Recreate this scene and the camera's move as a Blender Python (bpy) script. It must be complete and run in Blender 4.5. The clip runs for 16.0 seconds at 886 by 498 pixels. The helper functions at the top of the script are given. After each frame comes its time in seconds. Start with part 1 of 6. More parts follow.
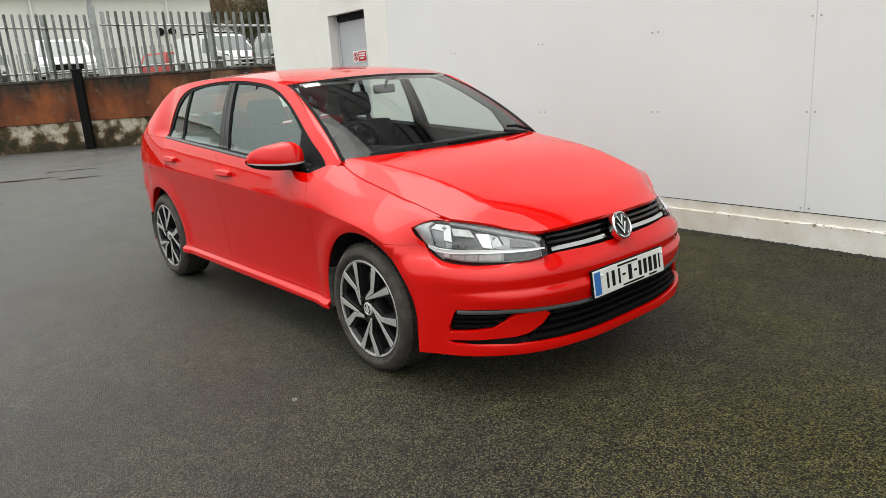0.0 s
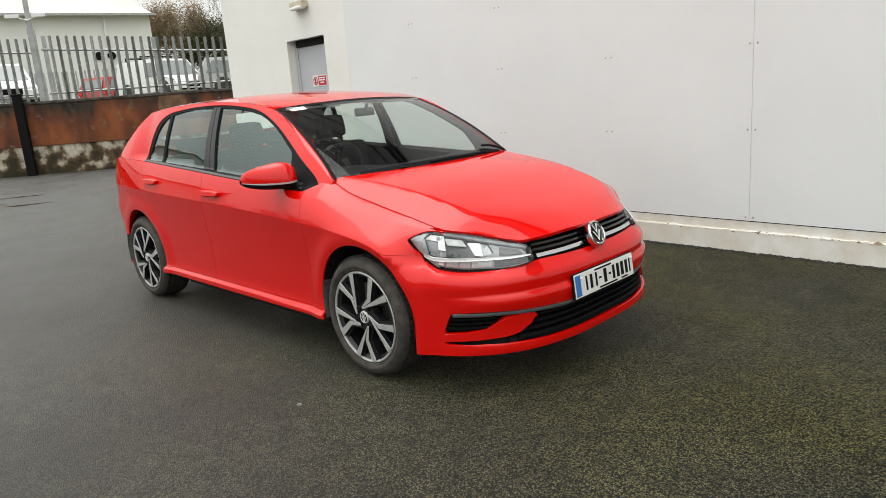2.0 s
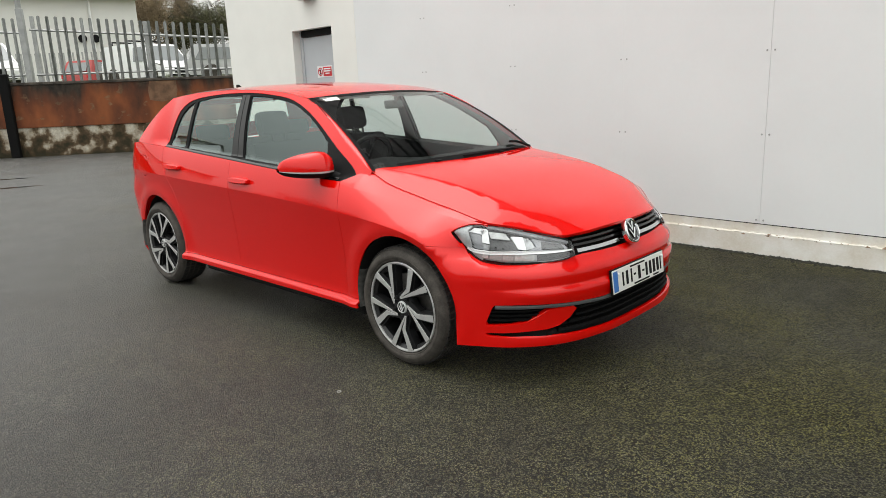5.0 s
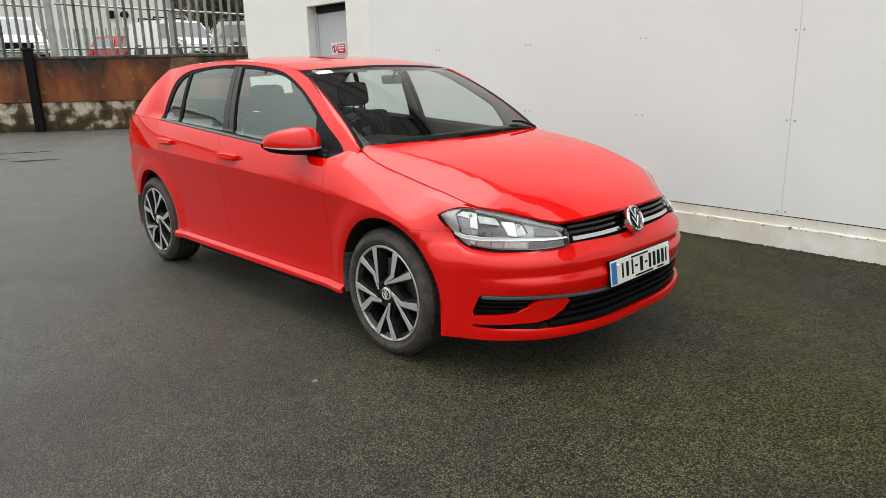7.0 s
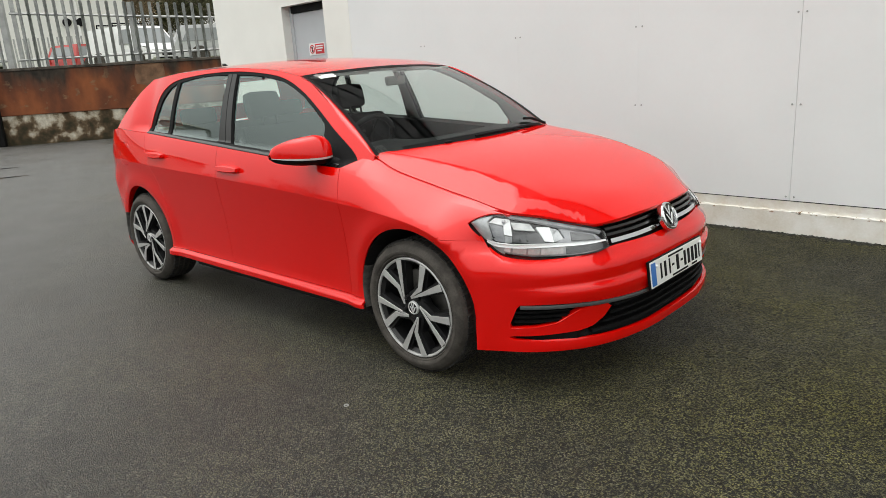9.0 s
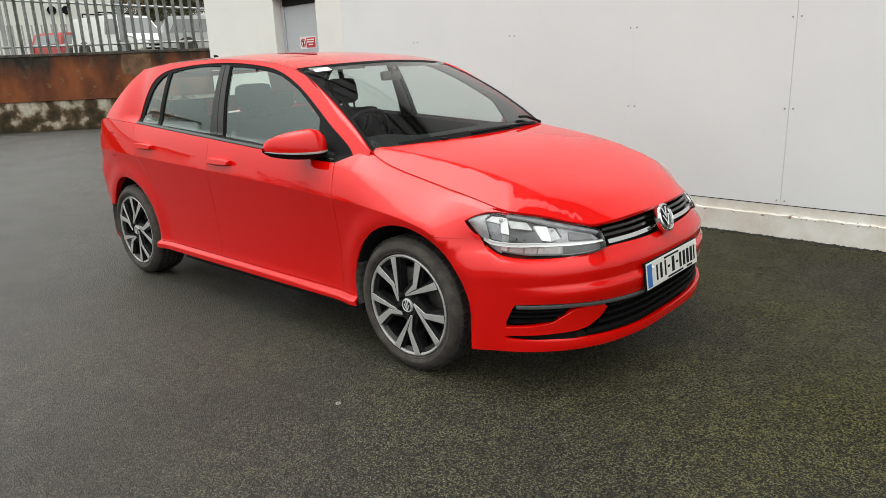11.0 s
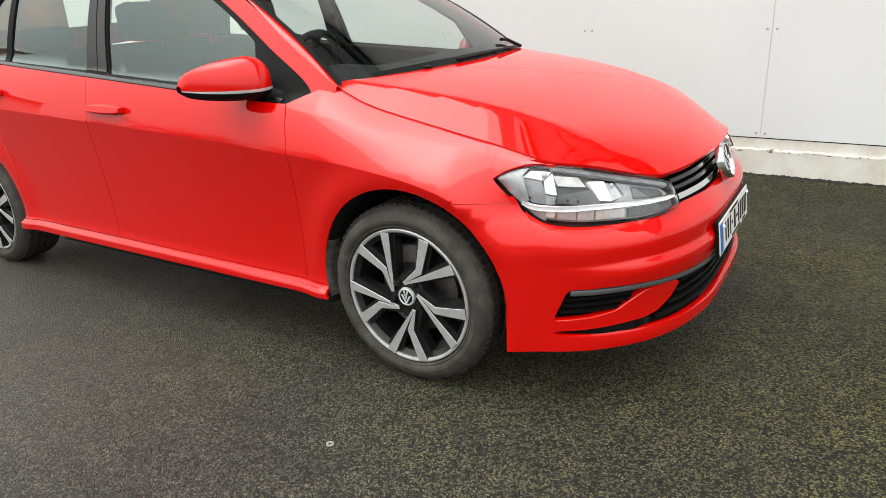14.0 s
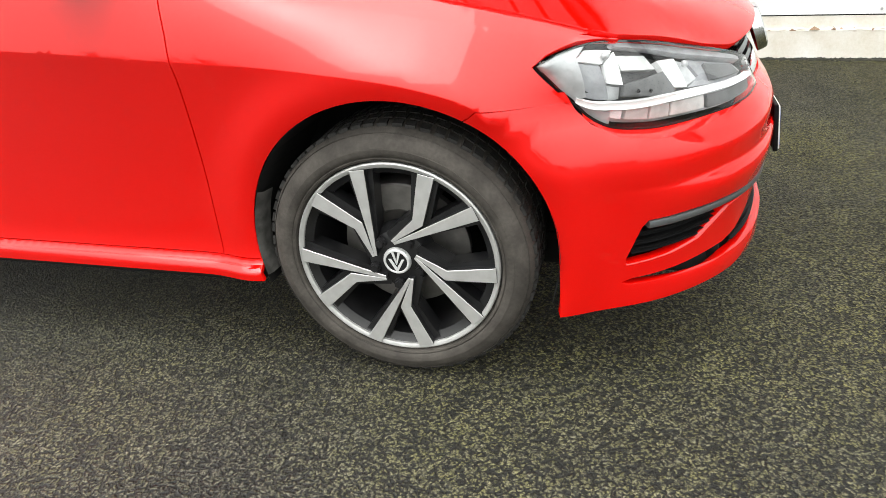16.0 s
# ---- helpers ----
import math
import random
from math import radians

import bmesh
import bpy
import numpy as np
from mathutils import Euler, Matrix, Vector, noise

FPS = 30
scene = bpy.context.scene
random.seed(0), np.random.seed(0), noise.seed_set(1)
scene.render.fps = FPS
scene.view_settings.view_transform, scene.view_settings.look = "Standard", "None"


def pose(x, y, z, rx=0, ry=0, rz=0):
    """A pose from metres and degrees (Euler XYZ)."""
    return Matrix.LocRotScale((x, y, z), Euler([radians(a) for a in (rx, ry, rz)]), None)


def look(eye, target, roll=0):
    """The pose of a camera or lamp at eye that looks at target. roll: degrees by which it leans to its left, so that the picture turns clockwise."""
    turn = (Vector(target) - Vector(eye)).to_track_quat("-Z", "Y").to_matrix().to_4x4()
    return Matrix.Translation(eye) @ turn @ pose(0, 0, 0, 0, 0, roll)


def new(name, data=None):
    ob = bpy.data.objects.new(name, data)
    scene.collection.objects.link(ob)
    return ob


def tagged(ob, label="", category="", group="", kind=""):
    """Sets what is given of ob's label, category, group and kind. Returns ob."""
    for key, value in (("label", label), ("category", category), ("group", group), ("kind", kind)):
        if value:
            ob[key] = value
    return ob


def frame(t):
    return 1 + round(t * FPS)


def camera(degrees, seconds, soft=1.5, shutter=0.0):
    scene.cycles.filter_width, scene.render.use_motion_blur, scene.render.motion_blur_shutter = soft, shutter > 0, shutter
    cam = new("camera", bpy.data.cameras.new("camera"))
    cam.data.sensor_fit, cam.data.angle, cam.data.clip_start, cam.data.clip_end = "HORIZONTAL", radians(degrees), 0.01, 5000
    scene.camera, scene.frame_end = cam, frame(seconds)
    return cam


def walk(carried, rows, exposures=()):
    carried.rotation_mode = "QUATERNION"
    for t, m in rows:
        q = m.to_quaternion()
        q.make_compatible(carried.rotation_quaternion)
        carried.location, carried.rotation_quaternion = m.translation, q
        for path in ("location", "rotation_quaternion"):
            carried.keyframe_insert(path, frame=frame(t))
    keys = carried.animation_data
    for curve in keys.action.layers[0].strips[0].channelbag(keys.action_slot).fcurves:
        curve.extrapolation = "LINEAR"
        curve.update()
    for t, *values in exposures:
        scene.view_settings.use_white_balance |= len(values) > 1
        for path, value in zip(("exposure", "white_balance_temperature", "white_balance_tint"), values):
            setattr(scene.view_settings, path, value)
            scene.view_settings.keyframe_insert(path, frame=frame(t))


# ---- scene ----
cam = camera(65.8, 16.0, soft=0.6)
PATH = [
    (0, (2.566, -2.511, 1.35), (1.077, -1.271, 0.856), -4.0),
    (0.5, (2.558, -2.547, 1.348), (1.082, -1.291, 0.852), -3.1),
    (1, (2.595, -2.61, 1.352), (1.131, -1.328, 0.89), -3.9),
    (1.5, (2.645, -2.716, 1.358), (1.228, -1.374, 0.922), -4.8),
    (2, (2.605, -2.836, 1.37), (1.215, -1.468, 0.926), -4.3),
    (2.5, (2.466, -3.031, 1.383), (1.138, -1.607, 0.925), -5.3),
    (3, (2.421, -3.109, 1.395), (1.082, -1.698, 0.929), -4.1),
    (3.5, (2.422, -3.135, 1.394), (1.089, -1.715, 0.94), -2.7),
    (4, (2.426, -3.138, 1.389), (1.086, -1.721, 0.945), -2.4),
    (6.3, (2.404, -2.894, 1.35), (1.048, -1.51, 0.854), -1.9),
    (6.5, (2.399, -2.859, 1.339), (1.029, -1.489, 0.845), -1.9),
    (7, (2.407, -2.815, 1.329), (1.02, -1.465, 0.827), -1.3),
    (7.5, (2.411, -2.809, 1.335), (1.04, -1.442, 0.832), -1.6),
    (8, (2.404, -2.802, 1.341), (1.03, -1.439, 0.837), -3.1),
    (8.5, (2.287, -2.832, 1.351), (0.907, -1.477, 0.841), -4.2),
    (9, (2.107, -2.865, 1.364), (0.78, -1.462, 0.843), -3.7),
    (9.2, (2.071, -2.857, 1.37), (0.76, -1.444, 0.834), -3.5),
    (11.5, (2.044, -2.877, 1.354), (0.75, -1.446, 0.827), -2.3),
    (12, (2.016, -2.876, 1.347), (0.718, -1.447, 0.822), -2.7),
    (12.5, (1.936, -2.826, 1.327), (0.649, -1.399, 0.775), -5.4),
    (13, (1.752, -2.7, 1.312), (0.471, -1.274, 0.742), -5.4),
    (13.5, (1.464, -2.616, 1.26), (0.264, -1.143, 0.633), -4.9),
    (14, (1.199, -2.518, 1.238), (0.197, -0.934, 0.54), -2.8),
    (14.5, (0.954, -2.332, 1.167), (0.076, -0.745, 0.325), -5.2),
    (15, (0.682, -2.159, 1.118), (0.035, -0.513, 0.184), -4.8),
    (15.5, (0.519, -2.075, 0.992), (0.046, -0.363, 0.073), -2.8),
    (16, (0.469, -2.101, 1.044), (-0.029, -0.407, 0.105), -4.2),
]
walk(cam, [(t, look(eye, target, roll)) for t, eye, target, roll in PATH],
     exposures=[(0, 0.44), (12.5, 0.42), (13.5, 0.58), (14.5, 0.98), (16, 1.24)])


# ---- world, sun, exposure ----
world = bpy.data.worlds.new("overcast")
scene.world = world
world.use_nodes = True
wn, wl = world.node_tree.nodes, world.node_tree.links
wn.clear()
sky = wn.new("ShaderNodeTexSky")
sky.sky_type, sky.sun_disc = "NISHITA", False
sky.sun_elevation, sky.sun_rotation = radians(75), radians(239)
sky.air_density, sky.dust_density = 1.0, 3.0
grey = wn.new("ShaderNodeHueSaturation")
grey.inputs["Saturation"].default_value = 0.12
back = wn.new("ShaderNodeBackground")
back.inputs["Strength"].default_value = 0.168
wout = wn.new("ShaderNodeOutputWorld")
wl.new(sky.outputs[0], grey.inputs["Color"])
cloud = wn.new("ShaderNodeMix")
cloud.data_type = "RGBA"
cloud.inputs["Factor"].default_value = 0.6
cloud.inputs["B"].default_value = (8.5, 8.6, 8.05, 1)
wl.new(grey.outputs[0], cloud.inputs["A"])
where, high, rise, dome = wn.new("ShaderNodeTexCoord"), wn.new("ShaderNodeSeparateXYZ"), wn.new("ShaderNodeMapRange"), wn.new("ShaderNodeMix")
rise.inputs["To Min"].default_value, rise.inputs["To Max"].default_value = 0.46, 1.55
dome.data_type, dome.blend_type = "RGBA", "MULTIPLY"
dome.inputs["Factor"].default_value = 1.0
wl.new(where.outputs["Generated"], high.inputs[0])
wl.new(high.outputs[2], rise.inputs["Value"])
wl.new(cloud.outputs["Result"], dome.inputs["A"])
wl.new(rise.outputs[0], dome.inputs["B"])
wl.new(dome.outputs["Result"], back.inputs["Color"])
wl.new(back.outputs[0], wout.inputs["Surface"])
sun = new("sun", bpy.data.lights.new("sun", "SUN"))
sun.data.energy, sun.data.angle, sun.data.color = 0.55, radians(50), (1.0, 0.97, 0.93)
sun.matrix_world = look((-2, -1.2, 9), (0, 0, 0))


# ---- materials ----
def material(name, colour, rough=0.6, metal=0.0, coat=0.0, spread=0.0, scale=8.0, fine=0.0, fine_scale=200.0, bump=0.0, bump_scale=150.0, ior=1.5, colour2=None, stretch=(1, 1, 1)):
    """Principled material with mottling at two scales and a fine relief."""
    m = bpy.data.materials.new(name)
    m.use_nodes = True
    n, l = m.node_tree.nodes, m.node_tree.links
    p = n["Principled BSDF"]
    p.inputs["Base Color"].default_value = (*colour, 1)
    p.inputs["Roughness"].default_value, p.inputs["Metallic"].default_value = rough, metal
    p.inputs["Coat Weight"].default_value, p.inputs["IOR"].default_value = coat, ior
    p.inputs["Coat Roughness"].default_value = 0.02
    where = n.new("ShaderNodeNewGeometry")
    mp = n.new("ShaderNodeMapping")
    mp.inputs["Scale"].default_value = stretch
    l.new(where.outputs["Position"], mp.inputs["Vector"])
    def noise_node(sc, detail=4.0):
        t = n.new("ShaderNodeTexNoise")
        t.inputs["Scale"].default_value, t.inputs["Detail"].default_value = sc, detail
        l.new(mp.outputs[0], t.inputs["Vector"])
        return t.outputs["Fac"]
    if spread or colour2:
        ramp = n.new("ShaderNodeValToRGB")
        ramp.color_ramp.elements[0].position, ramp.color_ramp.elements[1].position = 0.35, 0.65
        c2 = colour2 or tuple(min(1, c * (1 + spread)) for c in colour)
        c1 = colour if colour2 else tuple(c * (1 - spread) for c in colour)
        ramp.color_ramp.elements[0].color, ramp.color_ramp.elements[1].color = (*c1, 1), (*c2, 1)
        l.new(noise_node(scale), ramp.inputs[0])
        last = ramp.outputs[0]
        if fine:
            mix = n.new("ShaderNodeMix")
            mix.data_type, mix.blend_type = "RGBA", "OVERLAY"
            mix.inputs["Factor"].default_value = fine
            l.new(last, mix.inputs["A"])
            l.new(noise_node(fine_scale, 2.0), mix.inputs["B"])
            last = mix.outputs["Result"]
        l.new(last, p.inputs["Base Color"])
    if bump:
        b = n.new("ShaderNodeBump")
        b.inputs["Strength"].default_value, b.inputs["Distance"].default_value = bump, 0.004
        l.new(noise_node(bump_scale, 3.0), b.inputs["Height"])
        l.new(b.outputs[0], p.inputs["Normal"])
    return m


def glass_material(name, tint, face=0.08, rough=0.0, sheen=(1, 1, 1), rise=4.0):
    """A single sheet that stands for a pane: tinted and clear, with a sheen that grows towards grazing."""
    m = bpy.data.materials.new(name)
    m.use_nodes = True
    n, l = m.node_tree.nodes, m.node_tree.links
    n.clear()
    out = n.new("ShaderNodeOutputMaterial")
    clear, gloss, mix, lw = n.new("ShaderNodeBsdfTransparent"), n.new("ShaderNodeBsdfGlossy"), n.new("ShaderNodeMixShader"), n.new("ShaderNodeLayerWeight")
    clear.inputs["Color"].default_value = (*tint, 1)
    gloss.inputs["Roughness"].default_value = rough
    gloss.inputs["Color"].default_value = (*sheen, 1)
    power, scale = n.new("ShaderNodeMath"), n.new("ShaderNodeMath")
    power.operation, scale.operation = "POWER", "MULTIPLY_ADD"
    lw.inputs["Blend"].default_value = 0.5
    power.inputs[1].default_value = rise
    scale.inputs[1].default_value, scale.inputs[2].default_value = 1 - face, face
    l.new(lw.outputs["Facing"], power.inputs[0])
    l.new(power.outputs[0], scale.inputs[0])
    l.new(scale.outputs[0], mix.inputs[0])
    l.new(clear.outputs[0], mix.inputs[1])
    l.new(gloss.outputs[0], mix.inputs[2])
    l.new(mix.outputs[0], out.inputs["Surface"])
    return m


RED = material("red paint", (0.65, 0.0022, 0.0008), rough=0.6, coat=1.0, spread=0.03, scale=600)
RED.node_tree.nodes["Principled BSDF"].inputs["Coat IOR"].default_value = 1.52
RED.node_tree.nodes["Principled BSDF"].inputs["Specular IOR Level"].default_value = 0.0
PILLAR_BLACK = material("satin black pillar film", (0.009, 0.0092, 0.0095), rough=0.3, spread=0.1, scale=20)
BLACK_GLOSS = material("gloss black trim", (0.006, 0.006, 0.0065), rough=0.15)
BLACK = material("black plastic", (0.008, 0.008, 0.0085), rough=0.5, spread=0.15, scale=60, bump=0.15, bump_scale=900)
BLACK.node_tree.nodes["Principled BSDF"].inputs["Specular IOR Level"].default_value = 0.08
# near-black that paints the deep shade into gaps and hollows
DARK = material("void shade black", (0.003, 0.003, 0.003), rough=0.9)
GREY_TRIM = material("dark grey trim", (0.085, 0.09, 0.095), rough=0.38, spread=0.1, scale=30)
RUBBER = material("tyre rubber", (0.060, 0.054, 0.048), rough=0.8, spread=0.25, scale=20, fine=0.3, fine_scale=120, bump=0.25, bump_scale=300)
TREAD = material("black tread rubber", (0.022, 0.021, 0.020), rough=0.85, spread=0.4, scale=60, bump=0.3, bump_scale=400)
RUBBER.node_tree.nodes["Principled BSDF"].inputs["Specular IOR Level"].default_value = 0.25
LINER = material("scuffed grey liner", (0.06, 0.058, 0.054), rough=0.7, spread=0.5, scale=30)
CHROME = material("chrome", (0.72, 0.73, 0.74), rough=0.12, metal=1.0)
ALLOY = material("machined alloy", (0.54, 0.54, 0.535), rough=0.38, metal=0.5, spread=0.06, scale=40)
RIM_BLACK = material("black wheel paint", (0.012, 0.012, 0.013), rough=0.3, spread=0.3, scale=30)
STEEL = material("brake steel", (0.22, 0.21, 0.2), rough=0.45, metal=0.8, spread=0.2, scale=25)
CLOTH = material("charcoal seat cloth", (0.008, 0.0085, 0.009), rough=0.9, spread=0.2, scale=40, bump=0.3, bump_scale=700)
INSIDE = material("dark cabin plastic", (0.014, 0.014, 0.0145), rough=0.7, spread=0.1, scale=20)
for dull in (INSIDE, CLOTH):
    dull.node_tree.nodes["Principled BSDF"].inputs["Specular IOR Level"].default_value = 0.08
LINING = material("light grey headlining", (0.45, 0.45, 0.43), rough=0.9, spread=0.05, scale=30)
GLASS = glass_material("tinted window glass", (0.84, 0.90, 0.87), face=0.10, sheen=(0.86, 1.0, 0.98))
SCREEN = glass_material("windscreen glass", (0.84, 0.91, 0.885), face=0.042, rise=5.0)
LENS = glass_material("clear lamp lens", (0.94, 0.95, 0.96), face=0.05)
PLATE_WHITE = material("plate white", (0.78, 0.78, 0.75), rough=0.4, spread=0.02, scale=50)
PLATE_BLUE = material("plate blue", (0.03, 0.16, 0.5), rough=0.4)
INK = material("black ink", (0.006, 0.006, 0.006), rough=0.6)
INK.node_tree.nodes["Principled BSDF"].inputs["Specular IOR Level"].default_value = 0.12
WALL = material("white wall panel", (0.785, 0.80, 0.81), rough=0.5, spread=0.02, scale=1.2, fine=0.04, fine_scale=30)
FASCIA = material("dark fascia sheet", (0.022, 0.023, 0.025), rough=0.5, spread=0.1, scale=2)
FASCIA_BAND = material("mid grey fascia sheet", (0.16, 0.165, 0.17), rough=0.5, spread=0.1, scale=2)
RENDERED = material("white painted render", (0.82, 0.815, 0.78), rough=0.8, spread=0.03, scale=1.5, bump=0.2, bump_scale=120)
PLINTH = material("weathered white plinth", (0.80, 0.79, 0.75), rough=0.85, colour2=(0.68, 0.64, 0.56), scale=5.0, fine=0.2, fine_scale=60, bump=0.35, bump_scale=90)
DOOR_GREY = material("pale grey door paint", (0.5, 0.52, 0.55), rough=0.5, spread=0.02, scale=4)
GALV = material("galvanised steel", (0.37, 0.38, 0.375), rough=0.55, metal=0.25, spread=0.12, scale=6, fine=0.1)
ROOF_CREAM = material("cream roof sheet", (0.50, 0.48, 0.42), rough=0.7, spread=0.08, scale=0.5)
ROOF_SHEET = material("pale cladding", (0.74, 0.74, 0.72), rough=0.6, spread=0.03, scale=0.6)
WHITE_CAR = material("white vehicle paint", (0.75, 0.76, 0.77), rough=0.3, coat=0.6, spread=0.02, scale=3)
SILVER_CAR = material("silver vehicle paint", (0.5, 0.51, 0.52), rough=0.3, metal=0.2, coat=0.6, spread=0.02, scale=3)
# the grey paints the sky's reflection into the far windows' base colour
CAR_GLASS = material("sky-toned vehicle glass", (0.2, 0.215, 0.22), rough=0.08)
TAIL_RED = material("red lamp plastic", (0.5, 0.01, 0.01), rough=0.2)
SIGN_RED = material("sign red", (0.55, 0.02, 0.03), rough=0.5)
SIGN_WHITE = material("sign white", (0.8, 0.8, 0.8), rough=0.5)
CREAM = material("aged cream plastic", (0.55, 0.5, 0.38), rough=0.5, spread=0.1, scale=20)
BARK = material("bark", (0.07, 0.058, 0.046), rough=0.9, spread=0.3, scale=8)
LEAF = material("dark evergreen leaf", (0.10, 0.10, 0.048), rough=0.8, spread=0.5, scale=1.2)
TWIG = material("bare brown twigs", (0.27, 0.205, 0.13), rough=0.9, spread=0.3, scale=2)
GRASS = material("rough winter grass", (0.10, 0.11, 0.045), rough=0.95, spread=0.4, scale=2.0, fine=0.4, fine_scale=40)


def asphalt_material():
    """Worn wet-dark asphalt: pale and dark chippings, moss patches, damp streaks."""
    m = bpy.data.materials.new("worn damp asphalt")
    m.use_nodes = True
    n, l = m.node_tree.nodes, m.node_tree.links
    p = n["Principled BSDF"]
    where = n.new("ShaderNodeNewGeometry")
    def tex(kind, scale, detail=3.0):
        t = n.new(kind)
        t.inputs["Scale"].default_value = scale
        if "Detail" in t.inputs:
            t.inputs["Detail"].default_value = detail
        l.new(where.outputs["Position"], t.inputs["Vector"])
        return t
    def ramp(src, stops):
        r = n.new("ShaderNodeValToRGB")
        while len(r.color_ramp.elements) < len(stops):
            r.color_ramp.elements.new(0.5)
        for e, (pos, c) in zip(r.color_ramp.elements, stops):
            e.position, e.color = pos, (*c, 1) if isinstance(c, tuple) else (c, c, c, 1)
        l.new(src, r.inputs[0])
        return r.outputs[0]
    def mix(fac, a, b, blend="MIX"):
        x = n.new("ShaderNodeMix")
        x.data_type, x.blend_type = "RGBA", blend
        if isinstance(fac, float):
            x.inputs["Factor"].default_value = fac
        else:
            l.new(fac, x.inputs["Factor"])
        l.new(a, x.inputs["A"])
        l.new(b, x.inputs["B"])
        return x.outputs["Result"]
    # chippings under a centimetre across, of uneven tone, with dark bitumen and painted shade between them
    wob = tex("ShaderNodeTexNoise", 60, 2)
    shift = n.new("ShaderNodeMix")
    shift.data_type, shift.blend_type = "RGBA", "LINEAR_LIGHT"
    shift.inputs["Factor"].default_value = 0.012
    l.new(where.outputs["Position"], shift.inputs["A"])
    l.new(wob.outputs["Color"], shift.inputs["B"])
    stones = n.new("ShaderNodeTexVoronoi")
    stones.inputs["Scale"].default_value = 112
    l.new(shift.outputs["Result"], stones.inputs["Vector"])
    one = n.new("ShaderNodeSeparateColor")
    l.new(stones.outputs["Color"], one.inputs[0])
    base = ramp(one.outputs[0], [(0.0, (0.034, 0.0335, 0.0285)), (0.5, (0.060, 0.058, 0.048)), (1.0, (0.094, 0.090, 0.076))])
    # moss: thickest in the strip along the building
    sep = n.new("ShaderNodeSeparateXYZ")
    l.new(where.outputs["Position"], sep.inputs[0])
    lean = n.new("ShaderNodeMath")
    lean.operation = "MULTIPLY_ADD"
    lean.inputs[1].default_value = 0.45
    l.new(sep.outputs[0], lean.inputs[0])
    l.new(sep.outputs[1], lean.inputs[2])
    strip = n.new("ShaderNodeMapRange")
    strip.inputs["From Min"].default_value, strip.inputs["From Max"].default_value = -3.3, 0.6
    l.new(lean.outputs[0], strip.inputs["Value"])
    moss = ramp(tex("ShaderNodeTexNoise", 0.9, 5).outputs["Fac"], [(0.36, (0.32, 0.32, 0.32)), (0.60, (1.0, 1.0, 1.0))])
    speck = ramp(tex("ShaderNodeTexNoise", 42, 3).outputs["Fac"], [(0.34, 0.30), (0.66, 0.75)])
    mf = mix(1.0, mix(1.0, moss, speck, "MULTIPLY"), strip.outputs[0], "MULTIPLY")
    green = n.new("ShaderNodeRGB")
    green.outputs[0].default_value = (0.180, 0.168, 0.036, 1)
    base = mix(mf, base, green.outputs[0])
    # besides bitumen, this darkening puts the pits' relief shade into the colour
    gaps = ramp(stones.outputs["Distance"], [(0.32, 1.0), (0.60, 0.06)])
    c = mix(1.0, base, gaps, "MULTIPLY")
    tufts = ramp(tex("ShaderNodeTexNoise", 170, 2).outputs["Fac"], [(0.38, 0.26), (0.56, 1.28)])
    c = mix(1.0, c, tufts, "MULTIPLY")
    mottle = ramp(tex("ShaderNodeTexNoise", 9, 4).outputs["Fac"], [(0.35, 0.8), (0.65, 1.2)])
    c = mix(1.0, c, mottle, "MULTIPLY")
    # scattered pale chippings
    chips = tex("ShaderNodeTexVoronoi", 48)
    near = ramp(chips.outputs["Distance"], [(0.10, 1.0), (0.17, 0.0)])
    some = ramp(chips.outputs["Color"], [(0.76, 0.0), (0.78, 1.0)])
    pale = n.new("ShaderNodeRGB")
    pale.outputs[0].default_value = (0.34, 0.33, 0.30, 1)
    c = mix(mix(1.0, near, some, "MULTIPLY"), c, pale.outputs[0])
    far = ramp(tex("ShaderNodeTexNoise", 0.35, 4).outputs["Fac"], [(0.3, (0.42, 0.42, 0.42)), (0.7, (0.60, 0.60, 0.59))])
    c = mix(0.6, c, far, "OVERLAY")
    # paler away from the building: the sky's sheen there is put into the colour
    sky_lift = ramp(strip.outputs[0], [(0.0, 1.5), (0.8, 1.05)])
    c = mix(1.0, c, sky_lift, "MULTIPLY")
    l.new(c, p.inputs["Base Color"])
    damp = ramp(tex("ShaderNodeTexNoise", 0.5, 4).outputs["Fac"], [(0.40, 0.36), (0.62, 0.58)])
    l.new(damp, p.inputs["Roughness"])
    dull = n.new("ShaderNodeMapRange")
    dull.inputs["To Min"].default_value, dull.inputs["To Max"].default_value = 1.0, 0.10
    l.new(strip.outputs[0], dull.inputs["Value"])
    l.new(dull.outputs[0], p.inputs["Specular IOR Level"])
    hb = n.new("ShaderNodeBump")
    hb.inputs["Strength"].default_value, hb.inputs["Distance"].default_value = 1.0, 0.008
    lumps = n.new("ShaderNodeMath")
    lumps.operation = "MULTIPLY_ADD"
    lumps.inputs[1].default_value = -0.42
    l.new(tufts, lumps.inputs[0])
    l.new(stones.outputs["Distance"], lumps.inputs[2])
    l.new(lumps.outputs[0], hb.inputs["Height"])
    hb.invert = True
    l.new(hb.outputs[0], p.inputs["Normal"])
    return m


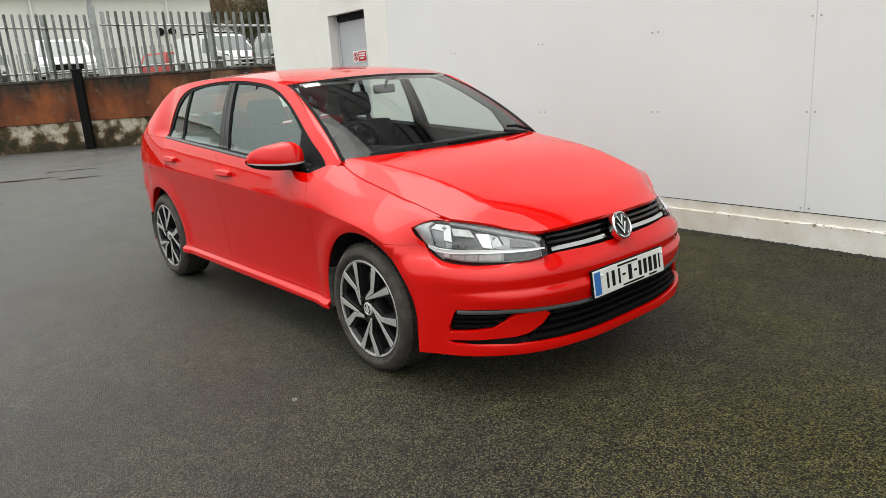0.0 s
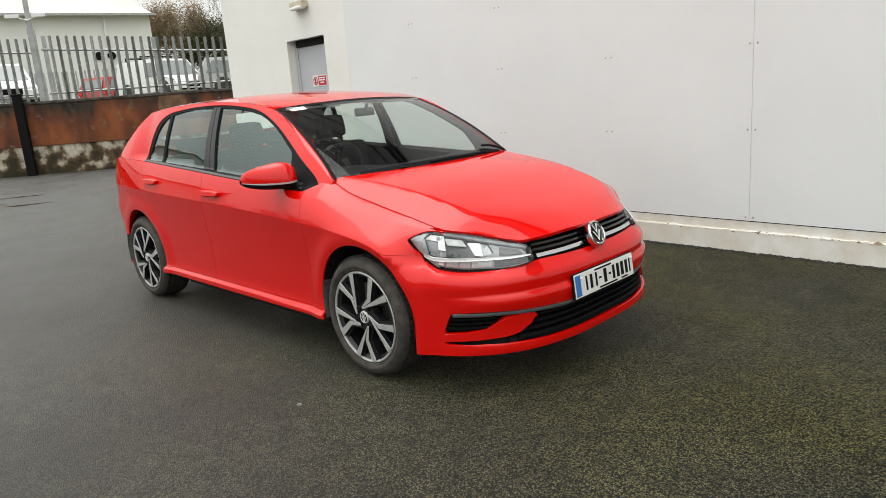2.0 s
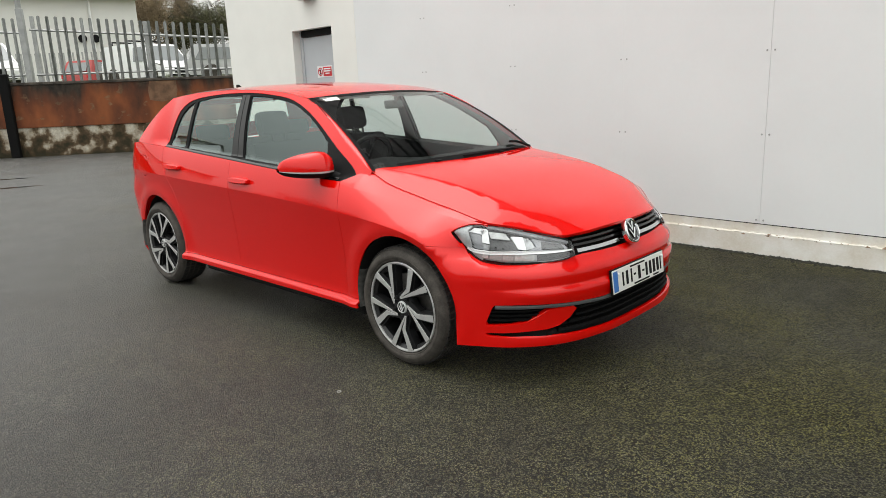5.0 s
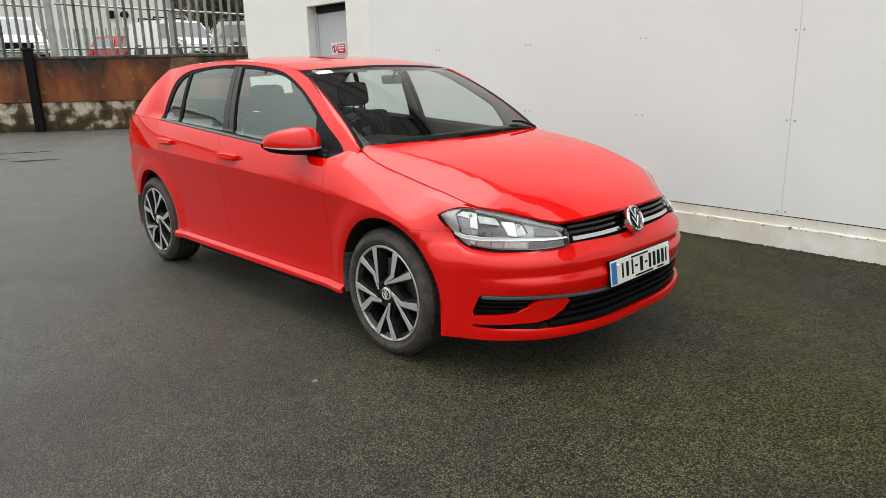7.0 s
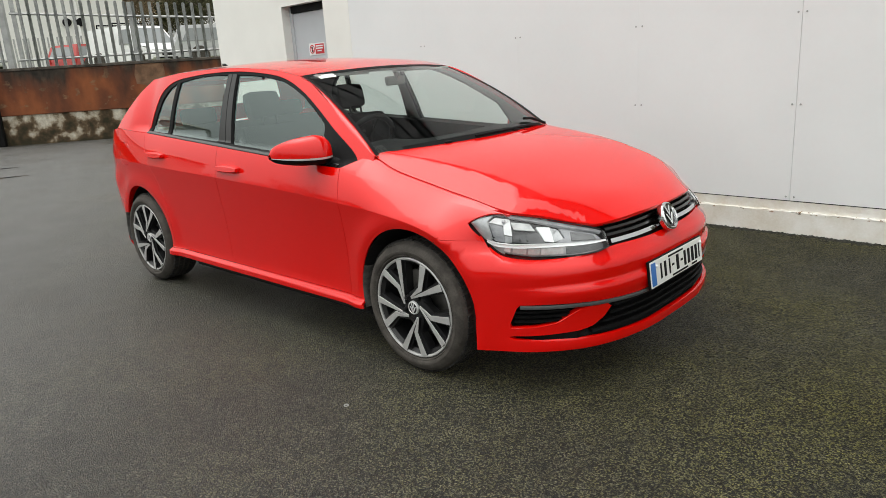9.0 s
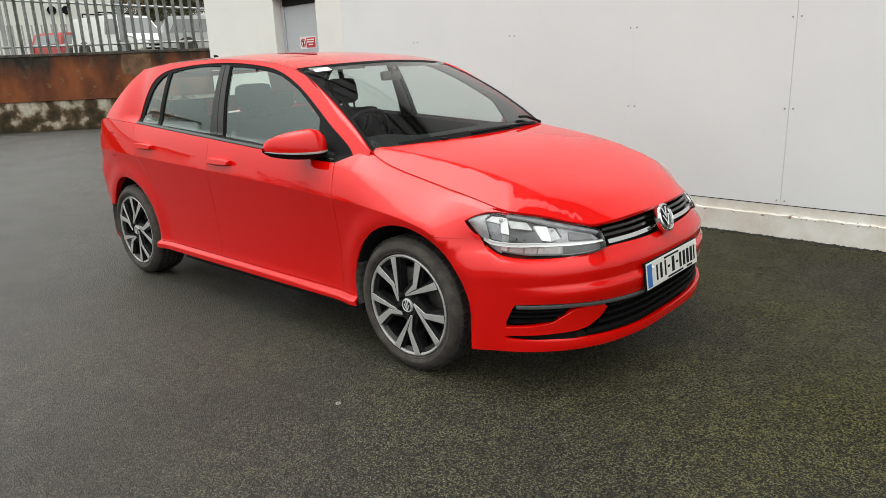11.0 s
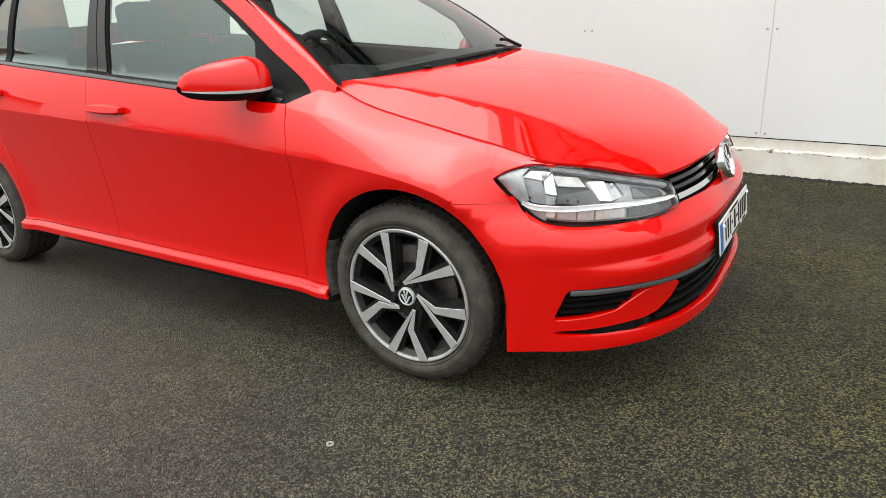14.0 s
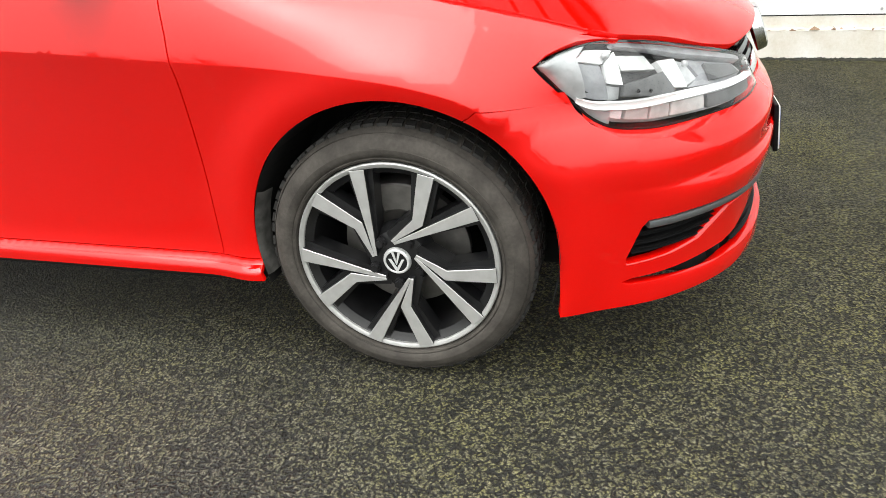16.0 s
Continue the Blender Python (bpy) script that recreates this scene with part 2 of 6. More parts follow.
def rust_material():
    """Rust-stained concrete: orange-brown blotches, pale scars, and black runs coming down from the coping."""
    m = bpy.data.materials.new("rust-stained concrete")
    m.use_nodes = True
    n, l = m.node_tree.nodes, m.node_tree.links
    p = n["Principled BSDF"]
    p.inputs["Roughness"].default_value = 0.9
    where = n.new("ShaderNodeNewGeometry")
    def noise(scale, stretch, detail=5.0):
        mp, t = n.new("ShaderNodeMapping"), n.new("ShaderNodeTexNoise")
        mp.inputs["Scale"].default_value = stretch
        t.inputs["Scale"].default_value, t.inputs["Detail"].default_value = scale, detail
        l.new(where.outputs["Position"], mp.inputs["Vector"])
        l.new(mp.outputs[0], t.inputs["Vector"])
        return t.outputs["Fac"]
    def ramp(src, *stops):
        r = n.new("ShaderNodeValToRGB")
        while len(r.color_ramp.elements) < len(stops):
            r.color_ramp.elements.new(0.5)
        for e, (pos, c) in zip(r.color_ramp.elements, stops):
            e.position, e.color = pos, (*c, 1)
        l.new(src, r.inputs[0])
        return r.outputs[0]
    def mix(fac, a, b):
        x = n.new("ShaderNodeMix")
        x.data_type = "RGBA"
        l.new(fac, x.inputs["Factor"])
        l.new(a, x.inputs["A"])
        l.new(b, x.inputs["B"])
        return x.outputs["Result"]
    base = ramp(noise(1.5, (1, 1, 0.6)), (0.3, (0.05, 0.022, 0.012)), (0.5, (0.17, 0.05, 0.018)), (0.68, (0.30, 0.095, 0.03)))
    scar = ramp(noise(3.5, (1, 1, 1.6)), (0.60, (0, 0, 0)), (0.66, (0.7, 0.7, 0.7)))
    pale = ramp(noise(14, (1, 1, 1)), (0.3, (0.12, 0.065, 0.035)), (0.7, (0.26, 0.16, 0.09)))
    c = mix(scar, base, pale)
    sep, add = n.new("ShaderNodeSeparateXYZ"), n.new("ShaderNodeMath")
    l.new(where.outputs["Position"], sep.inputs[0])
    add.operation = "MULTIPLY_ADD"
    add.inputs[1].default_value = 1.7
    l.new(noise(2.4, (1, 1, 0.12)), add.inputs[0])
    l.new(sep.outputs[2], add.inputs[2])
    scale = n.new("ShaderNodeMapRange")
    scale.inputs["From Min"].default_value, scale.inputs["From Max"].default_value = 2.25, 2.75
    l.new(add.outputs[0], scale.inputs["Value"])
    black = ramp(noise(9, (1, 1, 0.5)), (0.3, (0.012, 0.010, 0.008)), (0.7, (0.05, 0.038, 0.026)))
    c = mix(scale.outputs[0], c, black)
    l.new(c, p.inputs["Base Color"])
    b = n.new("ShaderNodeBump")
    b.inputs["Strength"].default_value, b.inputs["Distance"].default_value = 0.5, 0.01
    l.new(noise(22, (1, 1, 1)), b.inputs["Height"])
    l.new(b.outputs[0], p.inputs["Normal"])
    return m


def foot_material():
    """Bare concrete foot: pale lime patches over brown damp, mossier towards its lower edge."""
    m = bpy.data.materials.new("stained bare concrete")
    m.use_nodes = True
    n, l = m.node_tree.nodes, m.node_tree.links
    p = n["Principled BSDF"]
    p.inputs["Roughness"].default_value = 0.95
    where, sep, add = n.new("ShaderNodeNewGeometry"), n.new("ShaderNodeSeparateXYZ"), n.new("ShaderNodeMath")
    def noise(scale, detail=6.0):
        t = n.new("ShaderNodeTexNoise")
        t.inputs["Scale"].default_value, t.inputs["Detail"].default_value = scale, detail
        l.new(where.outputs["Position"], t.inputs["Vector"])
        return t.outputs["Fac"]
    l.new(where.outputs["Position"], sep.inputs[0])
    add.operation = "MULTIPLY_ADD"
    add.inputs[1].default_value = 0.22
    l.new(sep.outputs[2], add.inputs[0])
    l.new(noise(3.0, 12.0), add.inputs[2])
    r = n.new("ShaderNodeValToRGB")
    stops = ((0.46, (0.028, 0.024, 0.010)), (0.56, (0.075, 0.048, 0.024)), (0.60, (0.11, 0.075, 0.042)), (0.66, (0.33, 0.28, 0.21)), (0.76, (0.52, 0.48, 0.40)))
    while len(r.color_ramp.elements) < len(stops):
        r.color_ramp.elements.new(0.5)
    for e, (pos, c) in zip(r.color_ramp.elements, stops):
        e.position, e.color = pos, (*c, 1)
    l.new(add.outputs[0], r.inputs[0])
    grain = n.new("ShaderNodeMix")
    grain.data_type, grain.blend_type = "RGBA", "OVERLAY"
    grain.inputs["Factor"].default_value = 0.5
    l.new(r.outputs[0], grain.inputs["A"])
    l.new(noise(16), grain.inputs["B"])
    l.new(grain.outputs["Result"], p.inputs["Base Color"])
    b = n.new("ShaderNodeBump")
    b.inputs["Strength"].default_value, b.inputs["Distance"].default_value = 0.6, 0.012
    l.new(noise(18), b.inputs["Height"])
    l.new(b.outputs[0], p.inputs["Normal"])
    return m


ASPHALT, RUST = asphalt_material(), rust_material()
FOOT_CONCRETE = foot_material()
CONCRETE = material("grey concrete coping", (0.07, 0.06, 0.05), rough=0.9, spread=0.5, scale=5, bump=0.4, bump_scale=30)
CAR_RED = material("dull red vehicle paint", (0.36, 0.03, 0.025), rough=0.4, coat=0.4, spread=0.03, scale=3)
PATCH = material("bare plaster patch", (0.17, 0.095, 0.055), rough=0.9, spread=0.3, scale=6, bump=0.4, bump_scale=40)
HILL = material("hazy winter hillside", (0.16, 0.19, 0.17), rough=1.0, spread=0.25, scale=0.03)
FLAKE = material("flaked brown masonry", (0.22, 0.15, 0.10), rough=0.95, spread=0.5, scale=14, bump=0.5, bump_scale=60)
CRUMB = material("dark asphalt crumbs", (0.02, 0.02, 0.014), rough=0.9, spread=0.5, scale=40)
SILVER = material("bright silver plastic", (0.7, 0.71, 0.71), rough=0.35, metal=0.3)
PUDDLE = material("shallow wet film", (0.012, 0.012, 0.011), rough=0.07)



# ---- mesh helpers ----
def mesh_object(name, verts, faces, mat, parent=None, label="", normals=None, smooth=True, mats=None, index=None):
    me = bpy.data.meshes.new(name)
    me.from_pydata([tuple(map(float, v)) for v in verts], [], [tuple(map(int, f)) for f in faces])
    for m in (mats or [mat]):
        me.materials.append(m)
    if index is not None:
        me.polygons.foreach_set("material_index", index)
    me.polygons.foreach_set("use_smooth", [smooth] * len(me.polygons))
    if normals is not None:
        me.normals_split_custom_set_from_vertices([tuple(map(float, v)) for v in normals])
    me.update()
    ob = new(name, me)
    if parent:
        ob.parent = parent
    if label:
        ob["label"] = label
    return ob


def part(name, bm, mat, parent, label="", smooth=False):
    """Links a bmesh as one mesh object under a thing or under a part."""
    me = bpy.data.meshes.new(name)
    bm.normal_update()
    bm.to_mesh(me)
    bm.free()
    for m in (mat if isinstance(mat, list) else [mat]):
        me.materials.append(m)
    if smooth:
        me.polygons.foreach_set("use_smooth", [True] * len(me.polygons))
        me.set_sharp_from_angle(angle=radians(38))
    ob = new(name, me)
    if parent:
        ob.parent = parent
    if label:
        ob["label"] = label
    return ob


def empty(name, label, category, group="", kind="", at=None):
    ob = new(name)
    if at is not None:
        ob.matrix_world = at
    return tagged(ob, label, category, group, kind)


def box(bm, x0, x1, y0, y1, z0, z1, bevel=0.0, m=None):
    r = bmesh.ops.create_cube(bm, size=1)
    vs = r["verts"]
    bmesh.ops.scale(bm, vec=(x1 - x0, y1 - y0, z1 - z0), verts=vs)
    bmesh.ops.translate(bm, vec=((x0 + x1) / 2, (y0 + y1) / 2, (z0 + z1) / 2), verts=vs)
    if m is not None:
        bmesh.ops.transform(bm, matrix=m, verts=vs)
    if bevel:
        es = list({e for v in vs for e in v.link_edges})
        bmesh.ops.bevel(bm, geom=es, offset=bevel, segments=2, profile=0.6, affect="EDGES")
    return bm


def lathe(bm, profile, n=64, axis="y", mat=0):
    """Turns (radius, along) points round an axis."""
    rings = []
    for r, a in profile:
        ring = []
        for k in range(n):
            t = 2 * math.pi * k / n
            c, s = r * math.cos(t), r * math.sin(t)
            ring.append(bm.verts.new((c, a, s) if axis == "y" else (c, s, a)))
        rings.append(ring)
    for a, b in zip(rings, rings[1:]):
        for k in range(n):
            f = bm.faces.new((a[k], a[(k + 1) % n], b[(k + 1) % n], b[k]))
            f.material_index = mat
    return rings


def prism(bm, pts, y0, y1, side=0, top=0, chamfer=0.0):
    """A slab with the outline pts (x, z), from y1 (back) to y0 (front face, to -y)."""
    pts = [np.array(p, float) for p in pts]
    area = sum(a[0] * b[1] - a[1] * b[0] for a, b in zip(pts, pts[1:] + pts[:1]))
    if area < 0:
        pts = pts[::-1]
    n = len(pts)
    front = pts
    if chamfer:
        front = []
        for i in range(n):
            a, b, c = pts[i - 1], pts[i], pts[(i + 1) % n]
            d1, d2 = (b - a) / np.linalg.norm(b - a), (c - b) / np.linalg.norm(c - b)
            nn = np.array([-(d1 + d2)[1], (d1 + d2)[0]])
            nn /= max(np.linalg.norm(nn), 1e-6)
            front.append(b + nn * chamfer)
    v0 = [bm.verts.new((p[0], y0, p[1])) for p in front]
    v1 = [bm.verts.new((p[0], y0 + chamfer, p[1])) for p in pts]
    v2 = [bm.verts.new((p[0], y1, p[1])) for p in pts]
    f = bm.faces.new(v0)
    f.material_index = top
    for a, b, m in ((v0, v1, top), (v1, v2, side)):
        if a is v0 and not chamfer:
            pass
        for i in range(n):
            g = bm.faces.new((a[i], b[i], b[(i + 1) % n], a[(i + 1) % n]))
            g.material_index = m
    bm.faces.new(v2[::-1]).material_index = side
    return bm


def tube(bm, pts, r, n=8, r1=None):
    """A round bar along a polyline."""
    pts = [Vector(p) for p in pts]
    rings = []
    for i, p in enumerate(pts):
        d = (pts[min(i + 1, len(pts) - 1)] - pts[max(i - 1, 0)]).normalized()
        u = d.cross(Vector((0, 0, 1)) if abs(d.z) < 0.9 else Vector((1, 0, 0))).normalized()
        w = d.cross(u)
        rr = r if r1 is None else r + (r1 - r) * i / (len(pts) - 1)
        rings.append([bm.verts.new(p + rr * (math.cos(2 * math.pi * k / n) * u + math.sin(2 * math.pi * k / n) * w)) for k in range(n)])
    for a, b in zip(rings, rings[1:]):
        for k in range(n):
            bm.faces.new((a[k], a[(k + 1) % n], b[(k + 1) % n], b[k]))
    bm.faces.new(rings[0][::-1])
    bm.faces.new(rings[-1])
    return bm


def inside(poly, pts):
    """Even-odd test of points in a polygon."""
    x, y = pts[:, 0], pts[:, 1]
    hit = np.zeros(len(pts), bool)
    for a, b in zip(poly, np.roll(poly, -1, 0)):
        cross = (a[1] > y) != (b[1] > y)
        with np.errstate(divide="ignore", invalid="ignore"):
            hit ^= cross & (x < (b[0] - a[0]) * (y - a[1]) / (b[1] - a[1] + 1e-12) + a[0])
    return hit


def even(poly, gap):
    """Splits a closed polygon's long edges."""
    out = []
    for a, b in zip(poly, np.roll(poly, -1, 0)):
        k = max(1, int(np.ceil(np.hypot(*(b - a)) / gap)))
        out += [a + (b - a) * i / k for i in range(k)]
    return np.array(out)


def shrunk(poly, d):
    """Moves a closed polygon's border inwards by d."""
    area = np.sum(poly[:, 0] * np.roll(poly[:, 1], -1) - np.roll(poly[:, 0], -1) * poly[:, 1])
    e = np.roll(poly, -1, 0) - poly
    e /= np.maximum(np.linalg.norm(e, axis=1), 1e-9)[:, None]
    nrm = np.stack([-e[:, 1], e[:, 0]], 1) * (1 if area > 0 else -1)
    both = nrm + np.roll(nrm, 1, 0)
    both /= np.maximum(np.linalg.norm(both, axis=1), 0.5)[:, None]
    return poly + both * d


def surface_normals(fn, uv, core):
    e = 0.0012
    u, v = uv[:, 0], uv[:, 1]
    nrm = np.cross(fn(u + e, v) - fn(u - e, v), fn(u, v + e) - fn(u, v - e))
    nrm /= np.maximum(np.linalg.norm(nrm, axis=1), 1e-12)[:, None]
    p = fn(u, v)
    c = np.stack([np.clip(p[:, 0], core[0], core[1]), np.zeros(len(p)), np.full(len(p), core[2])], 1)
    nrm *= np.where(np.sum(nrm * (p - c), 1) < 0, -1, 1)[:, None]
    return p, nrm


def panel(name, fn, outer, mat, parent, holes=(), cell=0.035, gap=0.002, rim=0.014, mirror=False, sink=0.0, label="", core=(-2.6, 0.1, 0.55), folds=()):
    """A pressed panel: the piece of a curved skin fn(u, v) inside an outline, its edges turned in. folds: lines v(u) along which the skin is creased."""
    from mathutils.geometry import delaunay_2d_cdt
    loops = [shrunk(even(np.array(outer, float), cell * 0.6), gap)] + [shrunk(even(np.array(h, float), cell * 0.6), -gap) for h in holes]
    pts, edges, base = [], [], 0
    for lp in loops:
        k = len(lp)
        edges += [(base + i, base + (i + 1) % k) for i in range(k)]
        pts += list(lp)
        base += k
    lo, hi = loops[0].min(0), loops[0].max(0)
    gx, gy = np.meshgrid(np.arange(lo[0] + cell / 2, hi[0], cell), np.arange(lo[1] + cell / 2, hi[1], cell))
    g = np.stack([gx.ravel(), gy.ravel()], 1)
    keep = inside(loops[0], g)
    for lp in loops[1:]:
        keep &= ~inside(lp, g)
    border = np.array(pts)
    for fold in folds:
        keep &= np.abs(g[:, 1] - fold(g[:, 0])) > 0.008
    g = g[keep]
    for fold in folds:
        us = np.arange(lo[0] + 0.006, hi[0], cell * 0.7)
        for d in (-0.0016, 0.0016):
            row = np.stack([us, fold(us) + d], 1)
            ok = inside(loops[0], row)
            for lp in loops[1:]:
                ok &= ~inside(lp, row)
            g = np.concatenate([g, row[ok]])
    if len(g):
        near = np.array([np.min(np.hypot(*(border - q).T)) for q in g])
        g = g[near > (cell * 0.4 if not folds else 0.004)]
    allp = [Vector(map(float, q)) for q in list(pts) + list(g)]
    co, _, tri, *_ = delaunay_2d_cdt(allp, edges, [], 0, 1e-6)
    uv = np.array([tuple(c) for c in co])
    mid = np.array([uv[list(t)].mean(0) for t in tri])
    ok = inside(loops[0], mid)
    for lp in loops[1:]:
        ok &= ~inside(lp, mid)
    tri = [t for t, k in zip(tri, ok) if k and len(t) == 3]
    p, nrm = surface_normals(fn, uv, core)
    p = p - nrm * sink
    faces = []
    for a, b, c in tri:
        fnrm = np.cross(p[b] - p[a], p[c] - p[a])
        faces.append((a, b, c) if np.dot(fnrm, nrm[a] + nrm[b] + nrm[c]) > 0 else (a, c, b))
    verts, normals = list(p), list(nrm)
    if rim:
        count = {}
        for f in faces:
            for i in range(3):
                e = (f[i], f[(i + 1) % 3])
                count[e] = count.get(e, 0) + 1
        for a, b in [e for e in count if (e[1], e[0]) not in count]:
            k = len(verts)
            out = np.cross(p[b] - p[a], nrm[a])
            out /= max(np.linalg.norm(out), 1e-9)
            verts += [p[a], p[b], p[b] - nrm[b] * rim, p[a] - nrm[a] * rim]
            normals += [out * 0.8 + nrm[a] * 0.6, out * 0.8 + nrm[b] * 0.6, out, out]
            faces.append((k, k + 3, k + 2, k + 1))
    verts, normals = np.array(verts), np.array(normals)
    if mirror:
        verts = verts * (1, -1, 1)
        normals = normals * (1, -1, 1)
        faces = [f[::-1] for f in faces]
    return mesh_object(name, verts, faces, mat, parent, label, normals)


def grid_skin(name, fn, us, vs, mat, parent, thick=0.0, label="", core=(-2.6, 0.1, 0.55)):
    """A skin over a whole rectangle of fn(u, v)."""
    u, v = np.meshgrid(us, vs, indexing="ij")
    uv = np.stack([u.ravel(), v.ravel()], 1)
    p, nrm = surface_normals(fn, np.clip(uv, uv.min(0) + 0.0021, uv.max(0) - 0.0021), core)
    p = fn(uv[:, 0], uv[:, 1])
    nu, nv = u.shape
    faces = []
    for i in range(nu - 1):
        for j in range(nv - 1):
            q = (i * nv + j, (i + 1) * nv + j, (i + 1) * nv + j + 1, i * nv + j + 1)
            d = np.cross(p[q[1]] - p[q[0]], p[q[3]] - p[q[0]])
            faces.append(q if np.dot(d, nrm[q[0]]) > 0 else q[::-1])
    return mesh_object(name, p, faces, mat, parent, label, nrm)


def swept(name, fn, us, v_of, height, proud, depth, mat, parent, label="", core=(-2.6, 0.1, 0.55)):
    """A bar that follows the skin fn along u at v_of(u), standing proud of it."""
    us = np.asarray(us, float)
    rings = []
    for k, (dv, dn) in enumerate(((-0.5, proud - depth), (-0.5, proud * 0.6), (-0.3, proud), (0.3, proud), (0.5, proud * 0.6), (0.5, proud - depth))):
        hh = height(us) if callable(height) else height
        uv = np.stack([us, v_of(us) + dv * hh], 1)
        p, nrm = surface_normals(fn, uv, core)
        flat = nrm * (1, 1, 0.3)
        rings.append(p + flat * dn)
    m, n = len(rings), len(us)
    verts = np.concatenate(rings)
    faces = [(a * n + i, a * n + i + 1, b * n + i + 1, b * n + i) for a, b in zip(range(m), [*range(1, m), 0]) for i in range(n - 1)]
    faces += [tuple(a * n for a in range(m)), tuple(a * n + n - 1 for a in range(m))[::-1]]
    bm = bmesh.new()
    vs = [bm.verts.new(tuple(map(float, v))) for v in verts]
    for f in faces:
        bm.faces.new([vs[i] for i in f])
    bmesh.ops.recalc_face_normals(bm, faces=bm.faces)
    return part(name, bm, mat, parent, label, smooth=True)

# ---- car surface: x forward from the front axle, y to the car's left, z up ----
def curve(xs, ys):
    """Smooth monotone interpolation through a few stations."""
    xs, ys = np.array(xs, float), np.array(ys, float)
    h, d = np.diff(xs), np.diff(ys) / np.diff(xs)
    m = np.zeros(len(xs))
    m[0], m[-1] = d[0], d[-1]
    for i in range(1, len(xs) - 1):
        if d[i - 1] * d[i] > 0:
            w1, w2 = 2 * h[i] + h[i - 1], h[i] + 2 * h[i - 1]
            m[i] = (w1 + w2) / (w1 / d[i - 1] + w2 / d[i])

    def at(x):
        x = np.clip(np.asarray(x, float), xs[0], xs[-1])
        i = np.clip(np.searchsorted(xs, x) - 1, 0, len(h) - 1)
        t = (x - xs[i]) / h[i]
        return ((2 * t**3 - 3 * t**2 + 1) * ys[i] + (t**3 - 2 * t**2 + t) * h[i] * m[i]
                + (3 * t**2 - 2 * t**3) * ys[i + 1] + (t**3 - t**2) * h[i] * m[i + 1])
    return at


def step(a, b, x):
    t = np.clip((np.asarray(x, float) - a) / (b - a), 0, 1)
    return t * t * (3 - 2 * t)


def rounded(pts, closed=False, n=8):
    """Catmull-Rom through a handful of points."""
    p = [np.array(q, float) for q in pts]
    p = [p[-1], *p, p[0], p[1]] if closed else [2 * p[0] - p[1], *p, 2 * p[-1] - p[-2]]
    out = []
    for a, b, c, d in zip(p, p[1:], p[2:], p[3:]):
        for k in range(n):
            t = k / n
            out.append(0.5 * (2 * b + (c - a) * t + (2 * a - 5 * b + 4 * c - d) * t * t + (3 * b - a - 3 * c + d) * t**3))
    if not closed:
        out.append(p[-2])
    return np.array(out)


FRONT_AXLE, REAR_AXLE, HUB_Z, ARCH_R, ARCH_Z = 0.0, -2.64, 0.311, 0.348, 0.333
PLAN = rounded([(0.839, 0), (0.837, 0.16), (0.824, 0.29), (0.781, 0.46), (0.70, 0.61), (0.55, 0.762), (0.35, 0.842),
                (0.1, 0.87), (-0.5, 0.876), (-1.5, 0.879), (-2.4, 0.876), (-2.9, 0.855), (-3.17, 0.778), (-3.33, 0.64), (-3.41, 0.36), (-3.43, 0)], n=24)
ARC = np.concatenate([[0], np.cumsum(np.hypot(*np.diff(PLAN, axis=0).T))])
WAY = np.gradient(PLAN, ARC, axis=0)
OUT = np.stack([WAY[:, 1], -WAY[:, 0]], 1)
OUT /= np.linalg.norm(OUT, axis=1)[:, None]
s_side = lambda x: np.interp(-np.asarray(x, float), -PLAN[:, 0], ARC)   # arc length by the place along the car

crease_z = curve([-3.5, -2.33, -1.55, -0.9, -0.4, -0.2, 0, 0.15, 0.3, 0.42, 0.5, 0.86], [0.875, 0.838, 0.811, 0.787, 0.756, 0.742, 0.720, 0.685, 0.605, 0.585, 0.577, 0.57])
belt_z = lambda x: 0.915 + 0.0635 * (-0.43 - np.asarray(x, float))
shoulder = curve([0, 0.01, 0.03, 0.07, 0.1, 0.13, 0.15, 0.17, 0.19, 0.21, 0.24, 0.3], [0, -0.0020, -0.0064, -0.0158, -0.0235, -0.0325, -0.0395, -0.0475, -0.057, -0.068, -0.090, -0.145])
flank = curve([-0.58, -0.53, -0.507, -0.484, -0.4655, -0.43, -0.3, -0.15, -0.04, 0], [-0.06, -0.024, -0.014, -0.013, -0.040, -0.044, -0.039, -0.024, -0.0075, 0])
corner = curve([-0.46, -0.42, -0.3, -0.15, -0.04, 0], [-0.024, -0.017, -0.019, -0.016, -0.0055, 0])
nose = curve([0.145, 0.17, 0.188, 0.212, 0.245, 0.26, 0.3, 0.38, 0.425, 0.45, 0.462, 0.475, 0.525, 0.54, 0.58, 0.6, 0.67, 0.72, 0.76, 0.85],
             [-0.09, -0.03, -0.006, 0, -0.004, -0.016, -0.016, -0.010, 0.0, 0.002, -0.002, -0.012, -0.010, -0.014, -0.045, -0.058, -0.092, -0.125, -0.16, -0.3])
tail = curve([0.16, 0.25, 0.4, 0.55, 0.65, 0.8, 1.0, 1.2], [-0.22, -0.13, -0.045, -0.008, 0, -0.01, -0.07, -0.18])


hood_mid = curve([-0.4, -0.25, 0, 0.2, 0.4, 0.55, 0.65, 0.72, 0.78, 0.82], [1.005, 0.985, 0.948, 0.909, 0.853, 0.806, 0.770, 0.736, 0.70, 0.66])
hood_fall = curve([-0.4, -0.3, -0.2, -0.08, 0.1, 0.42, 0.55, 0.7, 0.8], [0.018, 0.046, 0.066, 0.075, 0.079, 0.083, 0.118, 0.208, 0.25])
hood_pow = curve([-0.4, 0, 0.42, 0.55, 0.7, 0.8], [5.5, 5.2, 4.4, 3.8, 2.5, 2.4])


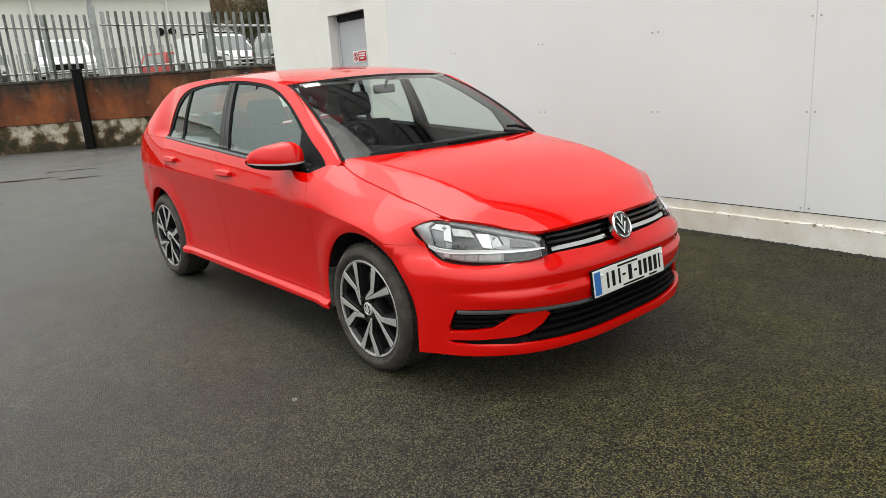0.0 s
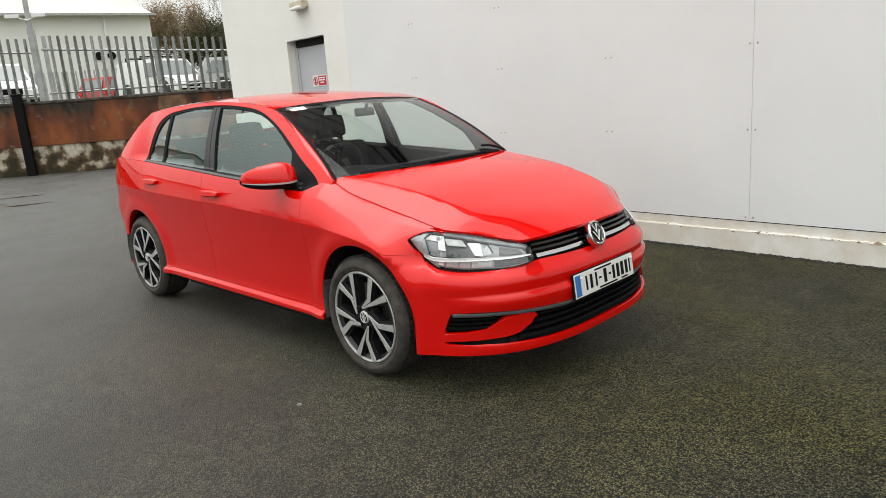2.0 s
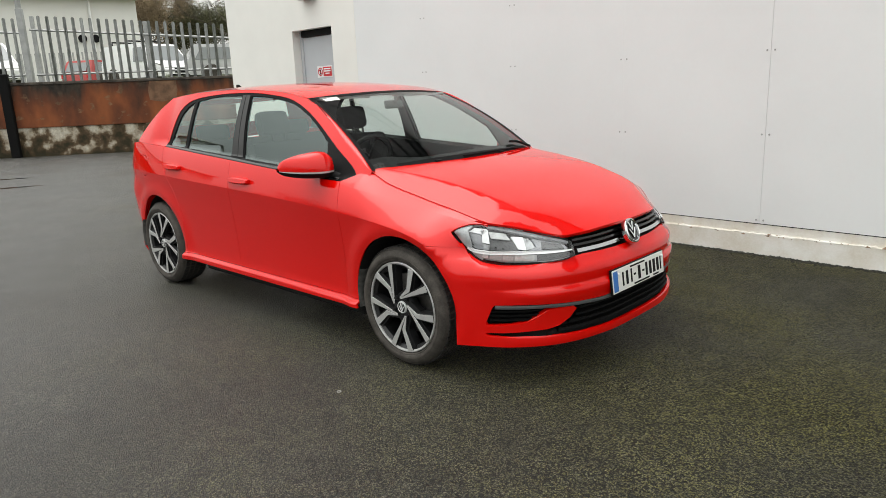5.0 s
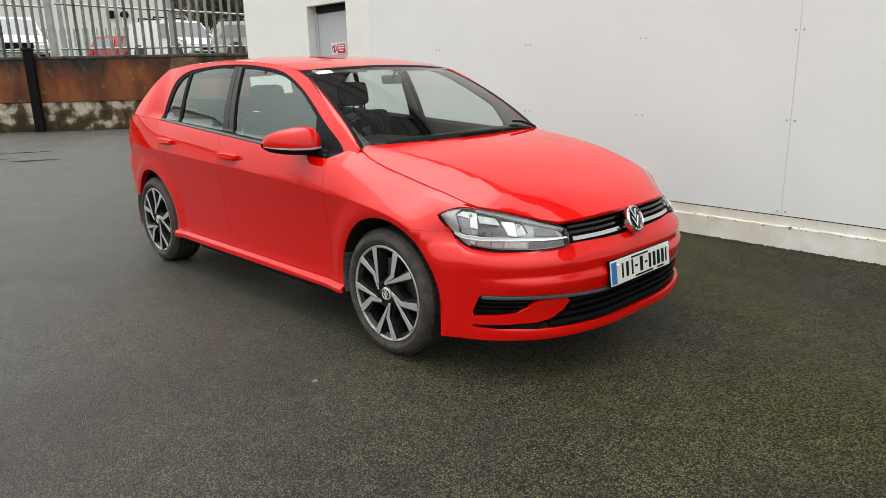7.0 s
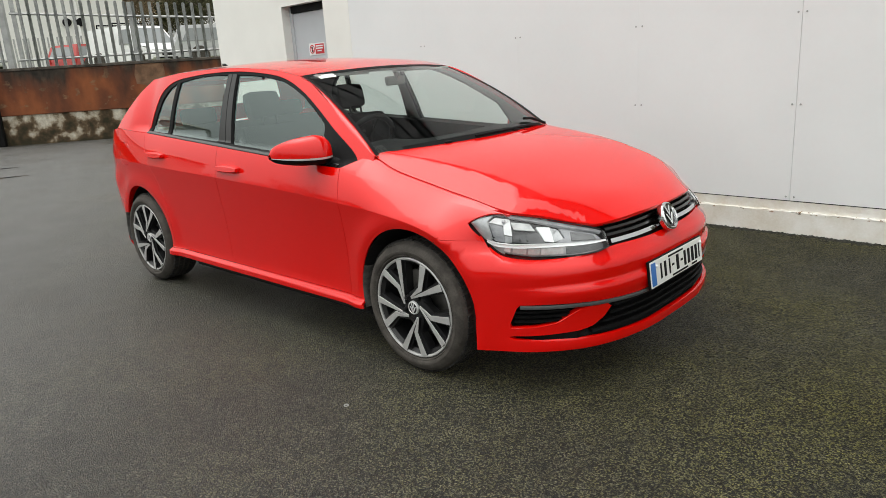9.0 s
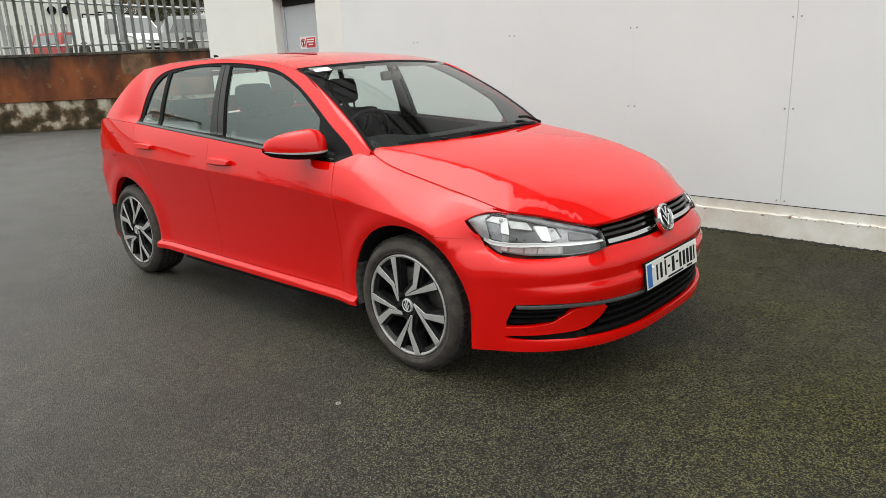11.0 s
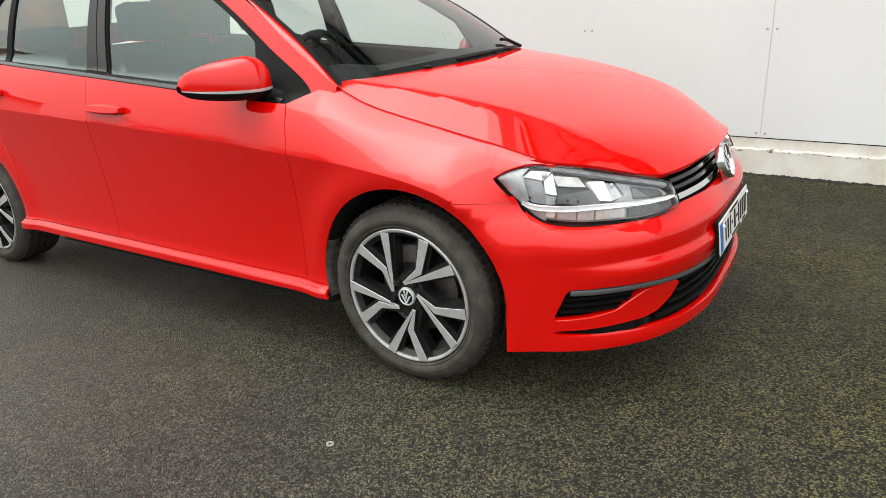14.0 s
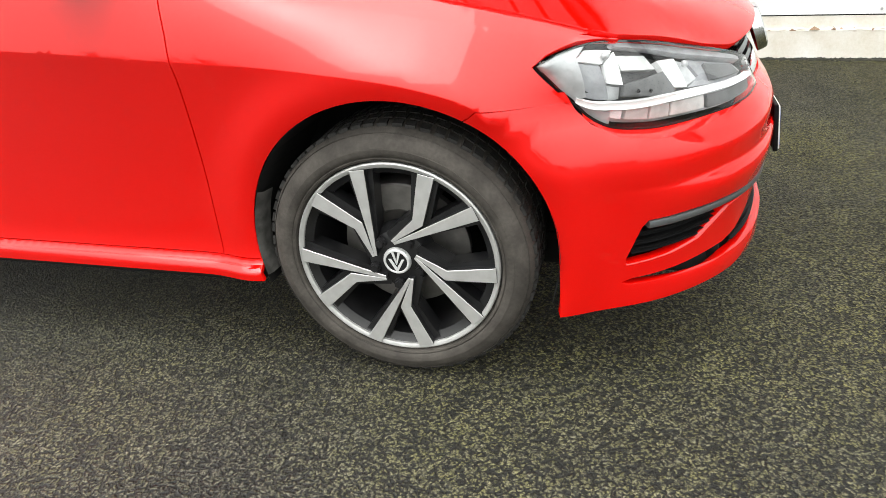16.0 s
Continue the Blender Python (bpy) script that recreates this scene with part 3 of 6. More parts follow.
JOINT_Y = curve([-0.36, -0.3, -0.22, -0.044, 0.12, 0.264, 0.384, 0.43], [0.700, 0.706, 0.711, 0.714, 0.716, 0.710, 0.700, 0.690])   # half width of the bonnet's side edge


def hood(x, y):
    """The bonnet: a nearly flat middle, a soft fold along each side, and outside it a strip that leans down to the wing."""
    x, y = np.asarray(x, float), np.asarray(y, float)
    ay = np.abs(y)
    dist = (x - 0.585) * 0.717 + (ay - 0.54) * 0.697
    dip = 0.0232 * np.exp(-(np.minimum(dist, 0) / 0.045) ** 2 - (((x - 0.600) * 0.697 - (ay - 0.525) * 0.717) / 0.13) ** 2)
    fold = 0.597 - 0.15 * x
    edge = hood_fall(x) * (JOINT_Y(x) / 0.70) ** hood_pow(x)
    flat = np.minimum(0.015, edge * 0.35)
    lean = (edge - flat * (fold / 0.6) ** 2.2) / (JOINT_Y(x) - fold)
    over = ay - fold
    folded = flat * (np.minimum(ay, fold) / 0.6) ** 2.2 + lean * 0.5 * (over + np.sqrt(over ** 2 + 0.005 ** 2))
    front = hood_fall(x) * (ay / 0.70) ** hood_pow(x)
    w = step(0.62, 0.36, x)
    return np.stack([x, y, hood_mid(x) - folded * w - front * (1 - w) - dip], -1)


JOINT_X = np.linspace(-0.36, 0.384, 24)
JOINT_Z = hood(JOINT_X, JOINT_Y(JOINT_X))[:, 2]


RISE = np.maximum(JOINT_Z - crease_z(JOINT_X), 0.05)
wing_line = lambda x: 0.899 - 0.165 * (np.asarray(x, float) + 0.44)       # the wing's upper crease
kink = lambda x, z: 0.16 * np.maximum(z - wing_line(x), 0) * step(-0.62, -0.46, x)
EXTRA = np.interp(-JOINT_X, -PLAN[:, 0], PLAN[:, 1]) - JOINT_Y(JOINT_X) + shoulder(RISE) - kink(JOINT_X, JOINT_Z)


def wing_inset(x, h):
    """How far the upper flank leans in: the doors' shoulder, and on the wing a roll towards the bonnet's edge."""
    h = np.maximum(h, 0)
    rise, extra = np.interp(x, JOINT_X, RISE), np.interp(x, JOINT_X, EXTRA)
    power = 1.35 + 1.3 * step(0.05, -0.38, x)
    return shoulder(h) * (1 - 0.45 * step(-2.35, -2.8, x)) - kink(x, h + crease_z(x)) - extra * step(-0.64, -0.31, x) * (h / rise) ** power


def body(s, z):
    """The lower body as one skin wrapped round the car: arc length s from the nose's middle, height z. Right half, y negative."""
    s, z = np.asarray(s, float), np.asarray(z, float)
    x, y = np.interp(s, ARC, PLAN[:, 0]), np.interp(s, ARC, PLAN[:, 1])
    nx, ny = np.interp(s, ARC, OUT[:, 0]), np.interp(s, ARC, OUT[:, 1])
    h = z - crease_z(x)
    low = np.minimum(h, 0)
    lead = step(0.12, 0.34, x)
    side = np.where(h > 0, wing_inset(x, h), flank(low * 0.53 / (crease_z(x) - 0.22)) * (1 - lead) + corner(low) * lead)
    front = step(0.83, 0.6, y) * (x > -1)
    back = step(0.84, 0.6, y) * (x < -1)
    d = side * (1 - front - back) + nose(z) * front + tail(z) * back
    d = d - 0.046 * np.exp(-((s - 0.88) / 0.22) ** 2 - ((z - 0.615) / 0.055) ** 2) + 0.020 * np.exp(-((s - 0.93) / 0.09) ** 2 - ((z - 0.755) / 0.03) ** 2)   # hollow under the lamp
    d = d - 0.022 * np.exp(-((s - s_side(0.37)) / 0.10) ** 2 - ((z - 0.645) / 0.06) ** 2)   # and round the lamp's outer tip
    d = d + 0.040 * step(-2.86, -3.15, x) * step(0.86, 0.66, z) * step(0.25, 0.5, z) * (x < -1)   # rear bumper
    for ax in (FRONT_AXLE, REAR_AXLE):
        r = np.hypot(x - ax, z - ARCH_Z)
        d = d + 0.017 * np.exp(-((r - ARCH_R - 0.03) / 0.065) ** 2) * (y > 0.7) * step(0.95, 0.6, z)
    return np.stack([x + nx * d, -(y + ny * d), z], -1)


def side_glass(x, z):
    """The greenhouse's flank over the belt."""
    x, z = np.asarray(x, float), np.asarray(z, float)
    q = z - belt_z(x)
    yb = -body(s_side(x), belt_z(x))[..., 1]
    y = yb - 0.036 * step(-0.012, 0.03, q) * step(-2.72, -2.48, x) - 0.13 * q - 0.44 * q * q - 0.285 * q * np.maximum(x + 1.7, 0) - 0.1 * q * np.maximum(-2.2 - x, 0) - 0.22 * q * step(-2.35, -2.8, x)
    return np.stack([x, -y, z], -1)


def screen(a, t):
    """The windscreen: a across from -1 to 1, t from its foot to its head."""
    a, t = np.asarray(a, float), np.asarray(t, float)
    y0, y1 = a * 0.70, a * 0.575
    x = (1 - t) * (-0.215 - 0.23 * y0**2) + t * (-0.93 - 0.24 * y1**2)
    z = (1 - t) * (0.985 - 0.04 * y0**2) + t * (1.374 - 0.08 * y1**2)
    bulge = 0.035 * 4 * t * (1 - t)
    return np.stack([x + 0.5 * bulge, (1 - t) * y0 + t * y1, z + 0.85 * bulge], -1)


rail_z = curve([-3.12, -2.9, -2.7, -2.2, -1.7, -1.3, -1.009, -0.33], [1.285, 1.33, 1.362, 1.41, 1.42, 1.398, 1.348, 0.966])
roof_mid = curve([-3.2, -3.0, -2.7, -2.2, -1.7, -1.3, -0.93], [1.35, 1.378, 1.412, 1.447, 1.450, 1.425, 1.374])


def roof(a, t):
    a, t = np.asarray(a, float), np.asarray(t, float)
    x0 = -0.93 - 0.24 * (a * 0.575) ** 2
    x = x0 + t * (-2.98 + 0.425 * np.abs(a) ** 3 - x0)
    yr = -side_glass(x, rail_z(x))[..., 1]
    return np.stack([x, a * yr, roof_mid(x) + (rail_z(x) - roof_mid(x)) * np.abs(a) ** 2.6], -1)
# ---- end of the car surface ----



# ---- the red hatchback ----
car = empty("hatchback", "glossy bright red five-door hatchback parked on damp asphalt", "car")
S = s_side


def skin(s, z):
    """The lower body over both halves: s runs negative on the left."""
    p = body(np.abs(s), z)
    p[..., 1] *= np.where(np.asarray(s) < 0, -1, 1)
    return p


def arch_line(axle, a0, a1, n=30, r=ARCH_R):
    return [(S(axle + r * math.cos(radians(a))), ARCH_Z + r * math.sin(radians(a))) for a in np.linspace(a0, a1, n)]


def on_side(pts):
    return [(S(x), z) for x, z in pts]


SEAM_FRONT = [(-0.452, 0.2915), (-0.445, 0.57), (-0.442, 0.72), (-0.449, 0.81), (-0.463, 0.88), (-0.474, 0.9174)]
SEAM_MID = [(-1.555, 0.2915), (-1.555, 0.69), (-1.545, 0.82), (-1.555, 0.9865)]
SEAM_REAR = [(-2.25, 0.2915), (-2.255, 0.40), (-2.265, 0.52), (-2.295, 0.62), (-2.345, 0.745), (-2.405, 0.84), (-2.45, 0.905), (-2.475, 0.97), (-2.49, 1.0458)]
CREASE = lambda s: crease_z(np.interp(s, ARC, PLAN[:, 0]))


HOOD_SIDE = [(float(S(x)), float(z) - 0.001) for x, z in zip(JOINT_X, JOINT_Z)]
LAMP_TOP = rounded([(0.288, 0.768, 0.722), (0.318, 0.770, 0.738), (0.338, 0.757, 0.746), (0.369, 0.740, 0.755), (0.40, 0.715, 0.757), (0.439, 0.689, 0.754), (0.483, 0.652, 0.745),
                    (0.53, 0.60, 0.731), (0.575, 0.545, 0.714), (0.639, 0.481, 0.692), (0.691, 0.437, 0.674), (0.714, 0.420, 0.662)], n=6)
LAMP_FOOT = rounded([(0.286, 0.769, 0.720), (0.325, 0.767, 0.683), (0.361, 0.762, 0.647), (0.396, 0.755, 0.614), (0.44, 0.740, 0.590), (0.50, 0.70, 0.576), (0.55, 0.662, 0.572), (0.613, 0.611, 0.574),
                     (0.68, 0.555, 0.581), (0.725, 0.490, 0.588), (0.747, 0.432, 0.600)], n=6)
_search = np.linspace(0.3, 1.5, 1201)


def near_s(x, y, z):
    """The body's own place nearest to a point, at the point's height."""
    q = body(_search, np.full_like(_search, z))
    return float(_search[int(np.argmin((q[:, 0] - x) ** 2 + (q[:, 1] + y) ** 2))]), z


def along(line, u):
    way = np.concatenate([[0], np.cumsum(np.linalg.norm(np.diff(line, axis=0), axis=1))])
    return np.stack([np.interp(u * way[-1], way, line[:, k]) for k in range(3)], -1)


LU, LV = 0.62, 0.13


def lamp_skin(u, v):
    """The lamp's lens between its upper and lower edges, from the outer tip inwards; right side."""
    u, v = np.asarray(u, float) / LU, np.asarray(v, float) / LV
    a, b = along(LAMP_FOOT, u), along(LAMP_TOP, u)
    p = a + (b - a) * v[..., None]
    swell = 0.020 * (4 * v * (1 - v)).clip(0) * np.sqrt(np.clip(4 * u * (1 - u), 0, 1))
    return p * (1, -1, 1) + swell[..., None] * np.stack([0.45 + 0.4 * u, -0.8 + 0.4 * u, 0.25 + 0 * u], -1)


def lampish(pts):
    return [(u * LU, v * LV) for u, v in pts]


LAMP = lampish([(0.004, 0.0)] + [(u, 0.0) for u in np.linspace(0.03, 1, 40)] + [(1, 0.5)] + [(u, 1.0) for u in np.linspace(1, 0.03, 40)] + [(0.004, 1.0)])

for side in (False, True):
    wing_outline = (on_side(SEAM_FRONT) + HOOD_SIDE
                    + [near_s(*p) for p in ((0.439, 0.691, 0.757), (0.40, 0.717, 0.759), (0.369, 0.742, 0.757), (0.338, 0.759, 0.748), (0.316, 0.771, 0.739), (0.283, 0.772, 0.722), (0.322, 0.77, 0.683), (0.357, 0.764, 0.650))] + [(S(0.27), 0.655), (S(0.19), 0.661)]
                    + arch_line(FRONT_AXLE, 62, 186.9) + [(S(-0.345), 0.2915)])
    panel("front_wing", body, wing_outline, RED, car, mirror=side, cell=0.022, folds=[CREASE, lambda s: wing_line(np.interp(s, ARC, PLAN[:, 0]))])
    panel("front_door_skin", body, on_side(SEAM_FRONT[::-1] + SEAM_MID[:1] + SEAM_MID[1:]), RED, car, mirror=side, cell=0.03, folds=[CREASE])
    panel("rear_door_skin", body, on_side(SEAM_MID[::-1] + SEAM_REAR), RED, car, mirror=side, cell=0.03, folds=[CREASE])
    panel("sill", body, on_side([(-0.345, 0.2913), (-2.292, 0.2913), (-2.30, 0.247), (-0.333, 0.247)]), RED, car, mirror=side, cell=0.009, gap=0.0004)
    quarter = on_side(SEAM_REAR[::-1]) + arch_line(REAR_AXLE, -6.9, 205, 40) + \
        [(S(-2.98), 0.20), (S(-3.2), 0.2), (4.9, 0.2), (5.05, 0.2), (5.05, 1.0), (4.9, 1.015), (S(-3.2), 1.035), (S(-3.04), 1.058), (S(-2.9), 1.0717), (S(-2.7), 1.059)]
    flap = rounded([(S(-2.72), 0.965), (S(-2.83), 0.968), (S(-2.86), 0.90), (S(-2.84), 0.832), (S(-2.74), 0.828), (S(-2.71), 0.90)], closed=True, n=5)
    panel("rear_quarter", body, quarter, RED, car, holes=[] if side else [flap], mirror=side, cell=0.035, folds=[CREASE])
    if not side:
        panel("fuel_flap", body, flap, RED, car, cell=0.03)

for side in (False, True):
    panel("wing_seam_backing", body, [(S(0.16), 0.676), (S(0.28), 0.674), near_s(0.345, 0.765, 0.672), near_s(0.372, 0.762, 0.628), (S(0.28), 0.638), (S(0.16), 0.645)], RED, car, mirror=side, cell=0.03, gap=0, rim=0, sink=0.004)

# tail: a plain lower face, and the raked tailgate over it
def rear_face(y, z):
    """The tail across the whole width, between the quarters."""
    e = body(np.full_like(np.asarray(y, float), 5.05), np.clip(z, 0.2, 0.97))
    x = e[..., 0] - 0.035 * (1 - (np.asarray(y) / 0.45) ** 2).clip(0)
    return np.stack([x, np.asarray(y, float), np.asarray(z, float)], -1)


tail_x = curve([0, 0.12, 0.35, 0.65, 1.0], [-2.915, -2.875, -2.78, -2.675, -2.57])
tail_z = curve([0, 0.12, 0.35, 0.65, 1.0], [1.0735, 1.12, 1.218, 1.31, 1.383])


def tailgate(a, t):
    a, t = np.asarray(a, float), np.asarray(t, float)
    x, z = tail_x(t), tail_z(t)
    yc = -side_glass(x, z)[..., 1]
    return np.stack([x - (0.27 + 0.10 * t) * (1 - np.abs(a) ** 3), a * yc, z - 0.03 * t * (1 - a * a) - 0.06 * (1 - t) * (1 - a * a)], -1)


panel("tail_panel", rear_face, [(-0.46, 0.2), (0.46, 0.2), (0.46, 0.985), (-0.46, 0.985)], RED, car, cell=0.06, rim=0.02)
TAIL_WINDOW = [(-0.78, 0.30), (0.78, 0.30), (0.72, 0.84), (-0.72, 0.84)]
panel("tailgate", tailgate, [(-1, 0), (1, 0), (1, 1), (-1, 1)], RED, car, holes=[TAIL_WINDOW], cell=0.06, gap=0.0, rim=0.0)
panel("tailgate_window", tailgate, TAIL_WINDOW, GLASS, car, cell=0.06, gap=0.0, rim=0, label="tinted tailgate window").visible_shadow = False
for side in (False, True):
    panel("tail_lamp", body, on_side([(-3.0, 0.80), (-3.02, 0.955), (-3.2, 0.965)]) + [(5.0, 0.95), (5.0, 0.82)], TAIL_RED, car, mirror=side, cell=0.03, gap=0, rim=0.006, sink=-0.002, label="dark red wrap-round tail lamp")

# bonnet
HOOD_EDGE = [(float(x), float(JOINT_Y(x)) - 0.001) for x in JOINT_X] + [tuple(map(float, q)) for q in rounded([(0.439, 0.687), (0.483, 0.652), (0.53, 0.603), (0.58, 0.547), (0.635, 0.487), (0.685, 0.430), (0.72, 0.36), (0.745, 0.28), (0.764, 0.17), (0.773, 0.08)], n=4)]
hood_outline = HOOD_EDGE + [(0.776, 0)] + [(x, -y) for x, y in HOOD_EDGE[::-1]] + [(-0.30, -0.6), (-0.245, -0.4), (-0.215, -0.2), (-0.205, 0), (-0.215, 0.2), (-0.245, 0.4), (-0.30, 0.6)]
panel("bonnet", hood, hood_outline, RED, car, cell=0.024, gap=0.0015, rim=0.022, core=(-0.3, 0.5, 0.3), folds=[lambda x: 0.597 - 0.15 * x, lambda x: 0.15 * x - 0.597])

# red flange closing the shut line between bonnet and wing
for sgn in (1, -1):
    xs = JOINT_X
    inner = np.stack([xs, -(JOINT_Y(xs) - 0.010), hood(xs, JOINT_Y(xs) - 0.010)[:, 2] - 0.006], -1)
    outer = body(S(xs), JOINT_Z - 0.006) + (0, 0.004, 0)
    mid = np.stack([xs, -(JOINT_Y(xs) - 0.001), JOINT_Z - 0.007], -1)
    rows = np.concatenate([inner, mid, outer]) * (1, sgn, 1)
    k = len(xs)
    mesh_object("wing_flange", rows, [(a * k + i, a * k + i + 1, a * k + i + k + 1, a * k + i + k)[::sgn] for a in range(2) for i in range(k - 1)], RED, car)

# bumper with its dark mouth and side vents
upper = [near_s(*p) for p in ((0.358, 0.764, 0.646), (0.394, 0.757, 0.610), (0.44, 0.742, 0.586), (0.50, 0.702, 0.572), (0.55, 0.664, 0.568), (0.613, 0.613, 0.570), (0.68, 0.557, 0.577), (0.725, 0.492, 0.584), (0.748, 0.432, 0.596))] + [(0.40, 0.600), (0.3, 0.598), (0.15, 0.594), (0, 0.593)]
right = [(S(0.352), 0.192), (S(0.351), 0.26)] + arch_line(FRONT_AXLE, 2, 62, 24) + [(S(0.19), 0.6625), (S(0.27), 0.6565)] + upper
lower = [(0, 0.198), (0.3, 0.198), (0.6, 0.196), (0.9, 0.194), (1.0, 0.193)]
bumper_outline = right + [(-s, z) for s, z in right[-2::-1]] + [(-s, z) for s, z in lower[::-1]] + lower[1:]
mouth_r = [(0, 0.392), (0.16, 0.384), (0.3, 0.380), (0.48, 0.388), (0.62, 0.395), (0.76, 0.399), (0.872, 0.398), (0.885, 0.385), (0.918, 0.312), (0.915, 0.300), (0.80, 0.306), (0.72, 0.317), (0.66, 0.348), (0.62, 0.368), (0.56, 0.374),
           (0.485, 0.371), (0.465, 0.355), (0.50, 0.315), (0.56, 0.283), (0.62, 0.271), (0.76, 0.265), (0.90, 0.262), (0.925, 0.258), (0.90, 0.251), (0.72, 0.251), (0.50, 0.243), (0.3, 0.238), (0, 0.236)]
mouth = mouth_r + [(-s, z) for s, z in mouth_r[-2:0:-1]]
bumper = panel("front_bumper", skin, bumper_outline, RED, car, holes=[mouth], cell=0.025, rim=0.03, folds=[lambda s, z=z: z + 0.0 * s for z in (0.236, 0.465, 0.533)])
panel("mouth_backing", skin, [(0.96, 0.41), (0.96, 0.23), (0, 0.22), (-0.96, 0.23), (-0.96, 0.41), (0, 0.41)], DARK, car, cell=0.06, gap=0, rim=0, sink=0.06)
for z0, half in ((0.262, 0.56), (0.292, 0.50), (0.322, 0.46), (0.352, 0.44)):
    swept("grille_slat", skin, np.linspace(-half, half, 41), lambda s, z0=z0: z0 + 0.0 * s, 0.013, -0.012, 0.03, BLACK, car)
for sgn in (1, -1):
    swept("vent_trim", skin, sgn * np.linspace(0.0, 0.872, 40), lambda s: np.interp(np.abs(s), [0, 0.3, 0.62, 0.9], [0.379, 0.371, 0.386, 0.390]), 0.016, 0.004, 0.03, GREY_TRIM, car)
    for z0 in (0.325, 0.345, 0.365):
        swept("vent_slat", skin, sgn * np.linspace(0.66, 0.90, 12), lambda s, z0=z0: z0 + 0.0 * s, 0.010, -0.014, 0.02, BLACK, car)

# upper grille between the lamps
panel("grille_backing", skin, [(0.5, 0.58), (0.5, 0.72), (0, 0.735), (-0.5, 0.72), (-0.5, 0.58), (0, 0.575)], DARK, car, cell=0.06, gap=0, rim=0, sink=0.045)
for k, z0 in enumerate((0.640, 0.662, 0.684)):
    swept("grille_slat", skin, np.linspace(-0.43, 0.43, 41), lambda s, z0=z0: z0 + 0.0 * s, 0.012, -0.006, 0.03, BLACK_GLOSS, car)
swept("grille_chrome_strip", skin, np.linspace(-0.42, 0.42, 41), lambda s: 0.614 + 0.0 * s, 0.016, 0.002, 0.02, CHROME, car, "polished chrome strip")

# lamps: clear lens over a dark housing with two bright bowls and a chrome lower bar; light and shade on the facets are
# painted as tones
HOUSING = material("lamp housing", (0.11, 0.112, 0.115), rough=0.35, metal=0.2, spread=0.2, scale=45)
FACET = material("lit lamp facet", (0.90, 0.91, 0.91), rough=0.3, metal=0.15, spread=0.04, scale=60)
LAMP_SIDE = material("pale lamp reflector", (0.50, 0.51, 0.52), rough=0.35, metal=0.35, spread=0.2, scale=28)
SHADE_GREY = material("toned grey lamp facet", (0.30, 0.305, 0.32), rough=0.35, metal=0.3, spread=0.15, scale=40)
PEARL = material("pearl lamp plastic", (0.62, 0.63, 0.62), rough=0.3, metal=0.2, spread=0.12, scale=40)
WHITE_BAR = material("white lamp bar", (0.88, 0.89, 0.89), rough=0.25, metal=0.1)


def lamp_bar(u):
    return np.interp(np.asarray(u) / LU, [0, 0.17, 0.3, 0.5, 0.8, 1], [0.06, 0.08, 0.24, 0.32, 0.36, 0.42]) * LV


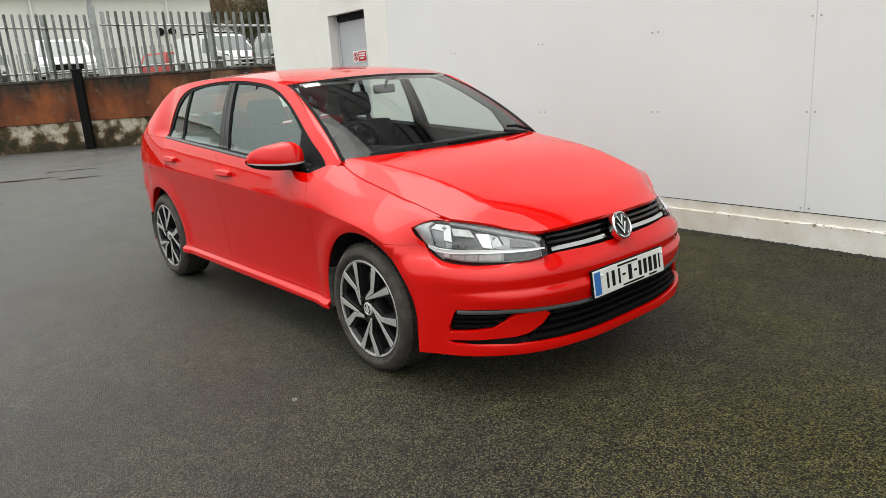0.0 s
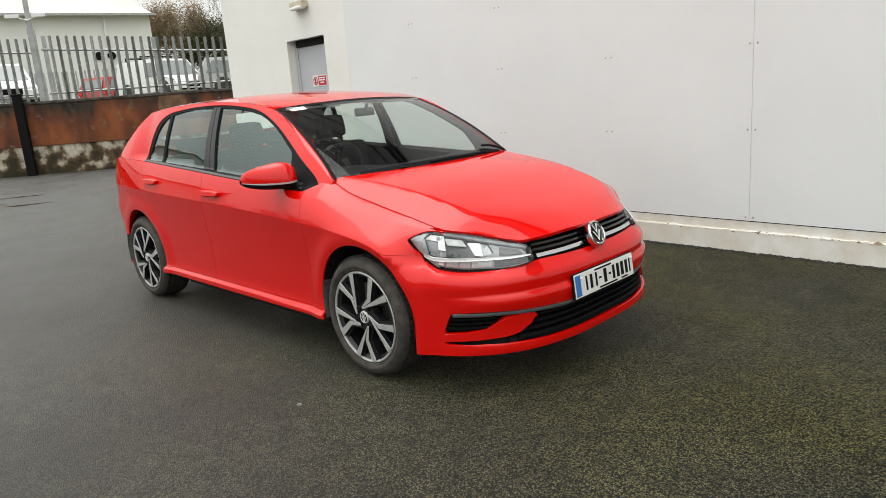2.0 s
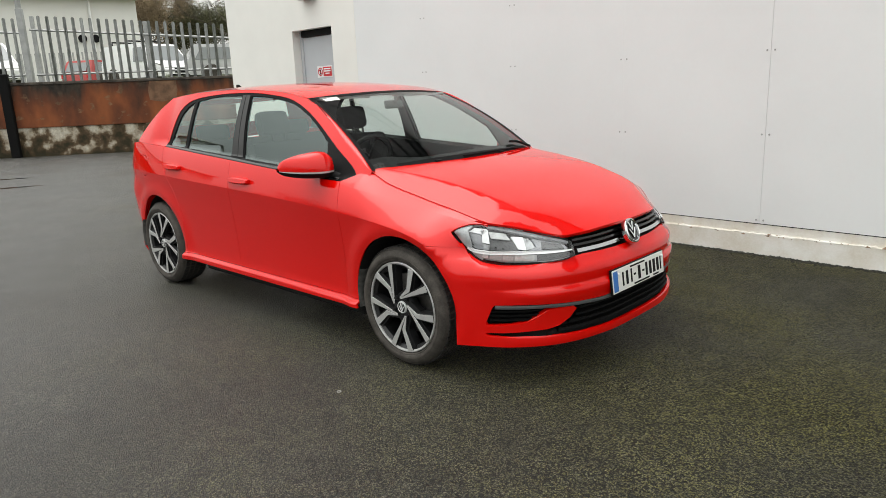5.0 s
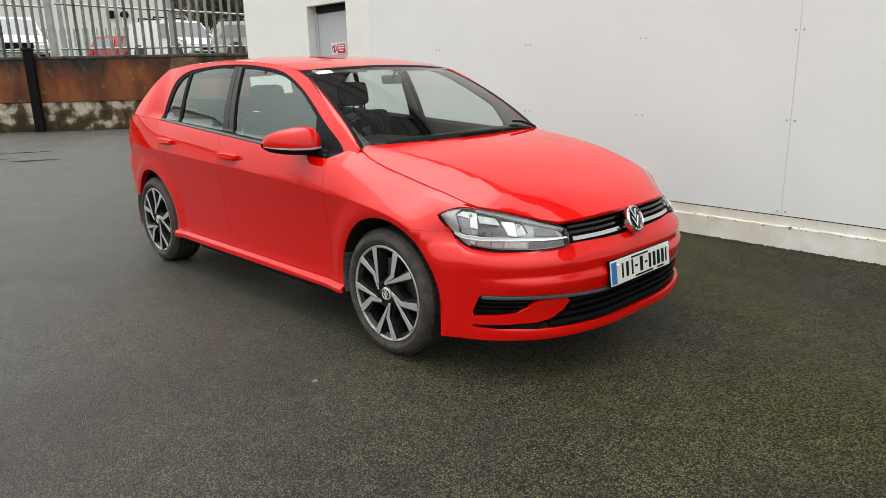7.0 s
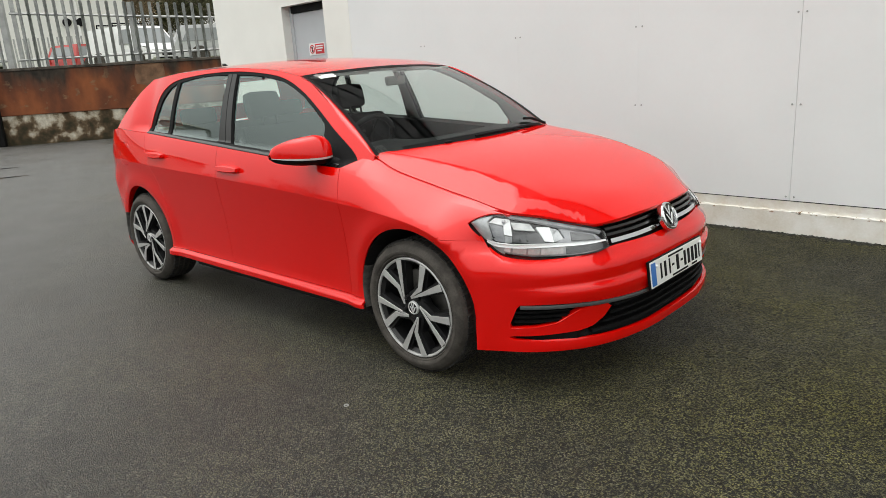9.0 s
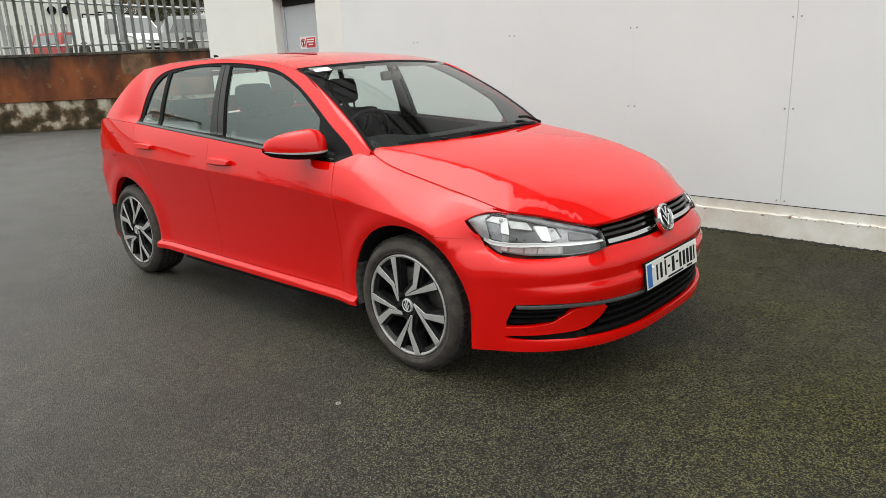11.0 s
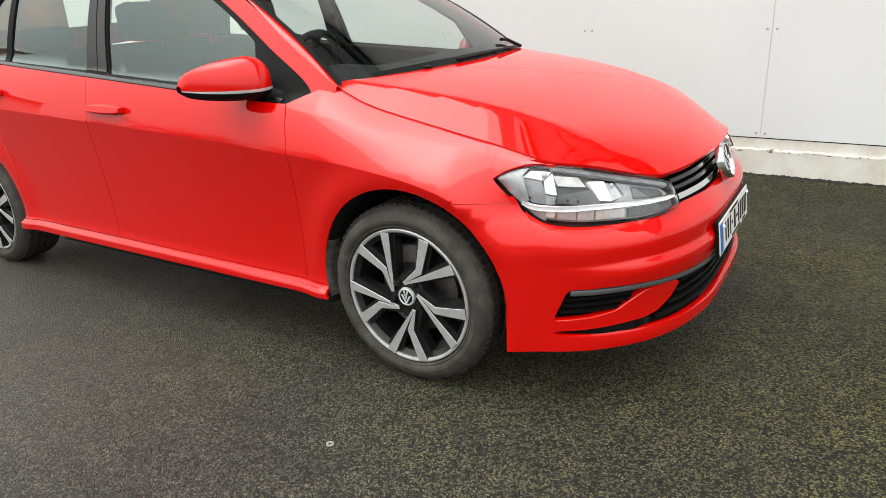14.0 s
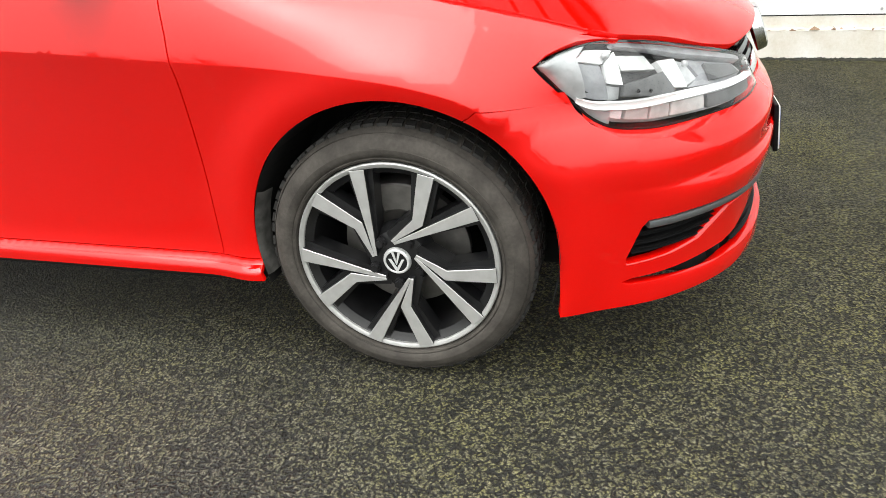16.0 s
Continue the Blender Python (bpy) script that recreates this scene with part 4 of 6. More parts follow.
for side in (False, True):
    sgn = -1 if side else 1
    mir = lamp_skin if not side else (lambda u, v: lamp_skin(u, v) * (1, -1, 1))
    core = (-0.4, 0.0, 0.6)
    inside_of = dict(mirror=side, cell=0.02, gap=0, core=core)
    lamp = panel("headlight", lamp_skin, LAMP, LENS, car, mirror=side, cell=0.025, gap=0.001, rim=0, core=core, label="clear headlight lens with chrome bowls")
    lamp.visible_shadow = False
    # the bumper's ledge under the lamp
    foot = along(LAMP_FOOT, np.linspace(0.2, 1, 40)) * (1, -sgn, 1)
    edge_uv = np.array([(near_s(*p)) for p in along(LAMP_FOOT, np.linspace(0.2, 1, 40)) - (0, 0, 0.0065)])
    edge_p = body(edge_uv[:, 0], edge_uv[:, 1]) * (1, sgn, 1)
    rows = np.concatenate([foot, (foot + edge_p) / 2 + (0, 0, 0.0012), edge_p])
    mesh_object("lamp_ledge", rows, [(k * 40 + i, k * 40 + i + 1, k * 40 + i + 41, k * 40 + i + 40)[::sgn] for k in range(2) for i in range(39)], RED, bumper)
    panel("lamp_housing", lamp_skin, LAMP, HOUSING, lamp, mirror=side, cell=0.03, gap=0.003, rim=0, sink=0.055, core=core)
    panel("lamp_gasket", lamp_skin, LAMP, BLACK, lamp, holes=[shrunk(np.array(LAMP), 0.0026)], mirror=side, cell=0.02, gap=0.0, rim=0.003, sink=0.0005, core=core)
    # white, grey and dark pieces paint the reflector's glints and shaded sides
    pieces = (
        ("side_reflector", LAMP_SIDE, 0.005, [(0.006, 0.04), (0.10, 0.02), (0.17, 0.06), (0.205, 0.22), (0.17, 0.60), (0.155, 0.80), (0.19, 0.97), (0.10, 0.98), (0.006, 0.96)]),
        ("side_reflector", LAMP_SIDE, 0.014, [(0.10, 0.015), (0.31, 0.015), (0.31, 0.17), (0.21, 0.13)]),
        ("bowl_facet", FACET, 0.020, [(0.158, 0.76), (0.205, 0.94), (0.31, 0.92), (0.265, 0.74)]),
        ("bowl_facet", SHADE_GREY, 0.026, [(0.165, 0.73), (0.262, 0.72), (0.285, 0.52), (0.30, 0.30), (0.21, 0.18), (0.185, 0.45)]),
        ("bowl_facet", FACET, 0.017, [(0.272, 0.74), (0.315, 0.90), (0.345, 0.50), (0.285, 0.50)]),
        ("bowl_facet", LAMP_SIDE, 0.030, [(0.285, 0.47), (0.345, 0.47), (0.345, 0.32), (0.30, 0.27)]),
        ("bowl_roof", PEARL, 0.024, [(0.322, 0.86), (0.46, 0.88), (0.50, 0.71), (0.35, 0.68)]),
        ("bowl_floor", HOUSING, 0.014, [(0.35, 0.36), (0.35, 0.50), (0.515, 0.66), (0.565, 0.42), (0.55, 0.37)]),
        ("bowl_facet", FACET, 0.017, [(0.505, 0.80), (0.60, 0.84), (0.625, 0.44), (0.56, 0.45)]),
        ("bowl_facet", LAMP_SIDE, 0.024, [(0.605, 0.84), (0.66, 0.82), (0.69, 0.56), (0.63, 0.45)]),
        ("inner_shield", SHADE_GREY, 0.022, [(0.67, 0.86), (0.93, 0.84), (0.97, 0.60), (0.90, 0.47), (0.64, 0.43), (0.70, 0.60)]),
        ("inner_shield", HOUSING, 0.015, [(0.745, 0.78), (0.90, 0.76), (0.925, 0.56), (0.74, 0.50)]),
        # grey strip painted in for the sky mirrored along the lens top
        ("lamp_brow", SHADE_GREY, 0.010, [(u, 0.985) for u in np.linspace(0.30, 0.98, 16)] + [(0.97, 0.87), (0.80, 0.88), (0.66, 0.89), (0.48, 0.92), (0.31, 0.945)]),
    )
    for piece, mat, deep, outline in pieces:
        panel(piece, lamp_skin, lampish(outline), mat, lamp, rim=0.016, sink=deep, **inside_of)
    for u0, v0, rr in ((0.283, 0.80, 0.0085), (0.635, 0.70, 0.0075)):
        p = lamp_skin(u0 * LU, v0 * LV)
        bm = bmesh.new()
        bmesh.ops.create_uvsphere(bm, u_segments=14, v_segments=10, radius=rr, matrix=pose(float(p[0]) - 0.012, sgn * (float(p[1]) + 0.008), float(p[2])))
        part("bulb", bm, LAMP_SIDE, lamp, smooth=True)
    for u0 in (0.40, 0.45):
        p = lamp_skin(u0 * LU, 0.42 * LV)
        bm = bmesh.new()
        bmesh.ops.create_uvsphere(bm, u_segments=8, v_segments=6, radius=0.004, matrix=pose(float(p[0]) - 0.007, sgn * (float(p[1]) + 0.005), float(p[2])))
        part("floor_stud", bm, BLACK, lamp, smooth=True)
    swept("light_bar", mir, LU * np.linspace(0.17, 0.985, 40), lamp_bar, 0.0105, -0.003, 0.016, WHITE_BAR, lamp, "bright white lower light bar", core=core)
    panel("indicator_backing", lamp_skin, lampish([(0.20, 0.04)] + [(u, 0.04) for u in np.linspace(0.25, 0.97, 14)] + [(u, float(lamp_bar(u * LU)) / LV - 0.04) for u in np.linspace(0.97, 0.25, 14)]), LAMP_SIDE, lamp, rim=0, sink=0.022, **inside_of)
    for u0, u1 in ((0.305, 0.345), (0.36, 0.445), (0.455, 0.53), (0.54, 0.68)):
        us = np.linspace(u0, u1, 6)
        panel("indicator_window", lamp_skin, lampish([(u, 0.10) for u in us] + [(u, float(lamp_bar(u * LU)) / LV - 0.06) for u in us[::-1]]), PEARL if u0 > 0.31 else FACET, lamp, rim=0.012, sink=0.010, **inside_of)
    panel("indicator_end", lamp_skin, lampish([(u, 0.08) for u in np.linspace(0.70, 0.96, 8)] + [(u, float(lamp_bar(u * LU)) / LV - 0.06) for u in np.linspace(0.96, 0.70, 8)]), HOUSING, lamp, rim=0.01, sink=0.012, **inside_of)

# greenhouse flanks
belt = lambda x: float(belt_z(x))
RAIL = [(x, float(rail_z(x))) for x in (-0.33, -0.5, -0.7, -0.9, -1.009, -1.15, -1.3, -1.5, -1.7, -1.95, -2.2, -2.45)]
flank_outline = [(-0.33, belt(-0.33))] + RAIL + [(float(tail_x(t)), float(tail_z(t))) for t in (1, 0.82, 0.65, 0.5, 0.35, 0.22, 0.12, 0)] + [(-2.915, belt(-2.915))] + [(x, belt(x)) for x in (-2.8, -2.63, -2.2, -1.565, -1.0, -0.535)]
DAYLIGHT = rounded([(-0.40, 0.927), (-0.465, 0.993), (-0.69, 1.134), (-0.92, 1.263), (-1.12, 1.343), (-1.305, 1.376), (-1.535, 1.396), (-1.81, 1.396), (-2.045, 1.383), (-2.19, 1.367), (-2.295, 1.338), (-2.38, 1.285), (-2.44, 1.19), (-2.49, 1.06)], n=4)
DAYLIGHT = np.array(list(DAYLIGHT) + [(x, belt(x) - 0.006) for x in (-2.47, -2.2, -1.9, -1.6, -1.2, -0.9, -0.6, -0.42)])
FRONT_GLASS = [(-0.625, 0.950), (-0.692, 1.110), (-0.80, 1.178), (-0.912, 1.242), (-1.02, 1.291), (-1.114, 1.326), (-1.21, 1.347), (-1.30, 1.361), (-1.41, 1.372), (-1.52, 1.377), (-1.455, 1.000)]
REAR_GLASS = [(-1.608, 1.010), (-1.611, 1.381), (-1.73, 1.384), (-1.854, 1.383), (-2.0, 1.373), (-2.145, 1.354), (-2.195, 1.042)]
QUARTER_GLASS = [(-2.236, 1.045), (-2.182, 1.353), (-2.268, 1.320), (-2.325, 1.280), (-2.362, 1.240), (-2.41, 1.155), (-2.457, 1.056)]
PILLARS = [[(-1.468, 1.003), (-1.529, 1.380), (-1.566, 1.383), (-1.524, 1.005)], [(-1.530, 1.006), (-1.572, 1.383), (-1.602, 1.384), (-1.600, 1.010)]]
for side in (False, True):
    panel("cabin_side_frame", side_glass, flank_outline, RED, car, holes=[DAYLIGHT], mirror=side, cell=0.035, gap=0.0, rim=0.012)
    panel("window_frame", side_glass, DAYLIGHT, BLACK, car, holes=[FRONT_GLASS, REAR_GLASS, QUARTER_GLASS], mirror=side, cell=0.03, gap=0.0, rim=0.02, sink=0.004, label="black rubber and plastic window surround")
    for nm, outline in (("front_window", FRONT_GLASS), ("rear_window", REAR_GLASS), ("quarter_window", QUARTER_GLASS)):
        g = panel(nm, side_glass, outline, GLASS, car, mirror=side, cell=0.04, gap=0.0, rim=0, sink=0.010, label="tinted side window glass")
        g.visible_shadow = False
    for outline in PILLARS:
        panel("pillar_trim", side_glass, outline, PILLAR_BLACK, car, mirror=side, cell=0.03, gap=0.0, rim=0.004, sink=-0.001, label="satin black pillar trim")

# windscreen and roof
ws = grid_skin("windscreen", screen, np.linspace(-0.985, 0.985, 33), np.linspace(0.01, 0.99, 17), SCREEN, car, label="clear windscreen glass")
ws.visible_shadow = False
for sgn in (1, -1):
    grid_skin("screen_seal", lambda a, t: screen(a, t) + (0.0, 0.0, 0.002), np.linspace(0.955, 1.02, 6) if sgn > 0 else np.linspace(-0.985, -1.012, 4), np.linspace(0, 1, 17), BLACK, car)
    # red outer face of the pillar, from the glass to the side frame
    tt = np.linspace(-0.02, 1, 26)
    inner_edge = screen(np.full_like(tt, -1.004), tt) + (0, 0, -0.002)
    outer_x = np.linspace(-0.33, -1.009, 26)
    outer_edge = side_glass(outer_x, rail_z(outer_x))
    crown = (inner_edge + outer_edge) / 2 + np.array((0.25, -0.4, 0.5)) * 0.3 * np.linalg.norm(inner_edge - outer_edge, axis=1)[:, None]
    rows = []
    for w in np.linspace(0, 1, 7):
        rows.append((1 - w) ** 2 * inner_edge + 2 * w * (1 - w) * crown + w * w * outer_edge)
    rows = np.concatenate(rows) * (1, sgn, 1)
    mesh_object("windscreen_pillar", rows, [(a * 26 + i, a * 26 + i + 1, a * 26 + i + 27, a * 26 + i + 26)[::-sgn] for a in range(6) for i in range(25)], RED, car)
grid_skin("screen_seal", lambda a, t: screen(a, t) + (0.0, 0.0, 0.002), np.linspace(-1, 1, 33), np.linspace(0.965, 1.0, 3), BLACK, car)
grid_skin("cowl", lambda a, t: screen(a, t) + (0.0, 0.0, 0.002), np.linspace(-0.80, 0.90, 33), np.linspace(-0.02, 0.03, 3), BLACK, car)
grid_skin("roof_skin", roof, np.linspace(-1, 1, 41), np.linspace(0, 1, 41), RED, car)
part("roof_aerial", prism(bmesh.new(), [(-2.78, 1.43), (-2.70, 1.43), (-2.76, 1.465), (-2.775, 1.47)], -0.012, 0.012), BLACK_GLOSS, car)

# near-black shell behind the shut lines and the wheel housings, their shade put into its colour
for side in (False, True):
    panel("inner_shell", body, on_side([(-0.44, 0.26), (-0.44, 0.87), (-1.5, 0.93), (-2.25, 0.95), (-2.23, 0.26)]), DARK, car, mirror=side, cell=0.1, gap=0, rim=0, sink=0.016)
    panel("inner_shell", body, on_side([(-2.5, 0.76), (-2.5, 0.98), (-2.9, 0.99), (-2.9, 0.76)]), DARK, car, mirror=side, cell=0.1, gap=0, rim=0, sink=0.016)
    panel("inner_shell", body, on_side([(-0.44, 0.70), (-0.44, 0.90), (-0.2, 0.86), (0.1, 0.80), (0.3, 0.74), (0.42, 0.66), (0.2, 0.67), (-0.2, 0.70)]), DARK, car, mirror=side, cell=0.06, gap=0, rim=0, sink=0.022)


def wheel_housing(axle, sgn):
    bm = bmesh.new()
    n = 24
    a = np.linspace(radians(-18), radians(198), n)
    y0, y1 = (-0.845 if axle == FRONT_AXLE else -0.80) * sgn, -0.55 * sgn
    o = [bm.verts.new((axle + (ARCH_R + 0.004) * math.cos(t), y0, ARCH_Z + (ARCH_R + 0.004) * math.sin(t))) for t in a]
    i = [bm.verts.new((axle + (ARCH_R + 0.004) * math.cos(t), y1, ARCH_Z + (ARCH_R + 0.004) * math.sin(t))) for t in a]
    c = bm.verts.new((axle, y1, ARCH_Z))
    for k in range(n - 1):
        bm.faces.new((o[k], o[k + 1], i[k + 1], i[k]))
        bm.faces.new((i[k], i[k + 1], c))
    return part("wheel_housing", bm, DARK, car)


def arch_edge(axle, sgn):
    """Scuffed grey liner lip showing inside the arch behind the wheel."""
    a = np.linspace(radians(158), radians(194), 16)
    verts = []
    for t in a:
        for dr, yy in ((-0.001, 0.848), (-0.010, 0.835), (-0.016, 0.80)):
            x, z = axle + (ARCH_R + dr) * math.cos(t), ARCH_Z + (ARCH_R + dr) * math.sin(t)
            verts.append((x, -sgn * yy, z))
    faces = [(3 * i + k, 3 * i + k + 1, 3 * i + k + 4, 3 * i + k + 3)[::sgn] for i in range(15) for k in range(2)]
    return mesh_object("arch_liner_lip", verts, faces, LINER, car, "scuffed grey arch liner edge")


def make_wheel(axle, sgn, turn):
    """An eighteen-inch wheel: five twin-arm machined spokes over a black barrel, low-profile tyre, brake disc behind."""
    wheel = new("wheel")
    wheel.parent = car
    wheel.matrix_world = pose(axle - (0.008 if axle == FRONT_AXLE else 0.0), -sgn * 0.843, HUB_Z, 0, 0, 0 if sgn > 0 else 180)
    R = 0.232
    bm = bmesh.new()
    lathe(bm, [(0.226, 0.06), (0.232, 0.035), (0.2345, 0.004), (0.238, -0.003), (0.2405, -0.011), (0.245, -0.0135), (0.2475, -0.0115), (0.2495, -0.0145), (0.258, -0.0175), (0.266, -0.018), (0.2665, -0.0165), (0.277, -0.0145), (0.288, -0.007), (0.2955, 0.002), (0.2965, 0.000), (0.303, 0.012), (0.3075, 0.030), (0.3095, 0.06), (0.3095, 0.165), (0.305, 0.19), (0.28, 0.205), (0.226, 0.2)], 112)
    part("tyre", bm, RUBBER, wheel, "worn low-profile black tyre", smooth=True)
    bm = bmesh.new()
    rng = random.Random(int(1000 * abs(axle)) + sgn + 5)
    for k in range(64):
        for yy, ln, lean in ((0.017, 0.030, 7), (0.058, 0.026, -4), (0.097, 0.026, 4), (0.137, 0.036, -7)):
            m = pose(0, 0, 0, 0, 360 / 64 * (k + 0.12 * lean) + rng.uniform(-0.4, 0.4), 0)
            low = 0.3025 if yy < 0.02 else 0.305
            box(bm, -0.0105, 0.0105, yy, yy + ln, low, 0.3115, m=m @ pose(0, 0, 0, 0, 0, lean))
    tagged(part("tread", bm, TREAD, wheel), kind="stuff")
    bm = bmesh.new()
    lathe(bm, [(0.222, 0.02), (0.2225, -0.006), (0.2265, -0.0085), (0.2315, -0.0095), (0.2345, -0.007), (0.2355, 0.006)], 112)
    part("rim_lip", bm, ALLOY, wheel, "machined silver rim edge", smooth=True)
    bm = bmesh.new()
    lathe(bm, [(0.2225, 0.0), (0.216, 0.006), (0.205, 0.012), (0.2035, 0.03), (0.197, 0.08), (0.192, 0.17)], 80)
    part("rim_barrel", bm, RIM_BLACK, wheel, smooth=True)
    for k in range(5):
        th = 107 + turn + 72 * k
        P = lambda r, a: np.array([r * R * math.cos(radians(th + a)), r * R * math.sin(radians(th + a))])
        tip, end1, elbow, end2 = P(0.205, 56), P(0.975, 0), P(0.50, 25), P(0.975, 33)
        def arm(p, q, wp, wq):
            d = (q - p) / np.linalg.norm(q - p)
            nn = np.array([-d[1], d[0]])
            return [p + nn * wp, q + nn * wq, q - nn * wq, p - nn * wp]
        bm = bmesh.new()
        prism(bm, arm(tip, end1, 0.0032, 0.0172), -0.013, 0.03, 1, 0, 0.0012)
        d1, d2 = elbow - tip, end2 - elbow
        d1, d2 = d1 / np.linalg.norm(d1), d2 / np.linalg.norm(d2)
        n1, n2 = np.array([-d1[1], d1[0]]), np.array([-d2[1], d2[0]])
        nm = (n1 + n2) / np.linalg.norm(n1 + n2)
        w = (0.0030, 0.0128, 0.0182)
        root = tip + n1 * 0.006 * (1 if np.dot(n1, elbow - P(0.5, 0)) > 0 else -1)
        prism(bm, [root + n1 * w[0], elbow + nm * w[1], end2 + n2 * w[2], end2 - n2 * w[2], elbow - nm * w[1], root - n1 * w[0]], -0.0127, 0.03, 1, 0, 0.0012)
        part("spoke", bm, [ALLOY, RIM_BLACK], wheel, "machined silver twin spoke with black flanks")
        bm = bmesh.new()
        prism(bm, [P(0.05, 20), P(0.30, 72), P(0.53, 36), P(0.97, 42), P(0.97, 26), P(0.58, 16), P(0.97, 8), P(0.97, -8), P(0.26, 26)], 0.003, 0.045, 0, 0)
        part("spoke_web", bm, RIM_BLACK, wheel)
        bm = bmesh.new()
        at = pose(0.0555 * math.cos(radians(th + 92)), -0.005, 0.0555 * math.sin(radians(th + 92)), 90, 0, 0)
        bmesh.ops.create_cone(bm, cap_ends=True, segments=18, radius1=0.0115, radius2=0.0115, depth=0.010, matrix=at)
        bmesh.ops.create_cone(bm, cap_ends=True, segments=6, radius1=0.0098, radius2=0.0088, depth=0.024, matrix=at)
        part("wheel_bolt", bm, RIM_BLACK, wheel)
    bm = bmesh.new()
    lathe(bm, [(0.0005, 0.0), (0.050, 0.001), (0.068, 0.008), (0.075, 0.02), (0.08, 0.045)], 48)
    part("hub", bm, RIM_BLACK, wheel, smooth=True)
    bm = bmesh.new()
    lathe(bm, [(0.0245, -0.0075), (0.0255, -0.0095), (0.0285, -0.0095), (0.0315, -0.006), (0.0325, 0.0), (0.033, 0.012)], 48)
    cap = part("hub_cap", bm, SILVER, wheel, "round silver hub cap", smooth=True)
    bm = bmesh.new()
    lathe(bm, [(0.0005, -0.0075), (0.025, -0.0073)], 40)
    part("cap_disc", bm, RIM_BLACK, cap)
    bm = bmesh.new()
    for zz, w, hh in ((0.0125, 0.0105, 0.0215), (-0.0045, 0.0185, 0.0235)):
        for q in (-1, 1):
            prism(bm, [(q * w, zz + 0.011), (q * (w - 0.006), zz + 0.011), (q * 0.0005, zz - hh * 0.42), (q * 0.0005, zz - hh * 0.95)], -0.0095, -0.006)
    part("cap_chevron", bm, SILVER, cap)
    bm = bmesh.new()
    lathe(bm, [(0.05, 0.075), (0.15, 0.075), (0.15, 0.095), (0.05, 0.095)], 48)
    part("brake_disc", bm, STEEL, wheel, smooth=True)
    bm = bmesh.new()
    a = [radians(q) for q in np.linspace(55, 110, 8)]
    prism(bm, [(0.165 * math.cos(t), 0.165 * math.sin(t)) for t in a] + [(0.1 * math.cos(t), 0.1 * math.sin(t)) for t in a[::-1]], 0.045, 0.11, chamfer=0.004)
    part("brake_caliper", bm, STEEL, wheel)
    return wheel


for axle, turn in ((FRONT_AXLE, 0), (REAR_AXLE, 23)):
    for sgn in (1, -1):
        wheel_housing(axle, sgn)
        arch_edge(axle, sgn)
        make_wheel(axle, sgn, turn)



# ---- the yard ----
wall_y = lambda x: 2.455 - 0.041 * x


def slab(name, pts, z0, z1, mat, **tags):
    """An upright prism over a plan outline."""
    bm = bmesh.new()
    lo, hi = [bm.verts.new((x, y, z0)) for x, y in pts], [bm.verts.new((x, y, z1)) for x, y in pts]
    bm.faces.new(lo[::-1])
    bm.faces.new(hi)
    for i in range(len(pts)):
        j = (i + 1) % len(pts)
        bm.faces.new((lo[i], lo[j], hi[j], hi[i]))
    bmesh.ops.recalc_face_normals(bm, faces=bm.faces)
    return tagged(part(name, bm, mat, None), **tags)


bm = bmesh.new()
bmesh.ops.create_grid(bm, x_segments=60, y_segments=60, size=150)
tagged(part("ground", bm, ASPHALT, None), "worn damp dark asphalt with moss and pale chippings", "ground", kind="structure")

# the white panelled building along the car, its rendered end with a door, and its plinth
X0, X1, X2 = -7.55, -4.36, 14.0
along = lambda x, d: (x, wall_y(x) + d)
PANEL_FOOT, TOP, FASCIA_TOP = 0.245, 4.9, 9.6
tagged(slab("wall_core", [along(-4.36, 0.03), along(X2, 0.03), along(X2, 6), along(-4.36, 6)], 0.0, TOP, WALL), "white building body behind the wall panels", "wall", kind="structure")
wall_panels = empty("wall_panels", "smooth white wall panels with screwed joints", "wall", kind="structure")
JOINTS = [-4.36, -3.15, -1.865, -0.622, 0.606, 1.832, 3.06, 4.28, 5.50, 6.72, 7.94, 9.16, 10.38, 11.60, 12.82, 14.0]
for a, b in zip(JOINTS, JOINTS[1:]):
    bm = bmesh.new()
    ga, gb = (0.0011 if j > 0 else 0.0003 for j in (a, b))
    q = [along(a + ga, 0.0), along(b - gb, 0.0), along(b - gb, 0.029), along(a + ga, 0.029)]
    lo, hi = [bm.verts.new((*p, PANEL_FOOT)) for p in q], [bm.verts.new((*p, TOP)) for p in q]
    bm.faces.new(lo[::-1]), bm.faces.new(hi)
    for i in range(4):
        bm.faces.new((lo[i], lo[(i + 1) % 4], hi[(i + 1) % 4], hi[i]))
    part("panel", bm, WALL, wall_panels)
screw_bm = bmesh.new()
bmesh.ops.create_cone(screw_bm, cap_ends=True, segments=8, radius1=0.0075, radius2=0.005, depth=0.006, matrix=pose(0, 0, 0, 90))
screw_me = bpy.data.meshes.new("screw")
screw_bm.to_mesh(screw_me)
screw_bm.free()
screw_me.materials.append(GALV)
for j in JOINTS[1:9]:
    for d in (-0.028, 0.028):
        for z in (0.272, 0.935, 1.555, 2.13, 2.75):
            ob = new("screw", screw_me)
            ob.matrix_world = pose(j + d, wall_y(j + d) - 0.003, z, 0, 0, -2.3)
            ob.parent = wall_panels

